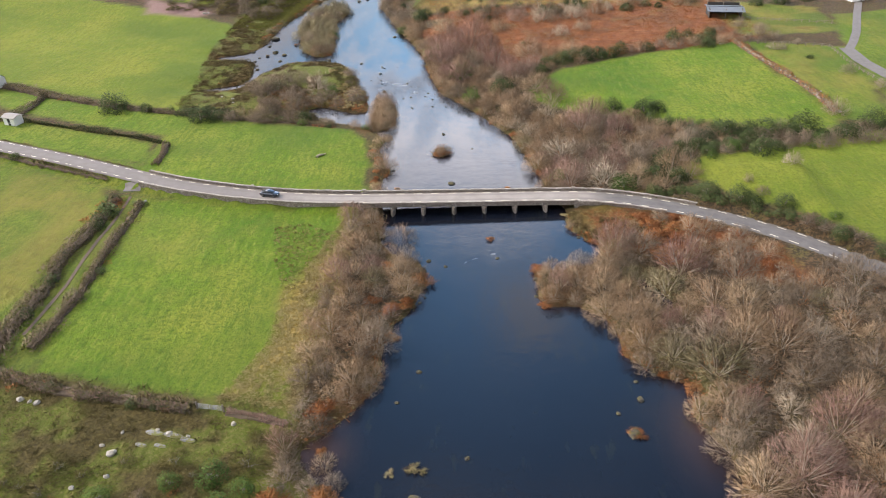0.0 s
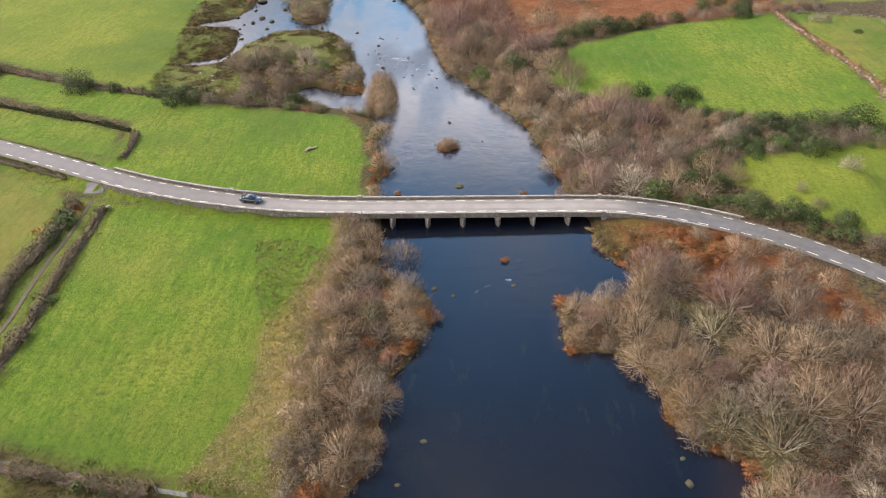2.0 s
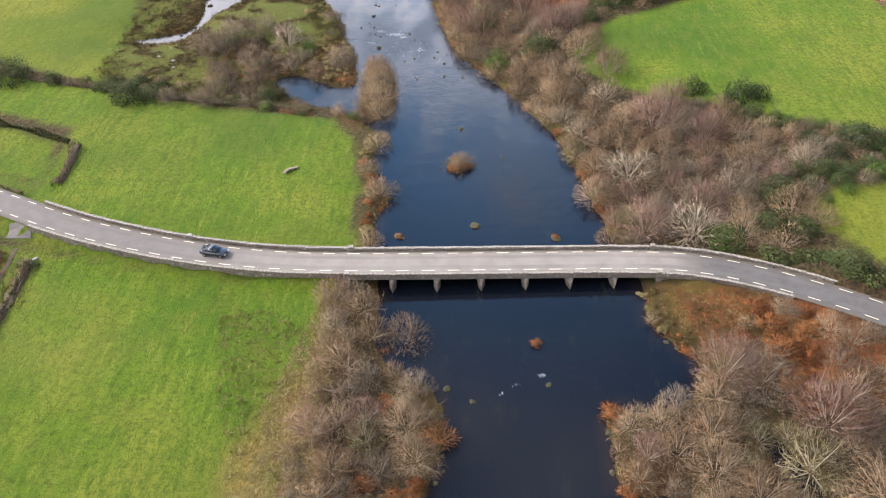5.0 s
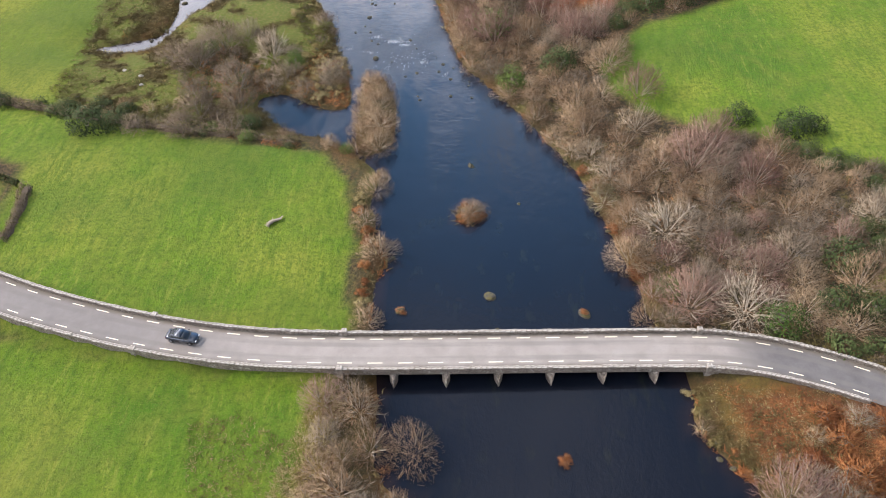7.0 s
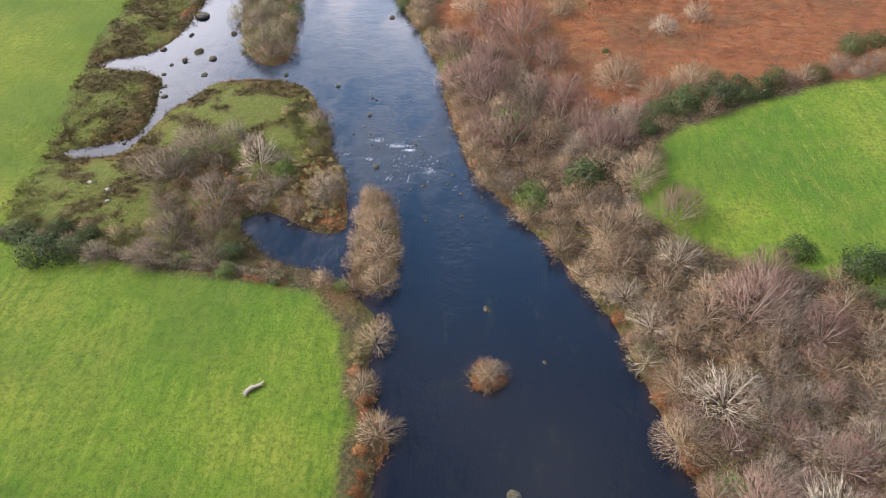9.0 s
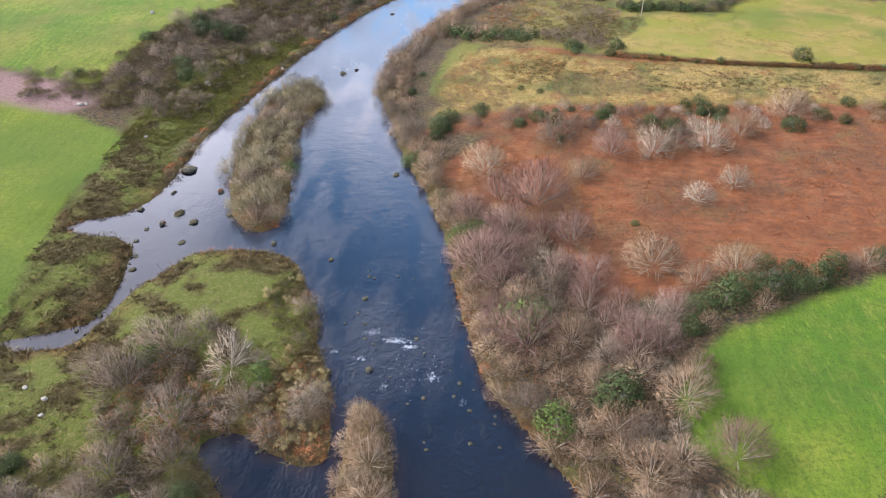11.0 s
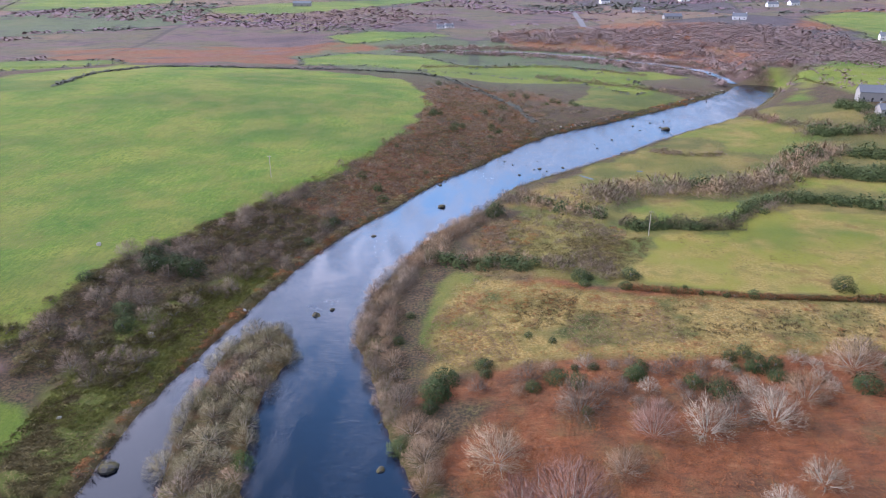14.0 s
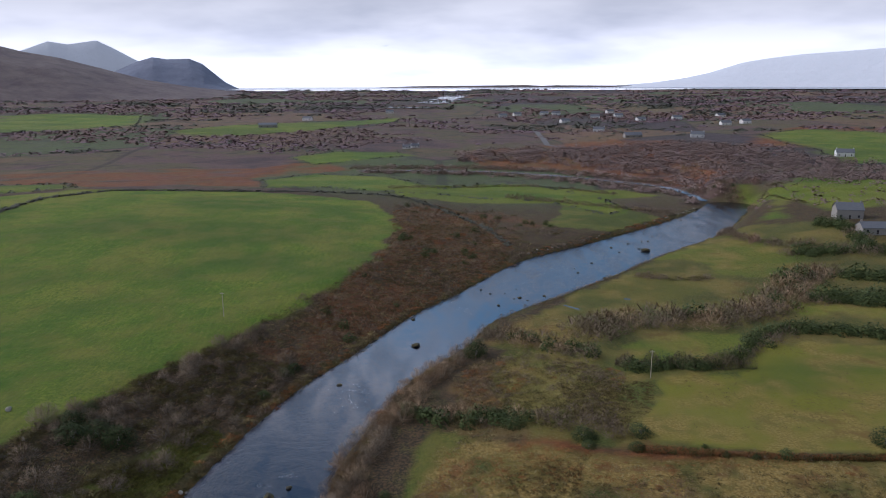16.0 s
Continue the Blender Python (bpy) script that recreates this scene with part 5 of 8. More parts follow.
def hedge(line, width, high, kinds, label, seed, bank=None, name="hedge"):
    """A hedge along a line: leaf sprays and twigs over a rounded section, on an earth or stone bank."""
    rs = np.random.RandomState(seed)
    L = chaikin(line, 1, False)
    seg = np.hypot(*np.diff(L[:, :2], axis=0).T)
    S = np.concatenate([[0], np.cumsum(seg)])
    cx, cy = L[:, 0].mean(), L[:, 1].mean()
    e = thing(name, pose(cx, cy, float(ground_z(cx, cy)[0])), label, "hedge", "hedges round the fields")
    inv = e.matrix_world.inverted()
    if bank:
        bm = bmesh.new()
        rows = []
        for s in np.arange(0, S[-1], 1.2):
            x, y = np.interp(s, S, L[:, 0]), np.interp(s, S, L[:, 1])
            x2, y2 = np.interp(s + 0.6, S, L[:, 0]), np.interp(s + 0.6, S, L[:, 1])
            d = Vector((x2 - x, y2 - y, 0))
            d = d.normalized() if d.length > 1e-6 else Vector((1, 0, 0))
            nrm = Vector((-d.y, d.x, 0))
            z = float(ground_z(x, y)[0])
            prof = [(-0.55, -0.25), (-0.4, 0.55), (0, 0.8), (0.4, 0.55), (0.55, -0.25)]
            rows.append([bm.verts.new(Vector((x, y, z + high * 0.36 * b * rs.uniform(0.5, 1.4))) + nrm * width * a * rs.uniform(0.6, 1.25)) for a, b in prof])
        for p, q in zip(rows, rows[1:]):
            for k in range(4):
                bm.faces.new([p[k], q[k], q[k + 1], p[k + 1]])
        part("bank", bm, bank, e).matrix_parent_inverse = inv
    for mat, density, form in kinds:
        n = int(S[-1] * density * 1.1)
        s = rs.uniform(0, S[-1], n)
        x, y = np.interp(s, S, L[:, 0]), np.interp(s, S, L[:, 1])
        a = rs.uniform(-0.2, math.pi + 0.2, n)
        lump = 0.38 + 1.3 * sstep(vnoise(x * 1.7 + seed * 9, y * 1.7, 6.0), 0.2, 0.85)
        ang = np.arctan2(np.gradient(L[:, 1]), np.gradient(L[:, 0]))
        th = np.interp(s, S, np.unwrap(ang))
        o = np.cos(a) * width * 0.5 * lump * rs.uniform(0.6, 1.05, n)
        at = np.stack([x - np.sin(th) * o, y + np.cos(th) * o, np.zeros(n)], 1)
        at[:, 2] = ground_z(at[:, 0], at[:, 1]) + np.sin(a).clip(0) * high * lump * rs.uniform(0.6, 1.05, n) + 0.08
        out = np.stack([-np.sin(th) * np.cos(a), np.cos(th) * np.cos(a), np.sin(a).clip(0) + 0.25], 1) + rs.normal(size=(n, 3)) * 0.25
        if form == "leaf":
            v, f = leaves(at, rs.uniform(0.10, 0.2, n), rs)
        else:
            d = rs.normal(size=(n, 3)) * 0.5 + np.array([0, 0, 0.7])
            v, f = blades(at - d * 0.25, at + d * 0.55, rs.uniform(0.04, 0.09, n), rs, out)
        ob = new("foliage" if form == "leaf" else "twig_layer", facing(mesh_of("foliage", v, f.tolist(), mat), out, 4 if form == "leaf" else 3))
        ob.parent = e
        ob.matrix_parent_inverse = inv
    return e


WOODS = [[(-28, 60), (-16, 64), (-14, 86), (-13, 101), (-8, 110), (-7, 118), (-16, 126), (-17, 139), (-26, 139), (-27, 120), (-28, 97), (-26, 80)],
         [(28, 126), (20, 117), (13, 118), (13, 107), (26, 100), (27, 92), (38, 84), (37, 70), (34, 50), (100, 30), (104, 70), (86, 100), (70, 116), (56, 110), (40, 122)],
         [(18, 149), (52, 149), (53, 160), (57, 182), (46, 190), (30, 191), (22, 189), (17, 200), (25, 222), (12, 236), (1, 258), (-16, 267), (-16, 246), (-14, 230), (-8, 213), (3, 199), (12, 183), (16, 165)]]


def plant_all():
    # the bracken slope
    for kind, spots in (("birch", [(-9.4, 245.9, 5.4), (-6.3, 241.5, 4.1), (1.5, 267.6, 5.3), (7.4, 253.8, 3.7), (9.4, 241.2, 4.2), (-11.9, 262.9, 3.8), (18.8, 285.8, 3.7), (-4.5, 256, 4.2), (-2.5, 249, 3.4), (-6, 269, 3.2)]),
                        ("ash", [(2.8, 246.5, 3.3), (28.4, 286.6, 4.5), (41.8, 290.3, 4.4), (34.1, 267.3, 3.3), (42.9, 273.4, 3.3)]),
                        ("willow", [(-9.1, 281.2, 4.9), (11.7, 276.3, 3.2), (20.9, 245.6, 4.6), (27.1, 239.4, 3.8), (35.1, 243.7, 3.9), (50.7, 297.4, 4.2), (65.5, 308.8, 4.8)]),
                        ("alder", [(7.1, 293.5, 5.1), (34.7, 290.8, 3.7), (-1.7, 304.6, 3.0), (70.4, 314.9, 2.7)]),
                        ("holly", [(19.7, 257.9, 0.8), (19.1, 303.4, 1.8), (-10.3, 310.2, 1.7), (41.0, 310.9, 1.3), (44.6, 313.1, 1.5), (31.1, 235.8, 2.8), (39.6, 238.4, 2.5), (40.4, 245.1, 1.7), (48.5, 241.1, 2.4), (44.7, 239.4, 1.7), (-18.3, 305.5, 2.2), (8.2, 292.3, 0.9)])):
        for x, y, r in spots:
            plant(kind, x, y, r)
    # the field edge and the garden east of the bridge
    for kind, spots in (("holly", [(41.2, 195.7, 2.0), (49.1, 191.9, 2.7), (52.6, 192.2, 1.9), (66.4, 176.6, 3.3), (77.9, 176.5, 3.4), (86.9, 177.0, 3.2), (61.4, 166.7, 1.7), (71.9, 165.0, 3.0)]),
                        ("holly", [(76.6, 166.4, 1.6), (48.5, 161.3, 3.0), (44.1, 153.1, 2.7), (48.9, 151.9, 2.2), (53.4, 144.6, 2.4), (59.7, 141.1, 2.2), (62.0, 138.8, 1.7), (68.1, 137.6, 1.9), (97.1, 174.2, 2.7), (106.2, 180.0, 3.1), (74.6, 125.0, 1.7)]),
                        ("ivy", [(66.1, 166.2, 1.8), (88.8, 171.2, 2.1), (55.4, 159.4, 0.9), (59.3, 161.7, 1.2), (85.6, 166.9, 0.8), (75.9, 131.3, 1.3)]),
                        ("ash", [(75.7, 154.7, 2.2), (63.7, 148.3, 1.3), (55.3, 170.1, 3.1), (100.6, 189.3, 3.2)]),
                        ("alder", [(57.1, 171.7, 3.0), (94.4, 174.4, 2.4), (102.2, 176.1, 2.5), (65.0, 142.7, 1.5), (70.0, 130.0, 1.9), (72.3, 127.5, 1.7), (53.8, 161.1, 2.6), (71.3, 131.0, 1.5), (82, 178, 2.2), (62, 174, 2.0)])):
        for x, y, r in spots:
            plant(kind, x, y, r)
    sow([(46, 189), (58, 183), (78, 178), (98, 175), (112, 182), (112, 172), (92, 168), (74, 166), (58, 163), (52, 164), (54, 176)], 2.6, (1.1, 2.4), [("alder", 6), ("holly", 6), ("willow", 2)], 18, keep_off=0.56)
    # shrubs round the barn and in the paddocks
    for kind, spots in (("alder", [(92, 268, 2.2), (101, 275, 2.4), (107, 270, 2.0), (97, 264, 1.8), (107, 246, 1.8), (118, 222, 2.0), (122, 208, 2.2)]), ("holly", [(79, 262, 2.0), (73, 259, 2.6), (88, 266, 1.8), (118, 306, 3.0), (128, 308, 3.2), (140, 312, 3.0), (112, 236, 1.0)]), ("ash", [(104, 247, 2.0), (110, 262, 1.8), (114, 252, 1.6)])):
        for x, y, r in spots:
            plant(kind, x, y, r)
    # trees that stand out, (x, y, radius)
    for x, y, r in [(24, 169, 4.6), (23, 195, 3.9), (14, 188, 3.2), (32, 153, 4.2), (17, 182, 3.2), (-48, 218, 3.9)]:
        plant("ash", x, y, r)
    for x, y, r in [(31, 184, 4.6), (25, 205, 3.9), (14, 229, 3.0),
                    (22, 233, 3.0), (36, 160, 3.0)]:
        plant("birch", x, y, r)
    for x, y, r in [(-25, 207, 3.0), (-24.5, 202, 3.1), (-24, 196, 3.2), (-23.5, 190, 3.0), (-27.3, 189, 2.0), (-27, 194, 2.2), (-27.5, 199, 2.2), (-27.5, 205, 2.3), (-27, 210, 2.2), (-23, 179, 2.4), (-21, 164, 2.6), (-21.5, 150.5, 2.4), (18.5, 152, 2.6), (-32, 190, 1.9)]:
        plant("willow", x, y, r)
    for x, y, r in [(-14, 131, 3.6), (-15, 123.5, 2.0), (-13, 115, 3.4), (-11.5, 110.5, 3.0), (-21, 136, 2.8), (-22, 125, 2.8), (-22, 115, 2.6), (-22, 109, 2.6), (-24, 98, 3.2), (-19, 100, 3.0),
                    (16, 116, 2.6), (21, 112, 3.0), (26, 115, 3.4), (28, 121, 2.8), (33, 127.5, 2.2), (16, 108.5, 2.0), (25, 104, 3.2), (30, 95, 3.8)]:
        plant("willow", x, y, r)
    for x, y, r in [(-62.4, 213.3, 4.4), (-58.4, 221, 4.2), (-67, 216, 3.6), (-53, 207, 4.2), (-54.5, 225.5, 3.4), (-61, 204.5, 2.9), (-39.5, 233, 2.8), (-34.6, 211, 3.2), (-39.5, 206.2, 2.6), (-44, 211, 2.8), (-51, 200.5, 3.6), (-58, 198, 3.4), (-60, 193.2, 3.0), (-68.2, 193, 2.6), (-50.8, 193.5, 2.6), (2, 232, 3.0), (10, 222, 3.2),
                    (13, 207, 3.2), (29, 167, 3.4), (34, 162, 3.4), (27, 158, 3.0), (-88, 328, 2.6)]:
        plant("alder", x, y, r)
    plant("mossy", 40, 88, 5.0), plant("mossy", 34, 92, 3.4), plant("mossy", 15, 176, 2.6), plant("mossy", -18, 113, 2.4)
    for x, y, r in [(11, 215, 3.2), (26, 233, 2.4), (-77.6, 193.4, 3.0), (-72.8, 194.5, 2.2), (-106, 201, 3.2),
                    (-96, 199.5, 1.7), (-117, 165.5, 1.1), (-20, 301, 2.4), (-26, 285, 1.9), (30, 353, 2.2), (17, 352, 2.2), (82, 346, 2.2)]:
        plant("holly", x, y, r)
    for x, y, r in [(-43, 216, 1.9), (-61, 219, 1.8), (22, 157, 1.8), (-29, 189, 1.3), (-54.6, 193.6, 1.1), (-47.7, 191, 1.3)]:
        plant("ivy", x, y, r)
    for x, y, r in [(-7, 173, 2.3), (4.6, 130, 0.9), (-17, 153, 0.8), (14, 118, 1.6), (14.5, 107, 1.4), (-12, 105.5, 1.3), (12.5, 184, 1.3), (16, 170, 1.2), (18, 160, 1.4), (-18, 107, 1.8), (-16, 119, 1.4), (-17, 128, 1.5), (36, 86, 1.8), (-14, 98, 1.5), (25, 76, 1.3)]:
        plant("russet" if (x, y) != (-7, 173) else "willow", x, y, r, z=0.15 if (x, y) in ((4.6, 130), (-17, 153), (25, 76)) else None, squash=0.55)
    plant("russet", -7.3, 172.4, 2.0, z=0.1, squash=0.6), plant("alder", -6.2, 173.6, 1.9, z=0.15, squash=0.7)
    # banks and woods
    sow(WOODS[0], 3.4, (1.3, 3.2), [("willow", 6), ("alder", 5), ("birch", 2), ("russet", 2)], 1, keep_off=0.5, edge=0.2)
    sow(WOODS[1], 4.2, (1.8, 5.0), [("ash", 1), ("birch", 4), ("alder", 7), ("willow", 7), ("birch", 4), ("mossy", 2)], 2, keep_off=0.5, edge=0.3, limit=240)
    sow([(37, 140), (46, 137), (62, 122), (60, 112), (40, 120), (33, 124)], 3.0, (1.3, 2.6), [("birch", 4), ("willow", 5), ("alder", 2), ("russet", 2)], 3, keep_off=0.55)
    sow(WOODS[2], 4.0, (1.6, 4.0), [("birch", 3), ("alder", 8), ("willow", 11), ("birch", 3), ("ivy", 0.3)], 4, keep_off=0.5, edge=0.3, limit=260)
    sow([(-23, 272), (-17, 282), (-26, 300), (-30, 320), (-31, 345), (-24, 368), (-16, 388), (0, 412), (-4, 422), (-18, 404), (-32, 372), (-42, 345), (-41, 322), (-35, 308), (-30, 290)], 3.4, (1.6, 3.4), [("alder", 5), ("willow", 9), ("holly", 1)], 5, keep_off=0.6, edge=0.3)
    sow(ISLANDS[0], 3.0, (1.9, 3.0), [("mossy", 9), ("alder", 3), ("willow", 2.5), ("ivy", 1)], 6, keep_off=0.6, edge=-0.2)
    sow([(-66, 226), (-54, 228), (-44, 220), (-40, 212), (-44, 206), (-54, 200), (-62, 200), (-64, 210), (-70, 214)], 3.4, (1.0, 2.4), [("alder", 10), ("willow", 3), ("gorse", 2)], 7, keep_off=0.6, edge=0.4)
    sow([(-86, 198), (-60, 193), (-40, 191), (-38, 196), (-54, 199), (-70, 200), (-84, 203)], 2.6, (0.9, 2.0), [("alder", 7), ("gorse", 5), ("holly", 2), ("willow", 2)], 17, keep_off=0.6, edge=0.4)
    sow([(-20, 305), (105, 318), (108, 308), (60, 300), (28, 292), (-14, 300)], 6.5, (1.2, 2.6), [("alder", 5), ("ash", 4), ("holly", 3), ("willow", 4)], 8, keep_off=0.8)
    sow([(22, 229), (28, 236), (60, 250), (110, 265), (110, 257), (60, 245), (40, 236), (26, 227)], 4.0, (1.7, 2.9), [("alder", 5), ("holly", 2), ("willow", 3)], 9, keep_off=0.6)
    sow([(76, 122), (96, 108), (110, 100), (114, 92), (90, 112), (72, 128)], 3.2, (1.2, 2.2), [("holly", 5), ("alder", 5)], 11, keep_off=0.7)
    sow([(-46, 208), (-36, 203), (-32, 206), (-32, 216), (-36, 226), (-38, 236), (-44, 244), (-48, 236), (-40, 222)], 1.8, (0.6, 1.4), [("reed", 4), ("gorse", 6), ("alder", 2)], 16, keep_off=0.6, edge=0.1, limit=90)
    # west slope scrub
    sow([(-128, 306), (-110, 304), (-84, 300), (-78, 330), (-70, 352), (-62, 375), (-54, 396), (-70, 420), (-92, 378), (-106, 352), (-112, 322), (-130, 316)], 3.8, (1.3, 3.1), [("gorse", 12), ("alder", 8), ("holly", 5)], 12, keep_off=0.66, edge=2.5, gap=0.3)
    sow([(-88, 204), (-84, 201), (-82, 222), (-78, 254), (-92, 258), (-82, 266), (-82, 296), (-94, 300), (-95, 265), (-91, 235)], 2.6, (0.6, 2.4), [("gorse", 9), ("gorse", 2)], 13, keep_off=0.62, edge=0.3, gap=0.55, limit=110, joined=True)
    sow([(-112, 60), (-28, 62), (-26, 74), (-56, 78), (-80, 86), (-112, 92)], 4.0, (0.7, 1.6), [("gorse", 5), ("russet", 2), ("alder", 1)], 14, keep_off=1.1, gap=0.45, joined=True)
    sow([(-70, 64), (-36, 60), (-24, 62), (-26, 69), (-40, 69), (-60, 68)], 3.0, (1.2, 2.2), [("gorse", 5), ("ivy", 2), ("alder", 4)], 15, keep_off=0.7)


def belt(line, width, spacing, radii, kinds, seed):
    """A belt of trees along a line."""
    L = chaikin(line, 1, False)
    left, right = [], []
    for i in range(len(L)):
        d = Vector(L[min(i + 1, len(L) - 1)] - L[max(i - 1, 0)]).normalized()
        left.append((L[i][0] - d.y * width / 2, L[i][1] + d.x * width / 2))
        right.append((L[i][0] + d.y * width / 2, L[i][1] - d.x * width / 2))
    sow(left + right[::-1], spacing, radii, kinds, seed, keep_off=0.46, joined=True)


def shore_plants():
    """Shrubs that hang over the water along the banks."""
    for line, kinds, seed in [([(20, 150), (18, 158), (15.6, 172), (11.8, 186), (4.8, 198), (-3, 211), (-8, 218), (-13, 238), (-15, 254)], [("willow", 8), ("alder", 4), ("russet", 3)], 51),
                              ([(-15, 256), (-21, 275), (-29, 294), (-33, 312), (-39, 326), (-37, 348), (-30, 370), (-23, 391)], [("willow", 6), ("alder", 5), ("russet", 2)], 52),
                              ([(-17, 64), (-23, 74), (-18, 80), (-14.5, 86), (-15, 92), (-14, 101), (-10, 106), (-9, 112), (-9, 120)], [("willow", 6), ("alder", 5), ("russet", 4)], 53),
                              ([(22, 118.5), (13.5, 119), (14.5, 114), (13.5, 109), (17, 106.5), (24, 103.5), (27, 98), (27, 93), (32, 88.5), (39, 85)], [("willow", 8), ("alder", 3), ("russet", 4)], 54),
                              ([(36, 81), (36, 76), (40, 71), (37, 62), (34, 50)], [("willow", 5), ("alder", 5)], 55),
                              ([(22.5, 141), (21.5, 137), (24, 132.5), (27, 128.5)], [("reed", 4), ("russet", 5), ("willow", 1)], 57),
                              ([(-22, 151), (-23, 158), (-23, 166), (-25, 176), (-23, 183)], [("reed", 6), ("russet", 4), ("willow", 1)], 56)]:
        L = np.array(line, float)
        S = np.concatenate([[0], np.cumsum(np.hypot(*np.diff(L, axis=0).T))])
        rs = np.random.RandomState(seed)
        nm, wt = zip(*kinds)
        s = 0.8
        while s < S[-1]:
            k = rs.choice(nm, p=np.array(wt) / sum(wt))
            r = rs.uniform(0.7, 1.2) if k in ("russet", "reed") else rs.uniform(1.8, 3.0) if seed == 51 else rs.uniform(1.2, 2.2)
            x, y = np.interp(s, S, L[:, 0]) + rs.normal() * 0.4, np.interp(s, S, L[:, 1]) + rs.normal() * 0.4
            if not any((x - a) ** 2 + (y - b) ** 2 < ((r + c) * 0.58) ** 2 for a, b, c in TAKEN):
                plant(k, x, y, r, max(float(ground_z(x, y)[0]), 0.05), 1.35 if seed == 51 and r > 1.3 else 1.0)
            s += r * 1.5


def plant_far_side():
    """Hedgerow trees of the meadows past the bend of the path."""
    belt([(-4, 430), (9, 425), (21, 411), (32, 405)], 10, 2.6, (1.6, 3.8), [("alder", 7), ("willow", 2), ("holly", 2)], 31)
    belt([(34, 419), (43, 434), (54, 433), (64, 435), (75, 434), (88, 437), (107, 446), (125, 470), (152, 497)], 15, 2.9, (2.2, 5.2), [("alder", 7), ("willow", 4), ("holly", 1)], 32)
    belt([(38, 394), (57, 393.5), (69, 396.5), (84, 410)], 5, 2.8, (1.2, 2.8), [("alder", 4), ("holly", 4)], 33)
    belt([(84, 410), (102, 425), (115, 424), (132, 416), (170, 400)], 7, 3.0, (1.6, 3.4), [("alder", 4), ("holly", 6)], 34)
    belt([(116, 458), (130, 455), (151, 453), (205, 440)], 11, 3.2, (1.8, 4.4), [("holly", 8), ("alder", 2)], 35)
    belt([(146, 490), (169, 485), (215, 474)], 9, 3.4, (1.6, 4.2), [("holly", 7), ("alder", 2)], 36)
    belt([(150, 520), (171, 523), (196, 517)], 9, 3.4, (1.6, 4.2), [("holly", 6), ("alder", 4)], 38)
    belt([(72, 495), (88, 485.5), (102, 488)], 6, 2.4, (0.9, 2.2), [("alder", 6), ("gorse", 5)], 45)
    for x, y, r in [(0, 321, 0.8), (5, 318, 0.9), (17, 348, 1.3), (18, 352, 1.2), (27, 346, 1.3), (42, 346, 0.6), (45, 342, 0.8), (51, 341, 0.8), (-10, 307, 1.2), (-1, 301, 1.4), (20, 304, 1.8), (21.5, 307, 1.4), (41, 307, 1.0), (44, 307, 1.3), (-20, 300, 1.9), (-21, 296, 1.4), (8, 307, 0.7), (12, 307, 0.9), (-29, 322, 1.2), (-27, 334, 1.0)]:
        plant("holly", x, y, r)
    belt([(-24, 371), (-12, 367), (0, 363), (11, 361), (20, 358), (25, 350)], 8, 2.6, (1.3, 2.9), [("alder", 5), ("gorse", 3), ("holly", 5), ("willow", 4)], 30)
    # growth along the water under the west slope and the east meadows
    belt([(-78, 276), (-78, 292), (-74, 312), (-68, 340), (-62, 366), (-52, 394), (-43, 410), (-25, 450), (-9, 472)], 4.0, 2.0, (0.7, 1.7), [("gorse", 7), ("russet", 3), ("alder", 4), ("reed", 3)], 76)
    belt([(-9, 472), (12, 507), (29, 533), (60, 559), (99, 594), (142, 636)], 5.0, 2.6, (0.8, 2.2), [("gorse", 6), ("russet", 3), ("alder", 6)], 77)
    belt([(34, 150), (44, 147), (52, 143.6), (60, 139), (68, 132), (78, 123)], 4.0, 1.9, (0.8, 1.7), [("alder", 6), ("holly", 5), ("gorse", 2)], 78)
    belt([(6, 442), (20, 456), (34, 468), (66, 500), (98, 536)], 3.0, 3.0, (0.6, 1.6), [("gorse", 3), ("alder", 5), ("russet", 2)], 79)
    sow([(-12, 362), (30, 362), (38, 390), (12, 408), (-6, 398)], 3.0, (0.6, 1.9), [("gorse", 8), ("alder", 7), ("russet", 3), ("willow", 2)], 80, keep_off=0.55, gap=0.28, limit=190, joined=True)
    sow([(-10, 314), (100, 320), (100, 336), (30, 340), (-14, 350)], 5.0, (0.4, 1.0), [("gorse", 6), ("russet", 4), ("reed", 3)], 81, keep_off=0.8, gap=0.5, limit=70, joined=True)
    scrub = [("alder", 6), ("gorse", 6), ("holly", 2), ("russet", 0.5)]
    belt([(-82.5, 146), (-81.5, 135), (-82, 127), (-83, 119), (-80.5, 110), (-81, 104), (-81.5, 96), (-80, 87)], 4.6, 1.9, (0.9, 2.1), scrub, 70)
    belt([(-75.5, 144), (-75, 135), (-75, 128), (-74.5, 121), (-73.5, 112), (-73.5, 101), (-75, 92)], 3.0, 2.0, (0.6, 1.7), scrub, 71)
    belt([(-90, 92), (-76, 86), (-65, 82.5), (-55, 81), (-46, 79.5)], 2.6, 1.9, (0.6, 1.3), scrub, 72)
    belt([(-150, 221), (-122, 208), (-104, 202), (-90, 199), (-72, 195), (-60, 193.5), (-48, 192.5), (-38, 190)], 3.0, 2.6, (0.7, 1.6), scrub, 73)
    belt([(26, 346), (45, 342.5), (64, 340), (90, 339), (130, 338)], 3.0, 3.0, (0.6, 1.5), scrub, 74)
    belt([(188, 566), (196, 556), (192, 530), (186, 520)], 8, 4.0, (2.4, 3.8), [("holly", 6), ("alder", 3)], 75)
    belt([(168, 532), (150, 540), (142, 566), (150, 590)], 7, 3.4, (1.6, 3.2), [("alder", 7), ("birch", 3)], 37)
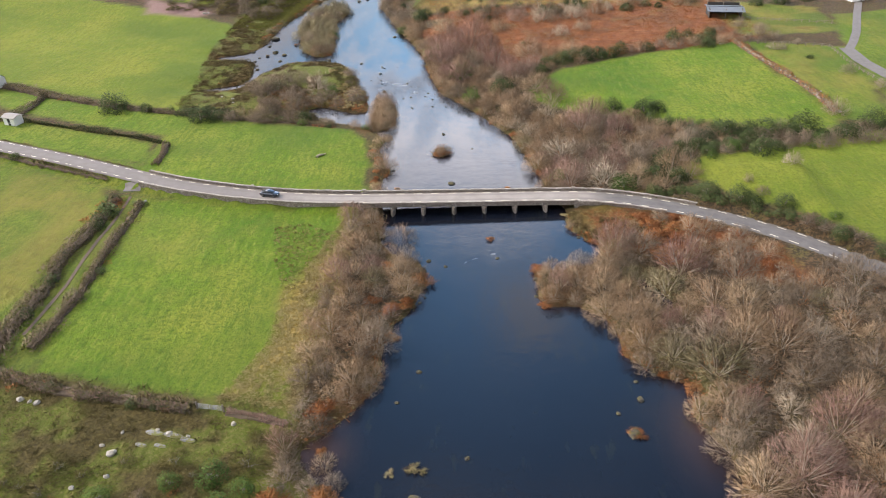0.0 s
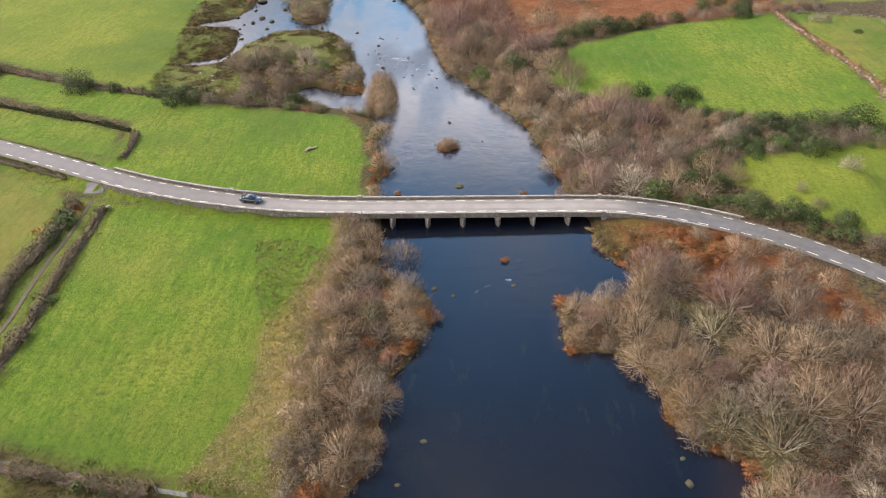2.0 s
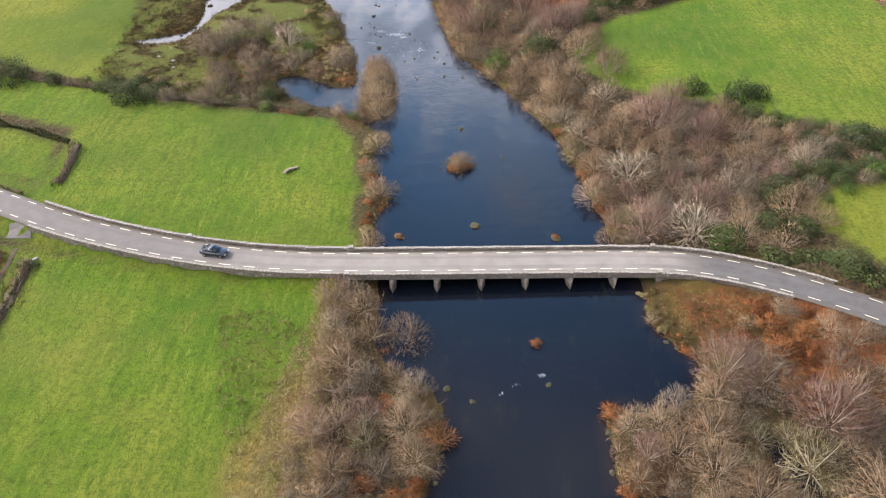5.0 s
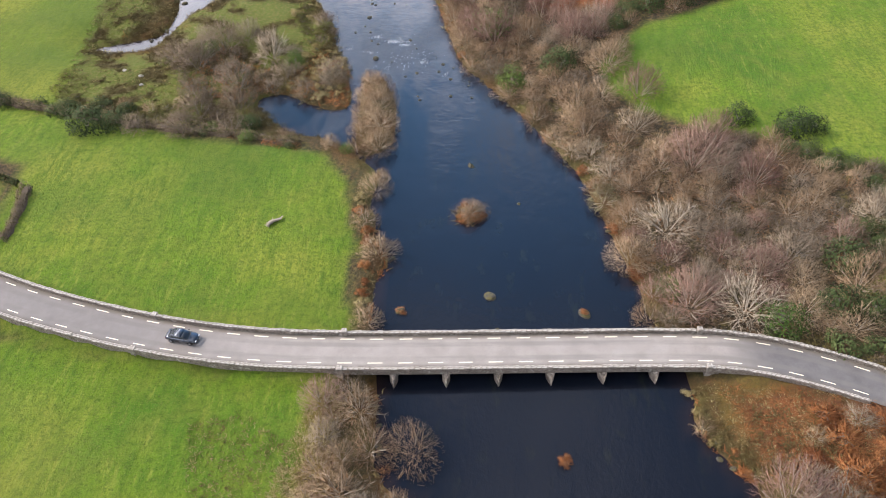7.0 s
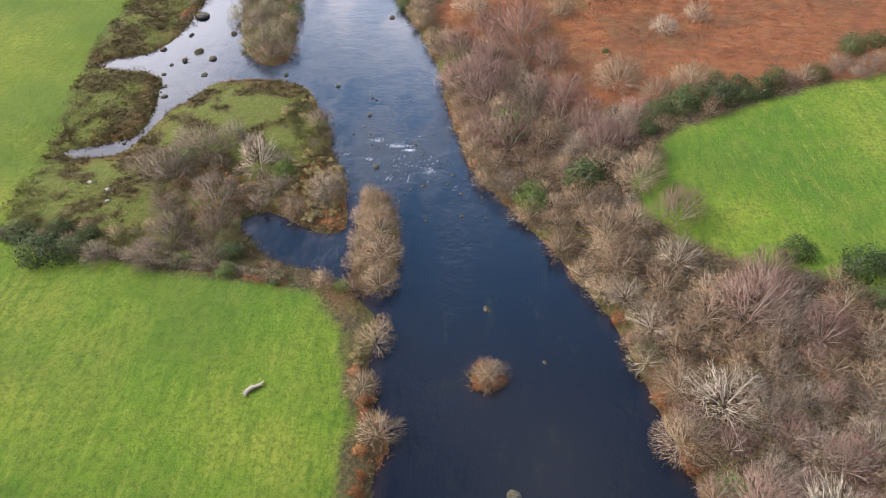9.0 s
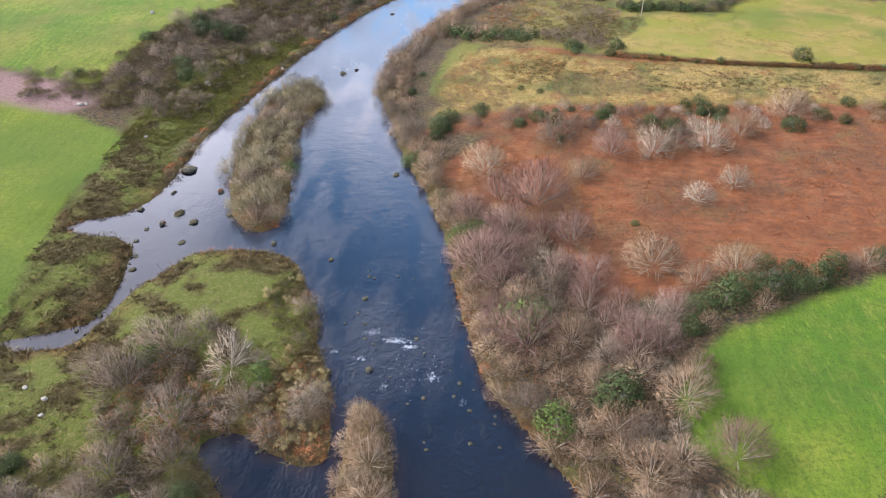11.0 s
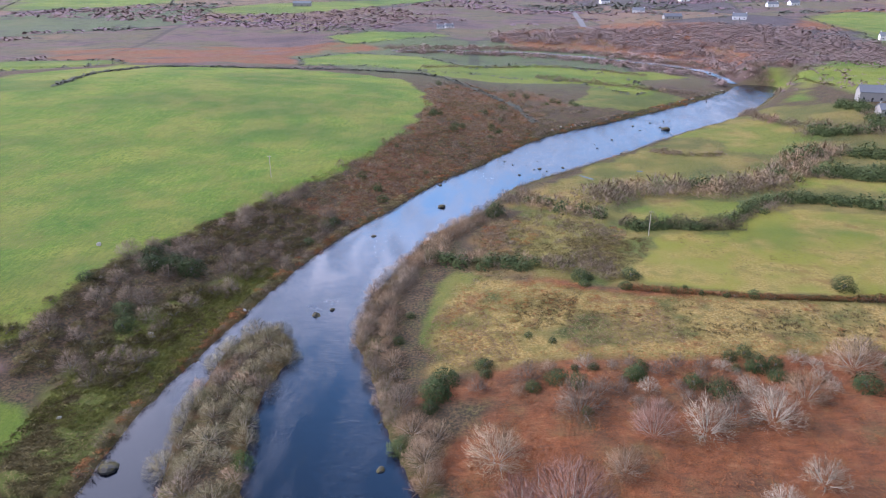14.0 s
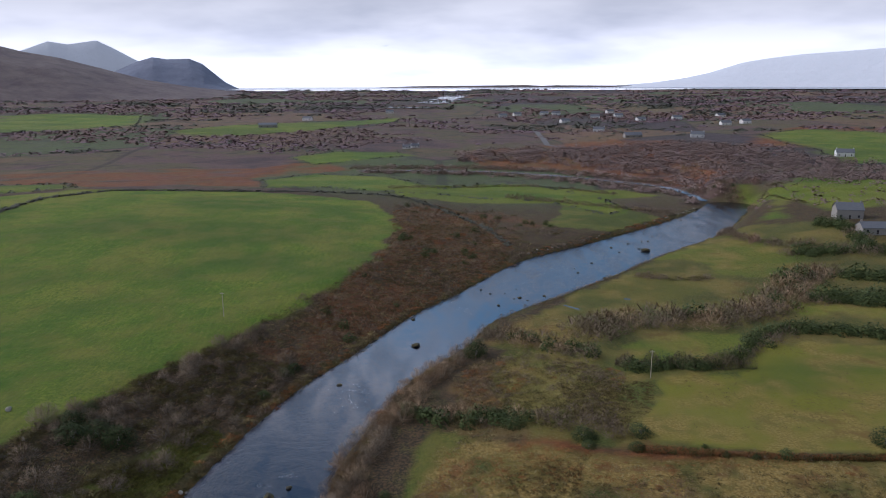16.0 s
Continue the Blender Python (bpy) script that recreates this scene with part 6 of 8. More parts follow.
    # rough slope above the west bank as far as the bend
    sow([(-56, 396), (-40, 418), (-22, 455), (-4, 480), (12, 508), (26, 536), (10, 560), (-24, 560), (-36, 505), (-54, 458), (-72, 418)], 5.0, (1.0, 2.6), [("gorse", 10), ("alder", 7), ("russet", 1), ("holly", 2)], 39, keep_off=0.6, edge=2.0, limit=260, gap=0.25, joined=True)
    sow([(-24, 562), (26, 542), (60, 575), (40, 620), (0, 640), (-34, 620)], 6.5, (1.2, 2.8), [("gorse", 6), ("alder", 5), ("holly", 1)], 40, keep_off=0.75, limit=110, joined=True)
    belt([(-60, 802), (-20, 804), (25, 815), (54, 804), (94, 780), (122, 752), (152, 716)], 9, 4.0, (1.8, 3.6), [("alder", 8), ("birch", 3)], 43)
    belt([(-80, 834), (-20, 838), (25, 849), (66, 838), (112, 812), (140, 782), (176, 744)], 10, 4.0, (1.6, 3.6), [("alder", 8), ("birch", 4)], 47)
    belt([(184, 640), (198, 664), (200, 690), (188, 716)], 9, 4.0, (1.6, 3.4), [("alder", 7), ("birch", 3), ("holly", 1)], 48)
    belt([(172, 708), (190, 712), (206, 704), (220, 694)], 12, 4.0, (2.4, 4.6), [("alder", 7), ("birch", 5)], 50)
    belt([(212, 618), (206, 650), (214, 680), (232, 690)], 4, 3.6, (0.9, 2.0), [("alder", 5), ("gorse", 5)], 49)
    belt([(-40, 700), (20, 742), (74, 742), (120, 700)], 6, 4.0, (1.0, 2.2), [("gorse", 5), ("alder", 5)], 44)
    belt([(150, 640), (120, 640), (90, 660), (40, 690)], 8, 4.5, (1.4, 3.0), [("alder", 7), ("gorse", 2), ("willow", 2)], 41)


plant_all()
shore_plants()
plant_far_side()
close_heaps({"willow": ("tan_tree_belt", "belts of tan leafless trees past the meadows", "trees"), "alder": ("grey_tree_belt", "belts of grey-brown leafless trees past the meadows", "trees"), "birch": ("birch_belt", "purple leafless birches along the bend", "trees"),
             "russet": ("bracken_scrub", "russet bracken clumps on the rough slope", "bracken"), "reed": ("reed_scrub", "pale dead reeds on the rough slope", "reeds"), "holly": ("evergreen_belt", "dark evergreen hedgerow trees round the meadows", "trees"),
             "gorse": ("gorse_scrub", "low dark gorse over rough ground", "gorse")})
HEDGE_BANK = mat_plain("hedge_bank_earth", (0.10, 0.075, 0.05), 0.95, var=0.5, scale=1.5)
hedge([(-137, 194), (-126, 190.5), (-110, 186), (-92, 181), (-83, 177)], 1.2, 1.1, [(GREEN, 95, "leaf"), (OLIVE, 40, "leaf")], "clipped dark green hedge beside a small field", 1)
hedge([(-81.5, 176.5), (-80, 169), (-80, 163.5)], 1.6, 1.2, [(GREYTWIG, 70, "twig"), (OLIVE, 45, "leaf")], "brown leafless hedge at a field's end", 2, HEDGE_BANK)
hedge([(-148, 219), (-140, 217), (-133, 212), (-132, 203), (-133, 196), (-138, 190)], 1.6, 1.5, [(GREEN, 60, "leaf"), (OLIVE, 50, "leaf"), (GREYTWIG, 40, "twig")], "garden hedge of dark evergreens beside a cottage", 19, HEDGE_BANK)
hedge([(-150, 177.4), (-124, 167.8), (-106, 161.2), (-88, 154.2)], 1.1, 0.5, [(GREYTWIG, 50, "twig"), (OLIVE, 40, "leaf")], "low brown roadside growth", 20, HEDGE_BANK)
hedge([(-150, 184.6), (-124, 175.4), (-106, 168.8), (-84, 160)], 0.9, 0.45, [(OLIVE, 50, "leaf"), (GREYTWIG, 20, "twig")], "low green roadside growth", 21, HEDGE_BANK)
hedge([(-156, 223), (-138, 214), (-122, 208), (-104, 202), (-90, 199), (-72, 195), (-60, 193), (-48, 192), (-38, 190)], 2.1, 1.3, [(GREYTWIG, 60, "twig"), (OLIVE, 60, "leaf"), (GREEN, 22, "leaf")], "overgrown brown and green hedge bank between pastures", 3, HEDGE_BANK)
hedge([(-82.5, 146), (-81.5, 135), (-82, 127), (-83, 119), (-80.5, 110), (-81, 104), (-81.5, 96), (-80, 87)], 2.6, 1.8, [(GREYTWIG, 80, "twig"), (OLIVE, 80, "leaf"), (GREEN, 20, "leaf")], "overgrown hedge of brown scrub and gorse", 4, HEDGE_BANK)
hedge([(-75.8, 144), (-75.2, 135), (-75.2, 128), (-74.8, 121), (-73.8, 112), (-73.8, 101), (-75.2, 92)], 2.0, 1.4, [(GREYTWIG, 55, "twig"), (OLIVE, 60, "leaf"), (GREEN, 20, "leaf")], "overgrown hedge of brown scrub and gorse", 5, HEDGE_BANK)
hedge([(-90, 92), (-76, 86), (-65, 82.5), (-55, 81), (-46, 79.5), (-42, 79)], 2.0, 1.5, [(GREYTWIG, 55, "twig"), (OLIVE, 80, "leaf"), (GREEN, 25, "leaf"), (PURPLE, 25, "twig")], "dark scrub and heather on an old stone bank", 6, HEDGE_BANK)
hedge([(-36.6, 78.5), (-32, 77.5), (-27, 76.5)], 1.6, 1.1, [(PURPLE, 70, "twig"), (GREYTWIG, 40, "twig")], "heather-covered stone bank beside a gate", 7, HEDGE_BANK)
hedge([(26, 346), (45, 342.5), (64, 340), (90, 339), (130, 338)], 1.7, 0.8, [(RUSSET, 60, "twig"), (OLIVE, 50, "leaf"), (GREEN, 15, "leaf")], "bracken and gorse along a field edge", 10)
hedge([(60, 340), (90, 339), (126, 341)], 2.0, 1.1, [(GREEN, 40, "leaf"), (OLIVE, 50, "leaf"), (RUSSET, 30, "twig")], "dark green gorse hedge along a field edge", 11)
hedge([(36, 396), (52, 394), (75, 393)], 3.5, 3.0, [(GREEN, 60, "leaf"), (GREYTWIG, 110, "twig"), (OLIVE, 60, "leaf")], "hedge of dark evergreens and bare shrubs", 14)
hedge([(94, 256), (95, 243), (98, 225), (101, 205), (101, 189)], 2.2, 1.2, [(RUSSET, 45, "twig"), (STRAW, 15, "twig"), (GREYTWIG, 25, "twig")], "tumbled stone field wall with dead bracken", 18, HEDGE_BANK, "field_wall")
tufts("underbrush", WOODS, 9000, 9, 1.0, GREYTWIG, "tangled dead underbrush below the leafless trees", "undergrowth", 48, 0.3, 0.2, 0.0, 0.1)
tufts("dead_bramble", WOODS, 2600, 9, 0.9, RUSSET, "russet dead bramble below the leafless trees", "undergrowth", 49, 0.3, 0.5, 0.0, 0.07)
tufts("bracken", BRACKEN_ZONES[:4], 9000, 11, 0.75, RUSSET, "dead russet bracken covering a slope", "bracken", 21, slim=0.11)
tufts("rough_grass", STRAW_ZONES, 4600, 9, 0.65, STRAW, "pale straw-coloured rough grass tussocks", "grass", 22, slim=0.13)
tufts("dark_grass", STRAW_ZONES[:2], 1100, 9, 0.6, OLIVE, "dark green rush tussocks among pale rough grass", "rushes", 32, 0.3, 0.45, 0.0, 0.16)
tufts("bracken_patch", [[(-20, 326), (-14, 350), (-4, 344), (2, 332), (-2, 320), (-14, 316)], [(18, 340), (34, 337), (32, 328), (20, 326)], [(-6, 313), (30, 318), (70, 319), (95, 320), (94, 314), (40, 311)],
                         [(-1, 343), (4, 353), (14, 355), (16, 348), (8, 342)], [(14, 344), (26, 344.5), (60, 341), (60, 337), (36, 338)], [(-18, 299), (-8, 309), (4, 308), (30, 313), (50, 314), (46, 304), (12, 300)]], 1900, 9, 0.6, RUSSET, "russet dead bracken patches in pale rough grass", "bracken", 46, 0.3, 0.4, 0.0, 0.12)
tufts("meadow_mound", [[(-3, 336), (6, 343), (14, 341), (11, 328), (2, 323), (-4, 328)], [(18, 387), (43, 383), (37, 365), (24, 355), (16, 365)]], 1300, 9, 0.75, SEDGE, "dark brown rough growth on meadow mounds", "rushes", 61, 0.3, 0.2, 0.0, 0.13)
tufts("meadow_straw", [[(-25, 317), (-20, 338), (-13, 340), (-3, 325), (-3, 312), (-14, 310)], [(10, 330), (34, 334), (34, 318), (8, 315)]], 1500, 9, 0.8, TAN, "tan dead grass clumps in rough meadow", "grass", 62, 0.3, 0.25, 0.0, 0.1)
tufts("rush_clumps", [[(30, 330), (52, 328), (54, 321), (34, 319)], [(6, 342), (20, 345), (26, 334), (14, 326), (4, 330)], [(30, 336), (98, 333), (94, 320), (36, 322)]], 420, 12, 0.8, SEDGE, "dark brown rush clumps in pale rough grass", "rushes", 47, 0.3, 0.5, 0.0, 0.16)
tufts("straw_edge", STRAW_ZONES[2:3], 3600, 9, 0.6, STRAW, "pale straw-coloured grass along the pasture edge", "grass", 33, 0.3, 0.25, 0.0, 0.14)
tufts("dark_tussocks", TUSSOCK_ZONES, 330, 11, 0.55, SEDGE, "dark rush tussocks scattered in pasture", "rushes", 24, 0.3, 0.05, slim=0.16)
tufts("pale_tussocks", TUSSOCK_ZONES, 420, 11, 0.6, STRAW, "pale dead grass among rush tussocks in pasture", "grass", 34, 0.3, 0.05, slim=0.12)
tufts("slope_bramble", [SLOPE_ZONES[0], [(-130, 318), (-110, 304), (-84, 298), (-78, 330), (-70, 352), (-92, 378), (-106, 352), (-114, 326)]], 3600, 9, 0.8, OLIVE, "dark green bramble and low gorse over the river slope", "scrub", 53, 0.5, 0.35, 0.0, 0.13)
tufts("slope_twigs", SLOPE_ZONES, 4200, 10, 1.1, GREYTWIG, "grey-brown dead twigs and brambles over the river slope", "scrub", 57, 0.5, 0.45, 0.0, 0.08)
tufts("slope_grass", SLOPE_ZONES + BRACKEN_ZONES[3:4], 4600, 9, 0.8, STRAW, "pale dead grass over the river slope", "grass", 58, 0.5, 0.44, 0.0, 0.1)
tufts("slope_reeds", BRACKEN_ZONES[3:4] + [[(-92, 378), (-72, 352), (-58, 392), (-72, 404)]], 5200, 9, 1.0, TAN, "tan dead grass and bramble over the river slope", "grass", 60, 0.5, 0.3, 0.0, 0.1)
tufts("slope_moss", FLAT_ZONES, 5200, 9, 0.75, MOSS, "yellow-green mossy grass on the flat beside the river", "grass", 59, 0.4, 0.18, 0.0, 0.16)
tufts("slope_scrub", SLOPE_ZONES, 6000, 9, 0.9, SEDGE, "brown dead scrub and bramble over the river slope", "scrub", 28, 0.5, 0.3, 0.0, 0.08)
tufts("low_gorse", RUSH_ZONES[1:2], 420, 12, 0.8, OLIVE, "low gorse and heather over rough grass", "gorse", 29, 0.2, 0.52, 0.0, 0.15)
tufts("bank_tussocks", [[(22, 141), (40, 140), (46, 132), (38, 125), (28, 127), (24, 132)]], 700, 12, 0.5, STRAW, "pale and olive dead grass by the bridge", "grass", 54, 0.2, 0.3, 0.0, 0.06)
tufts("bank_rushes", [[(22, 141), (40, 140), (46, 132), (38, 125), (28, 127), (24, 132)]], 700, 12, 0.6, OLIVE, "olive rush tussocks by the bridge", "rushes", 55, 0.2, 0.3, 0.0, 0.09)
tufts("meadow_rushes", [[(2, 416), (32, 462), (100, 535), (150, 555), (156, 500), (110, 478), (60, 448), (36, 420)], [(34, 356), (50, 384), (90, 408), (150, 390), (140, 348)]], 1500, 8, 0.6, SEDGE, "dark rush tussocks over wet meadows", "rushes", 56, 0.4, 0.5, 0.0, 0.14)
tufts("marsh_grass", RUSH_ZONES[:1], 2400, 8, 0.6, STRAW, "pale dead grass tussocks on the marsh", "grass", 50, 0.2, 0.42, 0.0, 0.13)
tufts("marsh_rushes", RUSH_ZONES[:2], 2600, 9, 0.7, OLIVE, "dark green rush tussocks on the marsh", "rushes", 51, 0.2, 0.4, 0.0, 0.14)
tufts("marsh_bracken", [[(-44, 208), (-36, 203), (-31, 202), (-29, 208), (-32, 214), (-38, 222), (-42, 214)], [(-64, 206), (-52, 202), (-44, 206), (-50, 216), (-60, 222)]], 700, 9, 0.8, RUSSET, "russet dead growth on the marsh island", "bracken", 52, 0.2, 0.35, 0.0, 0.12)
tufts("rush_tussocks", RUSH_ZONES[:1] + RUSH_ZONES[2:], 5000, 12, 0.75, SEDGE, "dark brown rush tussocks on marshy ground", "rushes", 23, 0.2, 0.5, 4.0, 0.15)


def bank_fringe(name, lo, hi, count, mat, label, category, seed, size):
    """Dead growth hanging over the water along every bank."""
    rs = np.random.RandomState(seed)
    spots = []
    for loop in [RIVER] + ISLE:
        q = np.vstack([loop, loop[:1]])
        S = np.concatenate([[0], np.cumsum(np.hypot(*np.diff(q, axis=0).T))])
        s = rs.uniform(0, S[-1], int(count * S[-1] / 2200))
        spots.append(np.stack([np.interp(s, S, q[:, 0]), np.interp(s, S, q[:, 1])], 1) + rs.normal(size=(len(s), 2)) * 0.8)
    at = np.concatenate(spots)
    z, wd = laid(at[:, 0], at[:, 1])
    ok = (wd > -2.6) & (wd < 0.35) & (at[:, 1] > 40) & (at[:, 1] < 640) & (vnoise(at[:, 0], at[:, 1], 14) > lo) & (vnoise(at[:, 0], at[:, 1], 14) < hi)
    ok &= (np.abs(at[:, 1] - 144.8) > 4.5) | (np.abs(at[:, 0]) > 27)
    if mat is RUSSET:
        ok &= (at[:, 1] < 262) | (rs.rand(len(at)) < 0.12)
    at = np.column_stack([at, np.maximum(z, -0.05)])[ok]
    per = 9
    c = np.repeat(at, per, 0)
    n = len(c)
    s = size * np.repeat(rs.uniform(0.5, 1.5, len(at)), per)[:, None]
    u = rs.normal(size=(n, 3))
    u[:, 2] = np.abs(u[:, 2])
    base = c + rs.normal(size=(n, 3)) * s * [0.35, 0.35, 0.05]
    v, f = blades(base, base + u * s * 0.55, 0.14 * s.ravel(), rs)
    tagged(new(name, mesh_of(name, v, f.tolist(), mat)), label, category, kind="stuff")


bank_fringe("bank_sedge", 0.44, 1.0, 5200, SEDGE, "dark dead sedge along the water's edge", "sedge", 25, 0.8)
bank_fringe("bank_bracken", 0.0, 0.47, 4200, RUSSET, "russet dead growth along the water's edge", "bracken", 26, 0.75)
bank_fringe("bank_straw", 0.36, 0.56, 3600, STRAW, "pale straw grass along the water's edge", "grass", 27, 0.6)

# ---- rocks, islets, white water ----
def rock_mesh(seed, mat, flat=0.7):
    rs = np.random.RandomState(seed)
    bm = bmesh.new()
    bmesh.ops.create_icosphere(bm, subdivisions=2, radius=1)
    off = Vector(rs.uniform(-50, 50, 3))
    cut = [Vector(rs.normal(size=3)).normalized() for _ in range(7)]
    for v in bm.verts:
        p = v.co.copy()
        for c in cut:
            d = p.dot(c) - 0.72
            if d > 0:
                p -= c * d * 0.85
        p *= 1 + 0.28 * noise.noise(p * 1.3 + off) + 0.10 * noise.noise(p * 4 + off)
        v.co = Vector((p.x, p.y * 0.85, p.z * flat))
    me = bpy.data.meshes.new("boulder")
    bm.to_mesh(me)
    bm.free()
    me.materials.append(mat)
    return me


DARK_ROCKS = [rock_mesh(i, ROCK, 0.55) for i in range(5)]
SLAB_ROCKS = [rock_mesh(40 + i, mat_rock("grey_bedrock", (0.16, 0.16, 0.165), (0.26, 0.26, 0.265), (0.15, 0.15, 0.05)), 0.5) for i in range(3)]
PALE_ROCKS = [rock_mesh(20 + i, PALE_ROCK, 0.7) for i in range(4)]


def rock(x, y, r, pool, label, group, z=0.0):
    rg = random.Random(int(x * 77 + y * 13))
    ob = new("boulder", rg.choice(pool))
    ob.matrix_world = Matrix.LocRotScale((x, y, z), Euler((0, 0, rg.uniform(0, 6.28))), (r, r * rg.uniform(0.75, 1.1), r * rg.uniform(0.7, 1.1)))
    return tagged(ob, label, "rock", group)


RIVER_ROCKS = [(-7, 185.6, 0.75), (-4, 156, 1.0), (9.4, 153, 1.1), (-17, 153, 0.8), (-30, 237, 0.7), (-27, 220, 0.9), (-8, 89, 0.55), (-11, 82, 0.45), (27, 83, 0.7), (27, 87, 0.5), (23, 80, 0.5),
               (24.6, 76, 1.3), (0, 71, 0.45), (-7, 64, 1.0), (-8, 122, 0.6), (-4.5, 120, 0.5), (6, 123, 0.5), (-29, 280, 1.0), (-76, 279.5, 1.9), (-76, 270, 1.0), (-66, 271, 1.1)]
RIVER_ROCKS_UP = [(-72, 262, 1.4), (-68, 259, 1.2), (-76.5, 256, 0.6), (-74, 258, 1.0), (-68, 252, 0.9), (-80.5, 263, 1.0), (-74, 243, 0.8), (-50, 252.5, 0.9), (-38, 248, 0.7), (-50.5, 337, 1.2), (-47, 340, 0.9),
                  (-42, 391, 0.9), (-21, 420, 1.5), (-22, 446, 0.9), (92, 545, 2.4), (77, 553, 0.9), (88, 561, 0.8), (19, 470, 1.0), (59, 496, 1.0), (-77, 252, 0.7), (-75, 247, 0.6), (-62, 266, 0.8), (-61.5, 262, 0.7), (1, 176, 0.35), (-3, 150, 0.4)]
for x, y, r in RIVER_ROCKS + RIVER_ROCKS_UP:
    rock(x, y, r, DARK_ROCKS, "dark wet mossy boulder standing in the river", "boulders in the river", 0.0)
rg = random.Random(12)
for _ in range(20):
    y = rg.uniform(455, 640)
    mid = float(np.interp(y, [450, 470, 506, 532, 557, 592, 634], [-8, 12, 40, 62, 88, 126, 162]))
    x = mid + rg.uniform(-16, 16)
    if laid(x, y)[1][0] > 1.5:
        rock(x, y, rg.uniform(0.35, 0.9), DARK_ROCKS, "dark wet mossy boulder standing in the river", "boulders in the river", 0.0)
for _ in range(26):
    y = rg.uniform(205, 245)
    x = float(np.interp(y, [205, 245], [-12, -30])) + rg.uniform(-10, 9)
    if laid(x, y)[1][0] > 1.0:
        rock(x, y, rg.uniform(0.2, 0.45), DARK_ROCKS, "dark wet mossy boulder standing in the river", "boulders in the river", 0.0)
# stony edge of the west bank towards the bend
for _ in range(90):
    t = rg.uniform(0, 1)
    i = rg.randrange(len(RIVER))
    x, y = RIVER[i]
    x, y = x + rg.uniform(-1, 1), y + rg.uniform(-1, 1)
    if 60 < y < 640:
        rock(x, y, rg.uniform(0.25, 0.6), DARK_ROCKS, "dark stone at the river's edge", "stones along the banks", 0.05)
for x, y, r in [(-51, 70, 0.75), (-53, 71.5, 0.5), (-70, 80.5, 0.7), (-67, 79.8, 0.65), (-68.3, 80.1, 0.45), (-54, 64, 0.5), (-50, 66, 0.5), (-51, 74, 0.4), (-44, 74, 0.5), (-46, 74.6, 0.4), (-35, 76, 0.5), (-41, 73.5, 0.4),
                (-114, 361, 1.1), (-85, 322, 0.8), (-84, 321, 0.6), (-111, 303, 0.9), (-109.5, 303.6, 0.6), (-68.5, 338.5, 0.8), (-67.6, 339, 0.5), (-73, 210, 0.6), (-90, 291, 0.6), (-72, 207, 0.5), (-77, 212, 0.5), (88, 253, 0.6)]:
    rock(x, y, r, PALE_ROCKS, "pale grey-white boulder lying on rough grass", "pale boulders", float(ground_z(x, y)[0]) + 0.1 * r)
wall_line = np.array([(94, 256), (95, 243), (98, 225), (101, 205), (101, 189)], float)
field_wall = bpy.data.objects["field_wall"]
rw = np.random.RandomState(77)
for t in rw.uniform(0, 4, 110):
    x, y = (np.interp(t, np.arange(5), wall_line[:, k]) + rw.normal() * 0.55 for k in range(2))
    ob = new("stone", PALE_ROCKS[rw.randint(4)] if rw.rand() < 0.6 else SLAB_ROCKS[rw.randint(3)])
    ob.parent, ob.matrix_parent_inverse = field_wall, field_wall.matrix_world.inverted()
    ob.matrix_world = Matrix.LocRotScale((x, y, float(ground_z(x, y)[0]) + 0.45), Euler((0, 0, rw.uniform(0, 6))), [rw.uniform(0.25, 0.55)] * 3)
# bedrock showing through the rough grass by the gate
for x, y, sx, sy in [(-46.5, 74.2, 1.7, 0.8), (-43.6, 73.8, 1.8, 0.75), (-41, 72.9, 1.6, 0.6), (-47.5, 71.8, 1.2, 0.5), (-44.6, 71.7, 1.3, 0.45)]:
    ob = new("rock_outcrop", SLAB_ROCKS[int(abs(x)) % 3])
    ob.matrix_world = Matrix.LocRotScale((x, y, float(ground_z(x, y)[0])), Euler((0, 0, -0.25)), (sx, sy, 0.35))
    tagged(ob, "flat grey bedrock showing through rough grass", "rock", "bedrock by the gate")
# tumbled stones that face the bank at the bend
rs = np.random.RandomState(31)
for k in range(120):
    t = rs.uniform(0, 1)
    x, y = np.interp(t, [0, 0.2, 0.45, 0.72, 1], [28, 58, 97, 140, 166]) + rs.normal() * 0.6, np.interp(t, [0, 0.2, 0.45, 0.72, 1], [534, 559, 594, 636, 664]) + rs.normal() * 0.6
    rock(x, y, rs.uniform(0.4, 0.95), PALE_ROCKS if rs.rand() < 0.3 else DARK_ROCKS, "tumbled grey stone facing the river bank", "stones facing the bank", float(ground_z(x, y)[0]) + 0.15)
# grassy islets in the pool
for x, y, r in [(-7.4, 69, 1.5), (-10.8, 68, 0.7), (25, 76, 0.9), (0.2, 71, 0.3)]:
    plant("reed", x, y, r, z=0.1, squash=0.45)
for x, y, r in [(-76, 279.5, 1.3), (-72, 262, 0.9), (-21, 420, 1.3), (92, 545, 1.8), (9.4, 153, 0.6), (-74, 258, 0.6), (-66, 271, 0.7)]:
    plant("russet" if r < 0.8 else "gorse", x, y, r, z=0.35, squash=0.5)


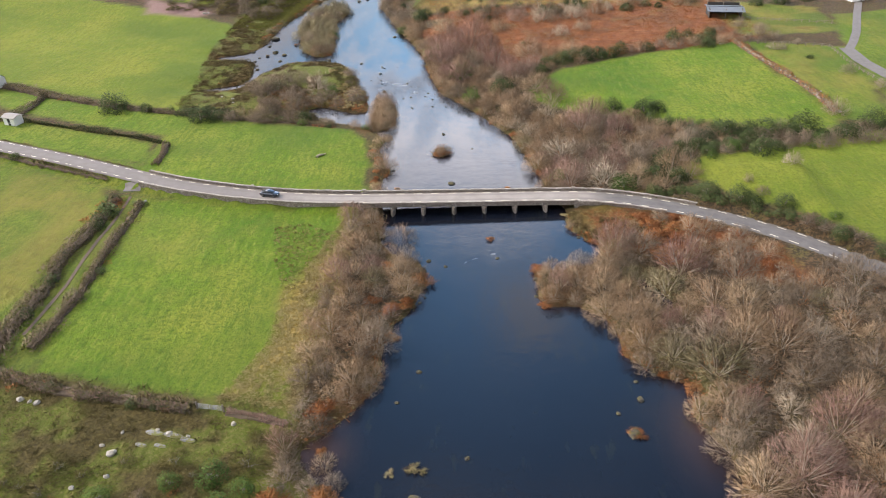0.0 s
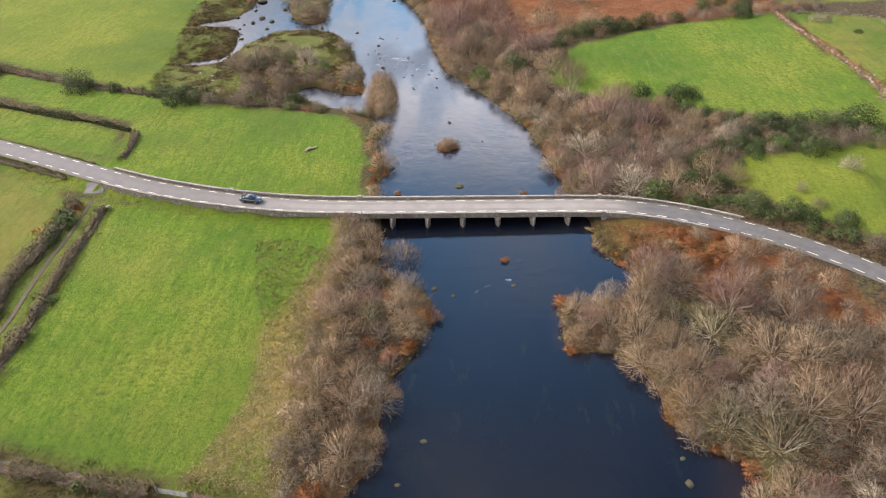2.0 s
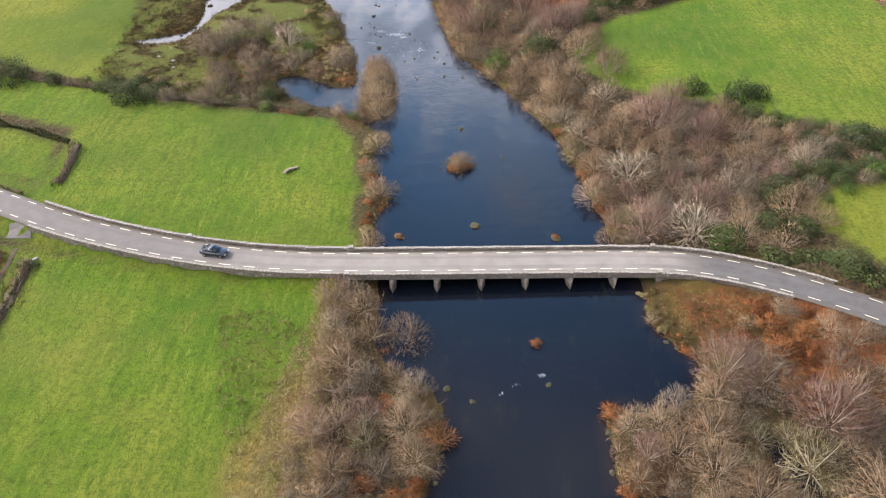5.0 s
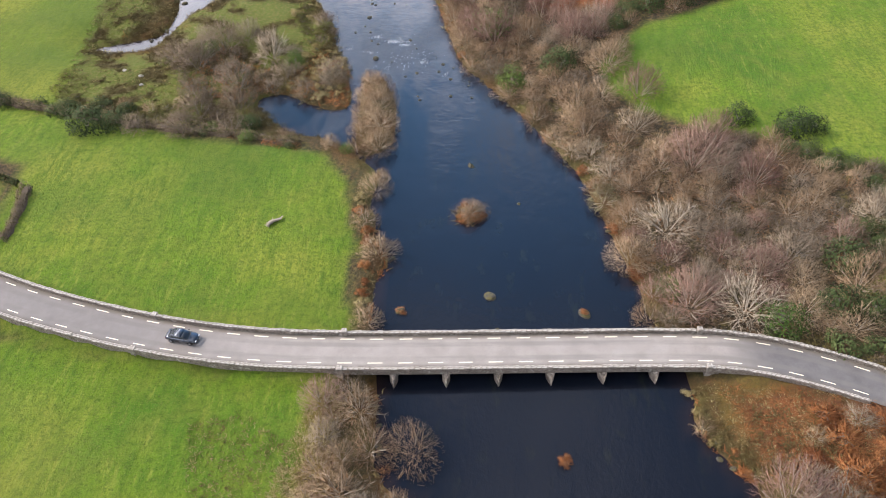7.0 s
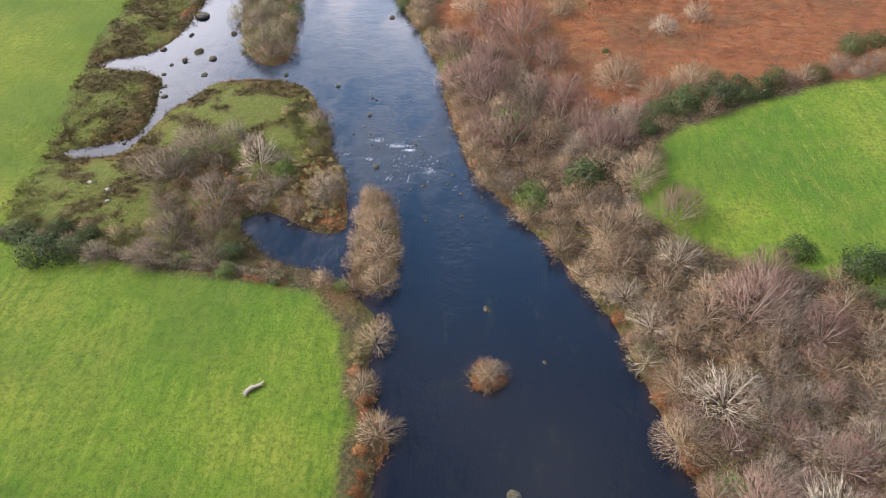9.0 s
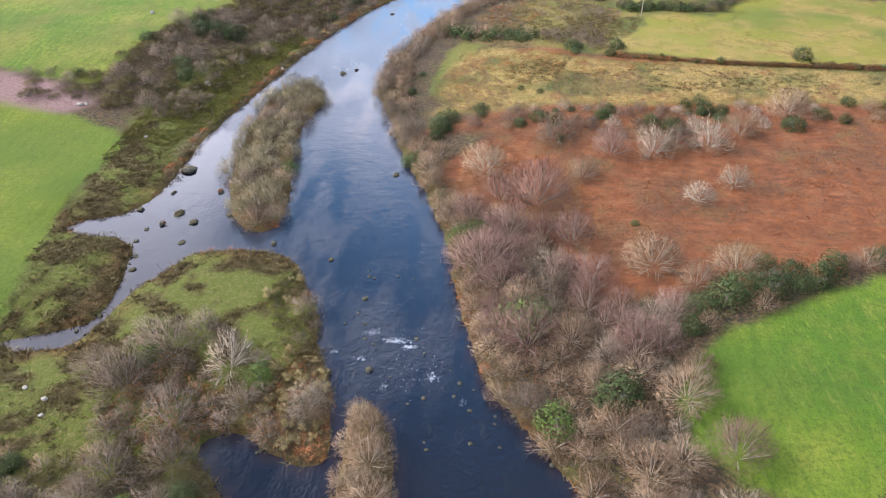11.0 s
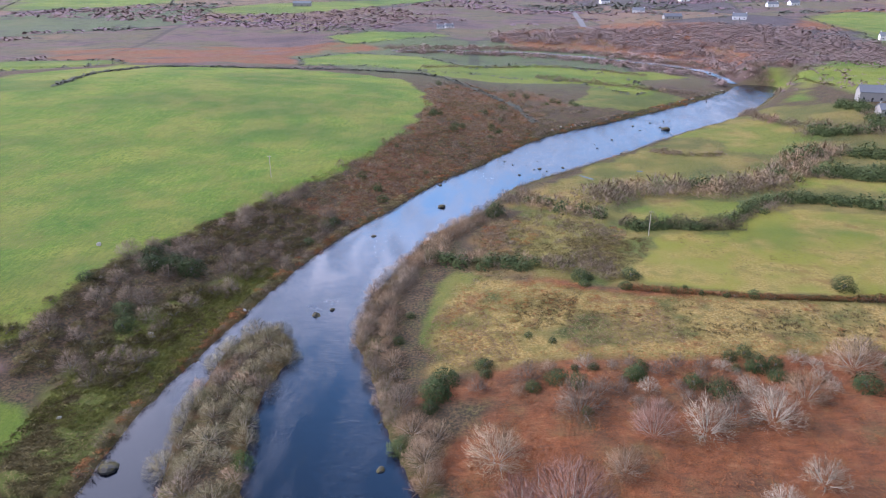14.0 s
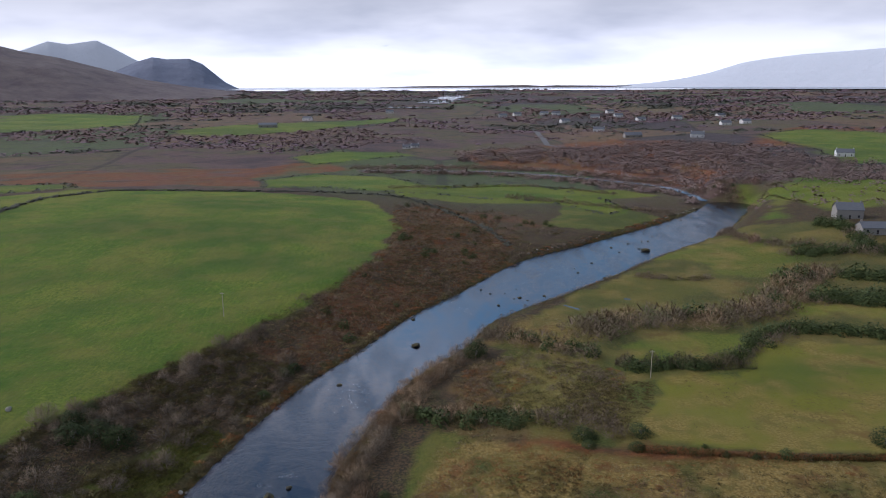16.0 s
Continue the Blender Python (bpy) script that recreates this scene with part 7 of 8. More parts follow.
def white_water():
    M = Mat("white_water", 0.5)
    M.col((0.62, 0.65, 0.68))
    rs = np.random.RandomState(8)
    V, F, off = [], [], 0
    for cx, cy, sx, sy, n in [(-27.5, 228.5, 1.2, 0.7, 30), (-23.5, 226.8, 1.9, 0.6, 90), (-21, 225.4, 1.0, 0.5, 50), (-28.6, 222.5, 0.7, 0.5, 16), (-17.2, 219.2, 0.9, 1.0, 26), (-24.3, 216.8, 0.6, 1.0, 14), (-12.3, 214, 0.5, 1.0, 10),
                              (-48, 344.5, 1.4, 0.8, 34), (-52, 341, 1.6, 0.6, 16), (-33, 224, 0.8, 0.6, 8), (5.2, 124.5, 0.5, 0.25, 9), (1.5, 123, 0.5, 0.4, 3), (-0.5, 121.5, 0.6, 0.3, 3), (-21, 220, 5, 6, 40), (20, 489, 6, 8, 26), (-4, 457, 5, 7, 24), (40, 511, 8, 8, 24), (-38, 385, 6, 12, 20), (96, 560, 12, 16, 30)]:
        for _ in range(int(n * 1.8)):
            x, y = rs.normal(cx, sx * 0.6), rs.normal(cy, sy * 0.6)
            if laid(x, y)[1][0] < 0.6:
                continue
            L, W, h = rs.uniform(0.06, 0.26), rs.uniform(0.025, 0.07), rs.uniform(0.02, 0.08)
            a = rs.normal(1.1, 0.6)
            d, e = np.array([math.cos(a), math.sin(a), 0]), np.array([-math.sin(a), math.cos(a), 0])
            c = np.array([x, y, 0.0])
            ring = [c + d * L * math.cos(k * 1.0472) + e * W * math.sin(k * 1.0472) * rs.uniform(0.6, 1.3) - [0, 0, 0.02] for k in range(6)]
            V += ring + [c + [0, 0, h]]
            F += [(off + k, off + (k + 1) % 6, off + 6) for k in range(6)]
            off += 7
    me = mesh_of("white_water", V, F, M.m)
    return tagged(new("white_water", me), "white foam where the river breaks over stones", "foam", kind="stuff")


white_water()


# ---- fields: log, gate, poles, fences ----
def build_log():
    log = thing("driftwood_log", pose(-38.2, 169.6, float(ground_z(-38.2, 169.6)[0]), 0, 0, 40), "bleached driftwood log lying in the pasture", "log")
    pts = [(-1.5, -0.15, 0.18), (-0.9, 0.12, 0.3), (-0.2, 0.16, 0.32), (0.4, -0.02, 0.27), (0.95, -0.05, 0.24), (1.5, 0.25, 0.3)]
    bm = bmesh.new()
    rings = []
    for p, r in zip(pts, (0.36, 0.31, 0.27, 0.23, 0.17, 0.06)):
        rings.append([bm.verts.new((p[0], p[1] + r * math.cos(k * 0.785), p[2] + r * math.sin(k * 0.785))) for k in range(8)])
    for u, v in zip(rings, rings[1:]):
        for k in range(8):
            bm.faces.new([u[k], u[(k + 1) % 8], v[(k + 1) % 8], v[k]])
    bm.faces.new(rings[0])
    bm.faces.new(rings[-1][::-1])
    bmesh.ops.recalc_face_normals(bm, faces=bm.faces[:])
    part("log_trunk", bm, PALE_BARK, log)
    for nm, p, q, r in [("root", (-1.35, -0.1, 0.25), (-1.85, -0.5, 0.5), 0.12), ("root", (-1.4, 0, 0.2), (-1.9, 0.3, 0.25), 0.1), ("root", (-1.3, 0, 0.3), (-1.5, 0.1, 0.8), 0.09),
                        ("bough", (0.5, 0, 0.3), (1.0, -0.55, 0.5), 0.09), ("bough", (-0.3, 0.15, 0.4), (-0.1, 0.7, 0.6), 0.08), ("bough", (1.0, 0, 0.28), (1.35, -0.25, 0.6), 0.06)]:
        bm = bmesh.new()
        tube(bm, p, q, r, r * 0.35, 5)
        part(nm, bm, PALE_BARK, log)
    return log


GALV = mat_plain("galvanised_steel", (0.30, 0.30, 0.30), 0.6, 0.6)
POST_WOOD = mat_plain("weathered_post", (0.24, 0.20, 0.16), 0.9, var=0.3)


def build_gate():
    z = float(ground_z(-39.3, 78.8)[0])
    g = thing("field_gate", pose(-39.3, 78.8, z, 0, 0, -8), "galvanised five-bar field gate in a hedge gap", "gate")
    for k in range(5):
        bm = bmesh.new()
        tube(bm, (-1.9, 0, 0.25 + 0.22 * k), (1.9, 0, 0.25 + 0.22 * k), 0.035, 0.035, 6)
        part("bar", bm, GALV, g)
    for x in (-1.9, 0, 1.9):
        bm = bmesh.new()
        tube(bm, (x, 0.0, 0.2), (x, 0.0, 1.2), 0.04, 0.04, 6)
        part("upright", bm, GALV, g)
    for x in (-2.15, 2.15):
        part("gate_post", rounded_box(x - 0.11, -0.11, -0.4, x + 0.11, 0.11, 1.45, 0.02, 1), POST_WOOD, g)


def build_pole(x, y, h):
    z = float(ground_z(x, y)[0])
    p = thing("utility_pole", pose(x, y, z), "slim pale wooden utility pole standing in a field", "utility pole", "utility poles")
    bm = bmesh.new()
    tube(bm, (0, 0, -0.5), (0, 0, h), 0.15, 0.10, 8)
    part("pole", bm, mat_pole, p)
    part("crossarm", rounded_box(-0.7, -0.06, h - 0.45, 0.7, 0.06, h - 0.33, 0.01, 1), mat_pole, p)
    for sx in (-0.6, 0, 0.6):
        bm = bmesh.new()
        tube(bm, (sx, 0, h - 0.33), (sx, 0, h - 0.15), 0.05, 0.03, 6)
        part("insulator", bm, GALV, p)


mat_pole = mat_plain("pale_pole_wood", (0.42, 0.37, 0.29), 0.85, var=0.2)


def build_fence(line, label):
    L = np.array(line, float)
    S = np.concatenate([[0], np.cumsum(np.hypot(*np.diff(L, axis=0).T))])
    c = L.mean(0)
    f = thing("post_and_rail_fence", pose(c[0], c[1], float(ground_z(*c)[0])), label, "fence", "fences by the lane")
    inv = f.matrix_world.inverted()
    ss = np.arange(0, S[-1], 2.6)
    P = [(np.interp(s, S, L[:, 0]), np.interp(s, S, L[:, 1])) for s in ss]
    P = [Vector((x, y, float(ground_z(x, y)[0]))) for x, y in P]
    for p in P:
        part("fence_post", rounded_box(p.x - 0.09, p.y - 0.09, p.z - 0.3, p.x + 0.09, p.y + 0.09, p.z + 1.15, 0.02, 1), POST_WOOD, f).matrix_parent_inverse = inv
    for a, b in zip(P, P[1:]):
        for h in (0.5, 0.95):
            bm = bmesh.new()
            tube(bm, a + Vector((0, 0, h)), b + Vector((0, 0, h)), 0.045, 0.045, 4)
            part("rail", bm, POST_WOOD, f).matrix_parent_inverse = inv


build_log()
build_gate()
build_pole(43, 386, 8.0)
build_pole(-82, 425.5, 8.0)
build_fence([(98, 253), (110, 251), (123, 248), (122, 232), (123, 217), (127, 204)], "dark post and rail fence beside a lane")
build_fence([(106, 285), (118, 281), (136, 276)], "dark post and rail fence round a paddock")


# ---- lane, junction, sign ----
def strip(name, line, width, mat, label, category, lift=0.05):
    L = chaikin(line, 2, False)
    vs, fs = [], []
    for i in range(len(L)):
        d = Vector(L[min(i + 1, len(L) - 1)][:2] - L[max(i - 1, 0)][:2]).normalized()
        for sgn in (1, 0, -1):
            x, y = L[i][0] - d.y * sgn * width / 2, L[i][1] + d.x * sgn * width / 2
            vs.append((x, y, float(ground_z(x, y)[0]) + lift))
    for i in range(len(L) - 1):
        for k in range(2):
            fs.append((3 * i + k + 1, 3 * i + k, 3 * i + 3 + k, 3 * i + 4 + k))
    return tagged(new(name, mesh_of(name, vs, fs, mat)), label, category, kind="structure")


def fine_strip(name, line, width, mat, label, category, lift=0.05):
    L = np.array(line, float)
    S = np.concatenate([[0], np.cumsum(np.hypot(*np.diff(L, axis=0).T))])
    s = np.arange(0, S[-1], 1.5)
    return strip(name, np.stack([np.interp(s, S, L[:, 0]), np.interp(s, S, L[:, 1])], 1), width, mat, label, category, lift)


GRAVEL = mat_plain("pale_gravel", (0.15, 0.14, 0.13), 0.9, var=0.35, scale=0.8)
fine_strip("lane_apron", [(-80.6, 152.3), (-80.2, 150.2), (-80.4, 148.2)], 4.2, GRAVEL, "pale worn apron at a lane's mouth", "pavement", 0.10)
fine_strip("farm_lane", [(-79.5, 147), (-78.6, 137), (-78.6, 127), (-78.2, 119), (-77.4, 111), (-77.6, 103), (-78, 95)], 0.7, HEDGE_BANK, "narrow stony lane between two hedges", "lane", 0.08)
fine_strip("gravel_lane", [(128, 244), (133, 252), (140, 265), (150, 287), (160, 308)], 2.8, GRAVEL, "pale gravel lane to a farmyard", "lane", 0.12)
fine_strip("farmyard", [(128, 246), (127, 232), (129, 218), (133, 204)], 5.0, GRAVEL, "pale gravel farmyard", "yard", 0.10)
bm = rounded_box(-0.55, -0.25, 0.0, 0.55, 0.25, 0.35, 0.04, 1)
ob = part("stone_trough", bm, CONC)
ob.matrix_world = pose(-75.2, 144.4, float(ground_z(-75.2, 144.4)[0]), 0, 0, 50)
tagged(ob, "small white stone block beside the road wall", "stone block")


# ---- car ----
def build_car():
    s = s_of(-45.8)
    p, d = road_at(s, 0.25)
    c = thing("car", Matrix.Translation((p.x, p.y, p.z + 0.05)) @ Matrix.Rotation(math.atan2(d.y, d.x), 4, "Z"), "dark blue-grey saloon car on the road", "car")
    paint = Mat("dark_car_paint", 0.25, 0.5)
    paint.col((0.035, 0.045, 0.06))
    paint.b.inputs["Coat Weight"].default_value = 1.0
    paint = paint.m
    glass = mat_plain("car_glass", (0.02, 0.025, 0.03), 0.05, var=0.05, spec=0.8)
    black = mat_plain("tyre_rubber", (0.02, 0.02, 0.02), 0.8)
    lamp = mat_plain("lamp_glass", (0.6, 0.62, 0.65), 0.1)
    red = mat_plain("tail_lamp", (0.3, 0.01, 0.01), 0.2)
    # body: sections along the length (x, half width, low, high)
    sec = [(-2.2, 0.70, 0.42, 0.82), (-2.05, 0.82, 0.30, 0.95), (-1.2, 0.88, 0.24, 0.98), (0.0, 0.89, 0.22, 0.95), (1.2, 0.87, 0.24, 0.90), (1.95, 0.80, 0.28, 0.76), (2.2, 0.66, 0.36, 0.62)]

    def loft(sections, mat, name, label=""):
        bm = bmesh.new()
        rows = []
        for x, w, lo, hi in sections:
            m = (lo + hi) / 2
            rows.append([bm.verts.new((x, y, z)) for y, z in ((-w * 0.9, lo), (-w, m), (-w * 0.92, hi - 0.06), (-w * 0.72, hi), (w * 0.72, hi), (w * 0.92, hi - 0.06), (w, m), (w * 0.9, lo))])
        for a, b in zip(rows, rows[1:]):
            for k in range(8):
                bm.faces.new([a[k], b[k], b[(k + 1) % 8], a[(k + 1) % 8]])
        bm.faces.new(rows[0])
        bm.faces.new(rows[-1][::-1])
        bmesh.ops.recalc_face_normals(bm, faces=bm.faces[:])
        return part(name, bm, mat, c, label, True)

    loft(sec, paint, "body")
    loft([(-1.75, 0.66, 0.90, 1.0), (-1.15, 0.72, 0.90, 1.34), (-0.2, 0.73, 0.90, 1.40), (0.35, 0.72, 0.90, 1.34), (1.15, 0.68, 0.85, 0.93)], glass, "cabin_window", "dark tinted windows")
    loft([(-1.1, 0.66, 1.33, 1.41), (-0.2, 0.68, 1.36, 1.45), (0.3, 0.66, 1.33, 1.40)], paint, "car_roof")
    for x in (-1.35, 1.32):
        for y in (-0.8, 0.8):
            bm = bmesh.new()
            tube(bm, (x, y - 0.11, 0.32), (x, y + 0.11, 0.32), 0.32, 0.32, 14)
            w = part("wheel", bm, black, c)
            bm = bmesh.new()
            o = math.copysign(0.115, y)
            tube(bm, (x, y + o - 0.01, 0.32), (x, y + o + 0.01, 0.32), 0.2, 0.2, 12)
            part("rim", bm, GALV, w, "silver wheel rim")
    for y in (-0.55, 0.55):
        part("headlight", rounded_box(2.06, y - 0.16, 0.55, 2.2, y + 0.16, 0.68, 0.03, 1), lamp, c, "clear headlight")
        part("tail_light", rounded_box(-2.2, y - 0.14, 0.68, -2.1, y + 0.14, 0.82, 0.02, 1), red, c, "red tail light")
    for y in (-0.93, 0.93):
        part("door_mirror", rounded_box(0.55, y - 0.09, 0.92, 0.7, y + 0.09, 1.04, 0.03, 1), paint, c)


build_car()


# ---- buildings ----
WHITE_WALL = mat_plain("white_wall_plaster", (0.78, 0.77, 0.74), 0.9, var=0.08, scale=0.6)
SLATE = mat_plain("grey_slates", (0.13, 0.14, 0.155), 0.7, var=0.3, scale=1.2)
PANE = mat_plain("dark_window_glass", (0.03, 0.035, 0.045), 0.08, var=0.1, spec=0.8)
TIN = mat_plain("grey_sheet_roof", (0.13, 0.15, 0.165), 0.75, 0.0, var=0.2, scale=0.7)
DARK_WOOD = mat_plain("dark_boarding", (0.05, 0.045, 0.04), 0.9, var=0.3)


def house(x, y, yaw, L, W, H, rise, wall, roof, label, chimney=True, sink=0.5, openings=3, name="house"):
    z = float(ground_z(x, y)[0])
    h = thing(name, pose(x, y, z, 0, 0, yaw), label, "house" if name == "house" else name, "buildings of the country round")
    bm = bmesh.new()
    lo = [bm.verts.new(v) for v in ((-L / 2, -W / 2, -sink), (L / 2, -W / 2, -sink), (L / 2, W / 2, -sink), (-L / 2, W / 2, -sink))]
    hi = [bm.verts.new(v) for v in ((-L / 2, -W / 2, H), (L / 2, -W / 2, H), (L / 2, W / 2, H), (-L / 2, W / 2, H))]
    g = [bm.verts.new((-L / 2, 0, H + rise)), bm.verts.new((L / 2, 0, H + rise))]
    for k in range(4):
        bm.faces.new([lo[k], lo[(k + 1) % 4], hi[(k + 1) % 4], hi[k]])
    bm.faces.new([hi[3], g[0], hi[0]])
    bm.faces.new([hi[1], g[1], hi[2]])
    part("wall", bm, wall, h)
    e, t = 0.35, 0.18
    bm = bmesh.new()
    k = rise / (W / 2)
    for s in (-1, 1):
        v = [(-L / 2 - e, s * (W / 2 + e), H - k * e + 0.03), (L / 2 + e, s * (W / 2 + e), H - k * e + 0.03), (L / 2 + e, 0, H + rise + 0.03), (-L / 2 - e, 0, H + rise + 0.03)]
        a = [bm.verts.new(q) for q in v]
        b = [bm.verts.new((q[0], q[1], q[2] + t)) for q in v]
        for i in range(4):
            bm.faces.new([a[i], a[(i + 1) % 4], b[(i + 1) % 4], b[i]])
        bm.faces.new(a[::-1])
        bm.faces.new(b)
    bmesh.ops.recalc_face_normals(bm, faces=bm.faces[:])
    rf = part("roof", bm, roof, h)
    if chimney:
        for s in (-1, 1):
            part("chimney", rounded_box(s * (L / 2 - 0.6) - 0.35, -0.35, H + rise - 0.4, s * (L / 2 - 0.6) + 0.35, 0.35, H + rise + 1.0, 0.03, 1), wall, rf)
    for s in (-1, 1):
        for i in range(openings):
            cx = (i + 0.5) / openings * L - L / 2
            y0 = s * (W / 2 + 0.02)
            w = part("window", rounded_box(cx - 0.5, min(y0, y0 + s * 0.04), 0.9, cx + 0.5, max(y0, y0 + s * 0.04), 2.1, 0.01, 1), PANE, h)
            part("window_sill", rounded_box(cx - 0.6, min(y0, y0 + s * 0.14), 0.78, cx + 0.6, max(y0, y0 + s * 0.14), 0.88, 0.01, 1), wall, w)
    part("door", rounded_box(-0.45, -W / 2 - 0.06, 0, 0.45, -W / 2 - 0.02, 2.05, 0.01, 1), DARK_WOOD, h)
    return h


def buildings():
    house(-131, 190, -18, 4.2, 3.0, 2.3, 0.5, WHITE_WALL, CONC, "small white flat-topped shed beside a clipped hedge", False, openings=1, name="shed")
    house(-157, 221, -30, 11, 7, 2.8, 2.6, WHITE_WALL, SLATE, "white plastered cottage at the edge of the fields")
    # open-fronted barn
    z = float(ground_z(100, 290)[0])
    b = thing("barn", pose(100, 290, z, 0, 0, -8), "open dark barn with a grey sheet roof", "barn")
    for x in (-6, 0, 6):
        for y in (-4, 4):
            bm = bmesh.new()
            tube(bm, (x, y, -0.3), (x, y, 3.6 if y < 0 else 4.4), 0.16, 0.16, 6)
            part("barn_post", bm, POST_WOOD, b)
    part("back_wall", rounded_box(-6.2, 4.0, -0.3, 6.2, 4.15, 4.2, 0.02, 1), DARK_WOOD, b)
    for x in (-6.2, 6.05):
        part("side_wall", rounded_box(x, -3.9, -0.3, x + 0.15, 4.0, 3.5, 0.02, 1), DARK_WOOD, b)
    bm = bmesh.new()
    box(bm, -7, -5, 3.5, 7, 0.1, 3.62, Matrix.Rotation(radians(8), 4, "X"))
    part("roof_sheet", bm, TIN, b)
    bm = bmesh.new()
    box(bm, -7, -0.1, 3.5, 7, 5, 3.62, Matrix.Rotation(radians(-8), 4, "X"))
    part("roof_sheet", bm, TIN, b)
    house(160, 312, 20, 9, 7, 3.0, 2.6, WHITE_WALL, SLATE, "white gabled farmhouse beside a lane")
    house(208, 572, -12, 13, 8, 5.0, 3.2, CONC, SLATE, "two-storey grey house with slate roof behind trees")
    house(203, 541, -8, 14, 8, 3.0, 2.4, CONC, SLATE, "long grey house with a slate roof behind a hedge")
    white = "distant white cottage with slate roof"
    for i, (x, y) in enumerate([(145, 1600), (178, 1640), (227, 1612), (250, 1610), (226, 1406), (234, 1208), (352, 1535), (350, 1394), (322, 1075), (446, 1284), (490, 1314), (391, 882), (-32, 1002), (-23, 1013), (-210, 1466), (-77, 1710), (364, 1641), (300, 1500), (420, 1420), (520, 1480)]):
        k = 0.75 if y < 1100 and x < 0 else 1.3
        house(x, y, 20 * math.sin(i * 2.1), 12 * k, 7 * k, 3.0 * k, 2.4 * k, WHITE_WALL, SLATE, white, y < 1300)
    house(248, 1095, 5, 22, 9, 3.2, 3.0, CONC, SLATE, "long grey distant house with slate roof")
    house(-241, 1283, 4, 26, 12, 4.0, 2.5, CONC, TIN, "long grey farm shed in a distant field", False, name="farm_shed")


buildings()

# ---- distance: woods, fields, sea, mountains ----
def clumps(name, X, Y, size, per, mat, label, category, seed, high=1.0):
    """Far shrubs and trees: sprays heaped into many small clumps, one object."""
    rs = np.random.RandomState(seed)
    Z = ground_z(X, Y)
    n = len(X)
    s = np.asarray(size) * rs.uniform(0.6, 1.5, n)
    c = np.repeat(np.stack([X, Y, Z], 1), per, 0)
    sc = np.repeat(s, per)[:, None]
    u = rs.normal(size=(n * per, 3))
    u /= np.linalg.norm(u, axis=1, keepdims=True)
    u[:, 2] = np.abs(u[:, 2]) * high
    at = c + u * sc * rs.uniform(0.5, 1.0, (n * per, 1))
    out = u * 0.45 + [0, 0, 0.95]
    v, f = leaves(at, sc.ravel() * rs.uniform(0.25, 0.5, n * per) * (12 / per) ** 0.5, rs, 0.3, out)
    me = facing(mesh_of(name, v, f.tolist(), mat), out, 4)
    return tagged(new(name, me), label, category, kind="stuff")


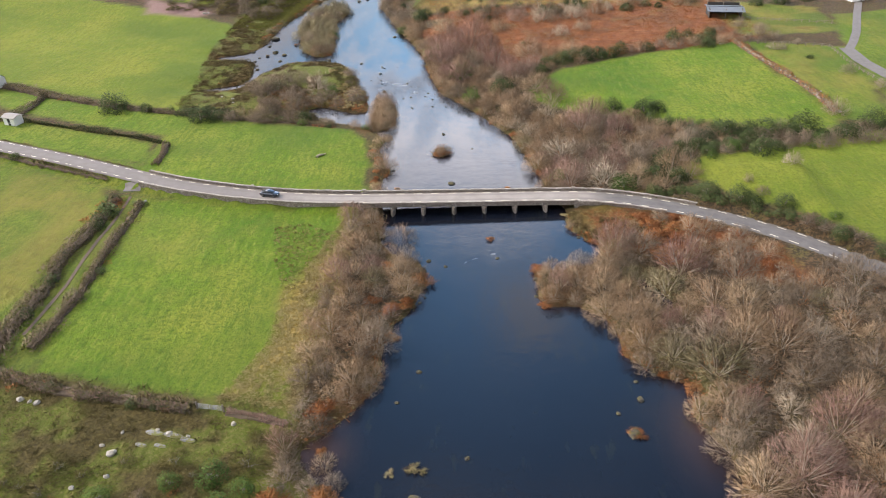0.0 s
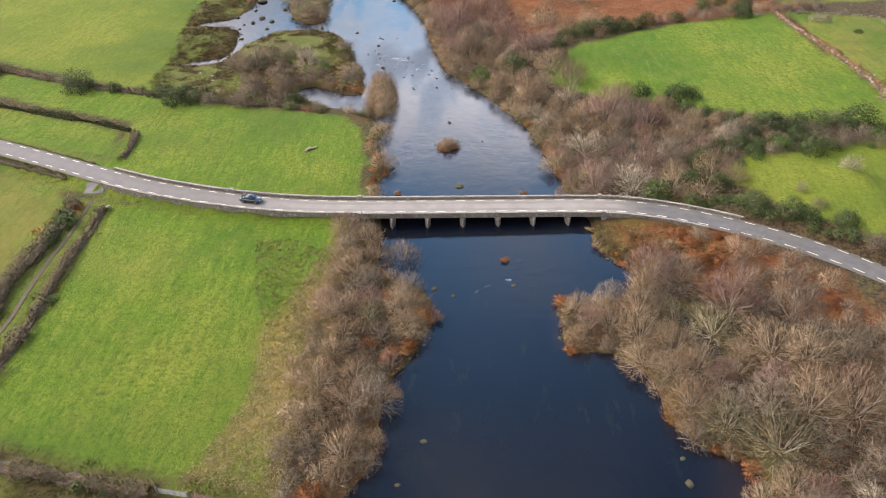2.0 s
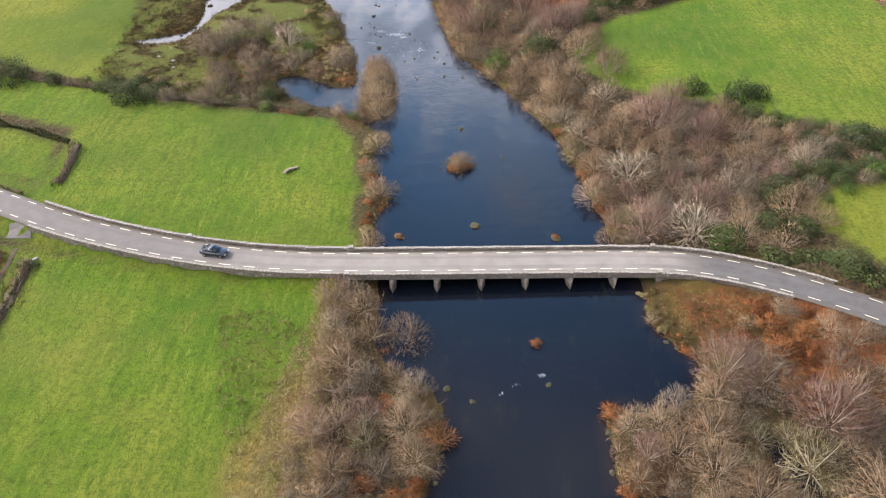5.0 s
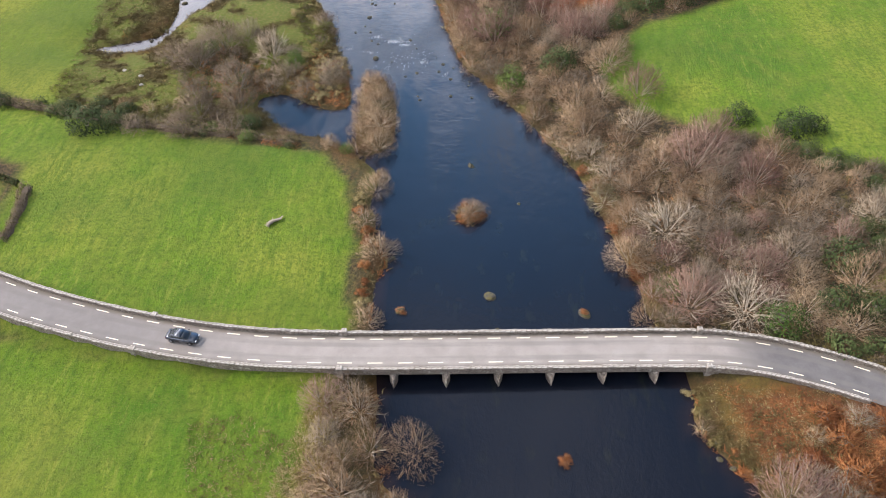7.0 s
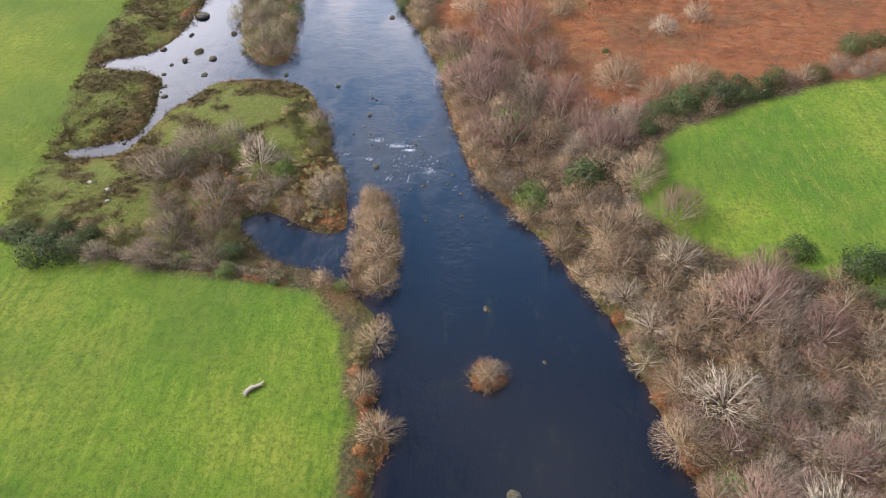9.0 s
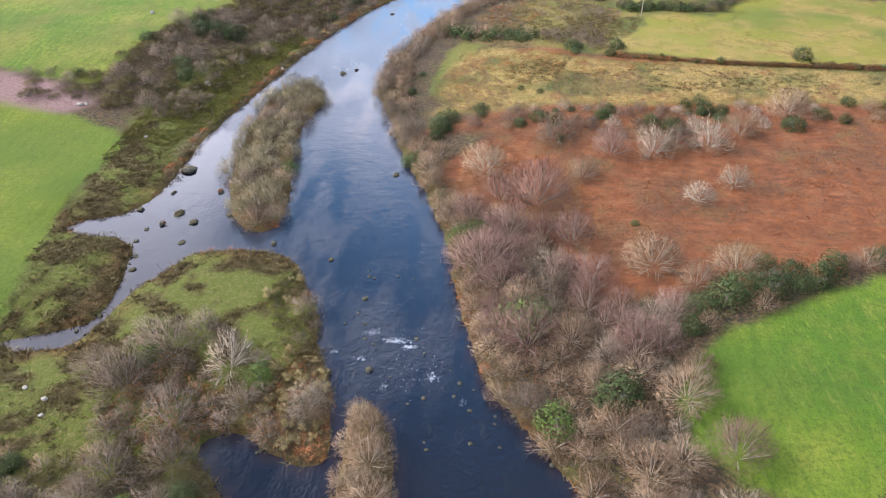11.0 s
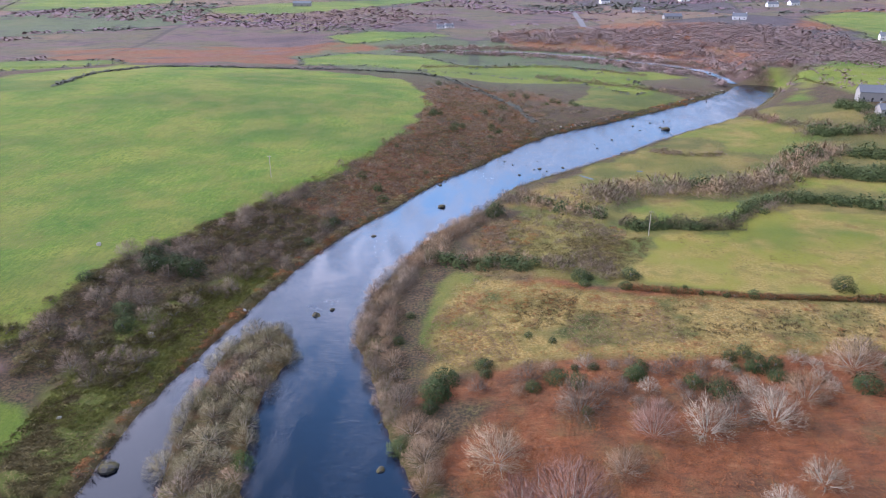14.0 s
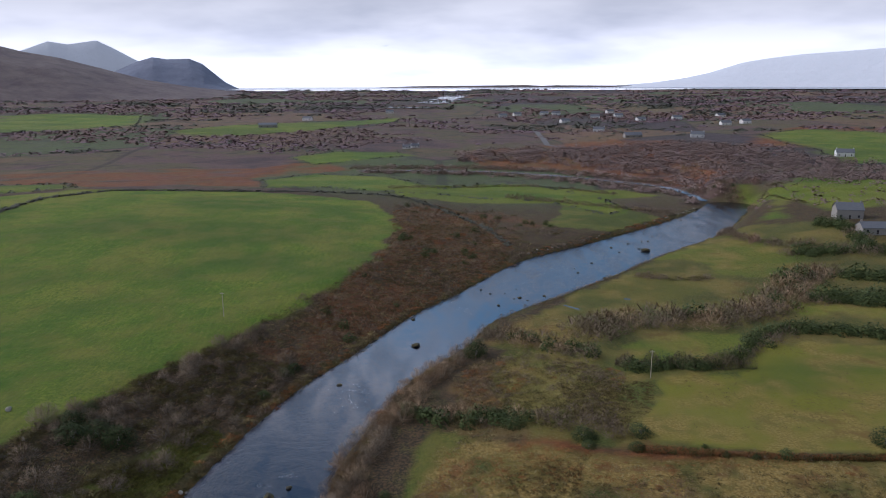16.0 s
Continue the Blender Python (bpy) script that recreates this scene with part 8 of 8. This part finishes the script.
def distant_woods():
    rs = np.random.RandomState(5)
    n = 30000
    # as many clumps near as far to the eye; woods lie in long bands
    r = 690 * 5.0 ** rs.uniform(0, 1, n)
    a = rs.uniform(-0.66, 0.66, n)
    X, Y = r * np.sin(a) - 10, r * np.cos(a)
    ok = vnoise(X * 0.55, Y, 130) + 0.45 * vnoise(X * 0.7, Y, 38) > 0.74
    ok &= (Y > 690) & ~((np.abs(X - 40) < 150) & (Y < 850))
    for p in FAR_FIELDS + BRACKEN_ZONES[5:6]:
        ok &= signed(X, Y, p) < -4
    X, Y, r = X[ok], Y[ok], r[ok]
    kind = vnoise(X * 0.6 + 500, Y, 120) + rs.normal(size=len(X)) * 0.05
    for nm, m, mat, lab in [("brown_scrub", kind < 0.45, FAR_BROWN, "brown leafless scrub and woods in the distance"), ("purple_woods", (kind >= 0.45) & (kind < 0.58), FAR_PURPLE, "purple-brown leafless birch woods in the distance"),
                            ("dark_woods", kind >= 0.58, FAR_DARK, "dark evergreen woods in the distance")]:
        clumps(nm, X[m], Y[m], r[m] * 0.0038, 12, mat, lab, "woods", 60, 0.42)
    # trees round the cottages
    vx = np.repeat([145, 182, 227, 250, 226, 234, 352, 350, 322, 446, 490, 300, 420, 248, 242], 9) + rs.normal(size=135) * 16
    vy = np.repeat([1625, 1650, 1622, 1624, 1420, 1222, 1550, 1408, 1090, 1298, 1328, 1515, 1435, 1112, 1150], 9) + rs.normal(size=135) * 14 + 8
    clumps("village_trees", vx, vy, 3.2, 9, FAR_DARK, "dark trees round distant cottages", "trees", 65, 1.2)
    # hedges round the far fields
    hx, hy = [], []
    for p in FAR_FIELDS:
        q = np.array(p, float)
        for i in range(len(q)):
            b, c = q[i], q[(i + 1) % len(q)]
            m = int(np.hypot(*(c - b)) / 3.2)
            t = rs.uniform(0, 1, (m, 1))
            pt = b + (c - b) * t + rs.normal(size=(m, 2)) * 1.2
            hx += list(pt[:, 0])
            hy += list(pt[:, 1])
    # crest hedge of the sheep pasture
    line = np.array([(-232, 566), (-232, 612), (-209, 652), (-146, 656), (-85, 668), (-42, 664), (-24, 652), (0, 612), (16, 580), (24, 545)], float)
    S = np.concatenate([[0], np.cumsum(np.hypot(*np.diff(line, axis=0).T))])
    s = rs.uniform(0, S[-1], 620)
    hx += list(np.interp(s, S, line[:, 0]) + rs.normal(size=620) * 0.8)
    hy += list(np.interp(s, S, line[:, 1]) + rs.normal(size=620) * 0.8)
    clumps("field_hedges", np.array(hx), np.array(hy), 1.5, 10, FAR_DARK, "dark hedges between distant fields", "hedge", 62, 0.8)
    # scrub of the far bank
    m = 150
    X, Y = rs.uniform(186, 330, m), rs.uniform(600, 720, m)
    ok = laid(X, Y)[1] < -3
    clumps("bank_scrub", X[ok], Y[ok], 2.2, 12, FAR_BROWN, "brown scrub on the far bank", "scrub", 64)
    # leafless woods round the river past the bend
    for nm, poly, m, size, per, mat, lab, high in [
            ("bend_woods", [(20, 890), (110, 862), (176, 800), (230, 790), (330, 800), (371, 789), (348, 891), (299, 991), (211, 1014), (133, 1012), (20, 960)], 900, 4.6, 64, BEND_TWIG, "purple-grey leafless woods along the river bend", 1.25),
            ("bend_scrub", [(180, 738), (204, 716), (240, 700), (330, 690), (380, 770), (340, 806), (230, 796), (186, 790)], 620, 2.7, 34, BEND_TWIG, "brown leafless scrub over the slope at the bend", 1.0),
            ("river_thicket", [(-70, 830), (30, 842), (70, 828), (126, 786), (172, 740), (178, 706), (184, 676), (196, 690), (192, 752), (140, 812), (80, 852), (-60, 850)], 240, 3.0, 40, BEND_TWIG, "purple-grey thicket beside the distant river", 0.9),
            ("bank_thicket", [(-70, 806), (24, 818), (52, 806), (94, 782), (124, 752), (158, 718), (165, 696), (170, 672), (160, 664), (146, 692), (112, 740), (80, 772), (20, 800), (-60, 790)], 300, 3.4, 44, BEND_TWIG, "grey-brown leafless thicket on the river bank", 1.1)]:
        q = np.array(poly, float)
        X, Y = rs.uniform(q[:, 0].min(), q[:, 0].max(), m * 3), rs.uniform(q[:, 1].min(), q[:, 1].max(), m * 3)
        ok = inside(X, Y, q) & (laid(X, Y)[1] < -3) & (vnoise(X, Y, 30) > 0.22)
        clumps(nm, X[ok][:m], Y[ok][:m], size, per, mat, lab, "woods", 66, high)


distant_woods()


def far_water(name, line, width, label):
    L = chaikin(line, 2, False)
    vs, fs = [], []
    for i in range(len(L)):
        d = Vector(L[min(i + 1, len(L) - 1)][:2] - L[max(i - 1, 0)][:2]).normalized()
        w = width * (0.7 + 0.6 * (i % 3) / 2)
        for s in (1, -1):
            x, y = L[i][0] - d.y * s * w / 2, L[i][1] + d.x * s * w / 2
            vs.append((x, y, float(ground_z(x, y)[0]) + (0.08 if width < 3 else 0.5 if width < 10 else 1.6)))
    fs = [(2 * i + 1, 2 * i, 2 * i + 2, 2 * i + 3) for i in range(len(L) - 1)]
    return tagged(new(name, mesh_of(name, vs, fs, SEA)), label, "water", kind="structure")


def mat_sea():
    M = Mat("sea_water", 0.12)
    M.b.inputs["IOR"].default_value = 1.33
    M.col((0.10, 0.13, 0.16))
    return M.bump(M.noise(0.06, 3), 0.25, 2.0).m


SEA = mat_sea()
far_water("far_river", [(-70, 815), (-20, 818), (25, 829), (58, 818), (102, 793), (131, 765), (151, 748), (168, 722), (172, 700), (176, 684)], 6, "distant reach of the river between woods")
far_water("tidal_inlet", [(20, 2150), (40, 2300), (80, 2480), (120, 2800)], 75, "pale tidal inlet in the distance")
far_water("tidal_channel", [(-90, 1915), (-40, 1925), (22, 1930)], 32, "pale tidal channel in the distance")
far_water("meadow_ditch", [(33.5, 456.5), (36, 453.5), (38, 450.5)], 0.9, "pale water-filled ditch in a wet meadow")
far_water("meadow_pool", [(57.4, 462), (58.6, 461.6), (59.6, 461)], 1.3, "small pool of standing water in a wet meadow")
fine_strip("far_road", [(150, 1008), (131, 1036), (145, 1176), (156, 1291)], 7, GRAVEL, "pale distant road", "road", 1.0)


def build_sea():
    rows, cols = np.linspace(3400, 4990, 16), np.radians(np.linspace(-58, 58, 60))
    co = [(r * math.sin(a) - 10, r * math.cos(a) + 200, 48.5) for r in rows for a in cols]
    n = len(cols)
    f = [(i * n + k, i * n + k + 1, (i + 1) * n + k + 1, (i + 1) * n + k) for i in range(len(rows) - 1) for k in range(n - 1)]
    me = mesh_of("sea", co, [q[::-1] for q in f], SEA)
    return tagged(new("sea", me), "pale bright sea along the horizon", "sea", kind="structure")


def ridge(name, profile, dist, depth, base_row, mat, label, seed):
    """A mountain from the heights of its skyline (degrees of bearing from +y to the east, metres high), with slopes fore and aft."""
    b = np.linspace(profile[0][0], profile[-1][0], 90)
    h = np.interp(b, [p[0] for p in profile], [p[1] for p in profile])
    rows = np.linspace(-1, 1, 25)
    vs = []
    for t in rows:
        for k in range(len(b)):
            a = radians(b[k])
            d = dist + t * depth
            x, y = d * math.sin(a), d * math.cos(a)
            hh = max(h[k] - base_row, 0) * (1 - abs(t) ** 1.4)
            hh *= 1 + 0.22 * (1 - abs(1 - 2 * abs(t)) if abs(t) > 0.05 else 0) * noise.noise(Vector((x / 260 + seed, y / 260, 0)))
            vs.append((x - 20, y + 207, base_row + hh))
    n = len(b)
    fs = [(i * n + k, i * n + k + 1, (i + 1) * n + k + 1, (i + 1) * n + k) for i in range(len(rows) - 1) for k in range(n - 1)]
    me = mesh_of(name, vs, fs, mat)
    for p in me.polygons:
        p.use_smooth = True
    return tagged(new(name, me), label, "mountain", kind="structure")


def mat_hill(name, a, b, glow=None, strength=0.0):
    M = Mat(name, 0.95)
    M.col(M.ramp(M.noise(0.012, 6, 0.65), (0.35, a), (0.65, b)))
    # emission stands in for the haze before far mountains
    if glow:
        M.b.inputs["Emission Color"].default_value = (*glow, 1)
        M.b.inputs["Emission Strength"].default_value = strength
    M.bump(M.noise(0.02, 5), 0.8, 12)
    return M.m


HEATH_HILL = mat_hill("heather_hill", (0.11, 0.085, 0.085), (0.18, 0.145, 0.13))
# the haze of distance is put into this hill's base colour as blue
BLUE_HAZE_HILL = mat_hill("blue_hill", (0.15, 0.17, 0.225), (0.195, 0.215, 0.275))
# these two give off a pale glow, painted haze in front of them
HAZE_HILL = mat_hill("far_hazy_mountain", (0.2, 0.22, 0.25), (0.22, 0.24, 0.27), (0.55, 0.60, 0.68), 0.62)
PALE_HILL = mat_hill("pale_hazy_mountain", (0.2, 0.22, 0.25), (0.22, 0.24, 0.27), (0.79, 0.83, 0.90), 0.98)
build_sea()


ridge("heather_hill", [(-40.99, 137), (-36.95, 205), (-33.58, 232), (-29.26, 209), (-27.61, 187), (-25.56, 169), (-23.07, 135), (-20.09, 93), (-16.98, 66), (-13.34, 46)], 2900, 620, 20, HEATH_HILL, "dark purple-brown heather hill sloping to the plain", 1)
ridge("blue_hill", [(-23.43, 65), (-22.15, 140), (-20.66, 189), (-19.52, 215), (-18.55, 205), (-16.98, 208), (-16.11, 182), (-14.57, 85), (-13.34, 39), (-12.51, 33)], 4200, 480, 34, BLUE_HAZE_HILL, "hazy blue-grey flat-topped hill beside the sea", 2)
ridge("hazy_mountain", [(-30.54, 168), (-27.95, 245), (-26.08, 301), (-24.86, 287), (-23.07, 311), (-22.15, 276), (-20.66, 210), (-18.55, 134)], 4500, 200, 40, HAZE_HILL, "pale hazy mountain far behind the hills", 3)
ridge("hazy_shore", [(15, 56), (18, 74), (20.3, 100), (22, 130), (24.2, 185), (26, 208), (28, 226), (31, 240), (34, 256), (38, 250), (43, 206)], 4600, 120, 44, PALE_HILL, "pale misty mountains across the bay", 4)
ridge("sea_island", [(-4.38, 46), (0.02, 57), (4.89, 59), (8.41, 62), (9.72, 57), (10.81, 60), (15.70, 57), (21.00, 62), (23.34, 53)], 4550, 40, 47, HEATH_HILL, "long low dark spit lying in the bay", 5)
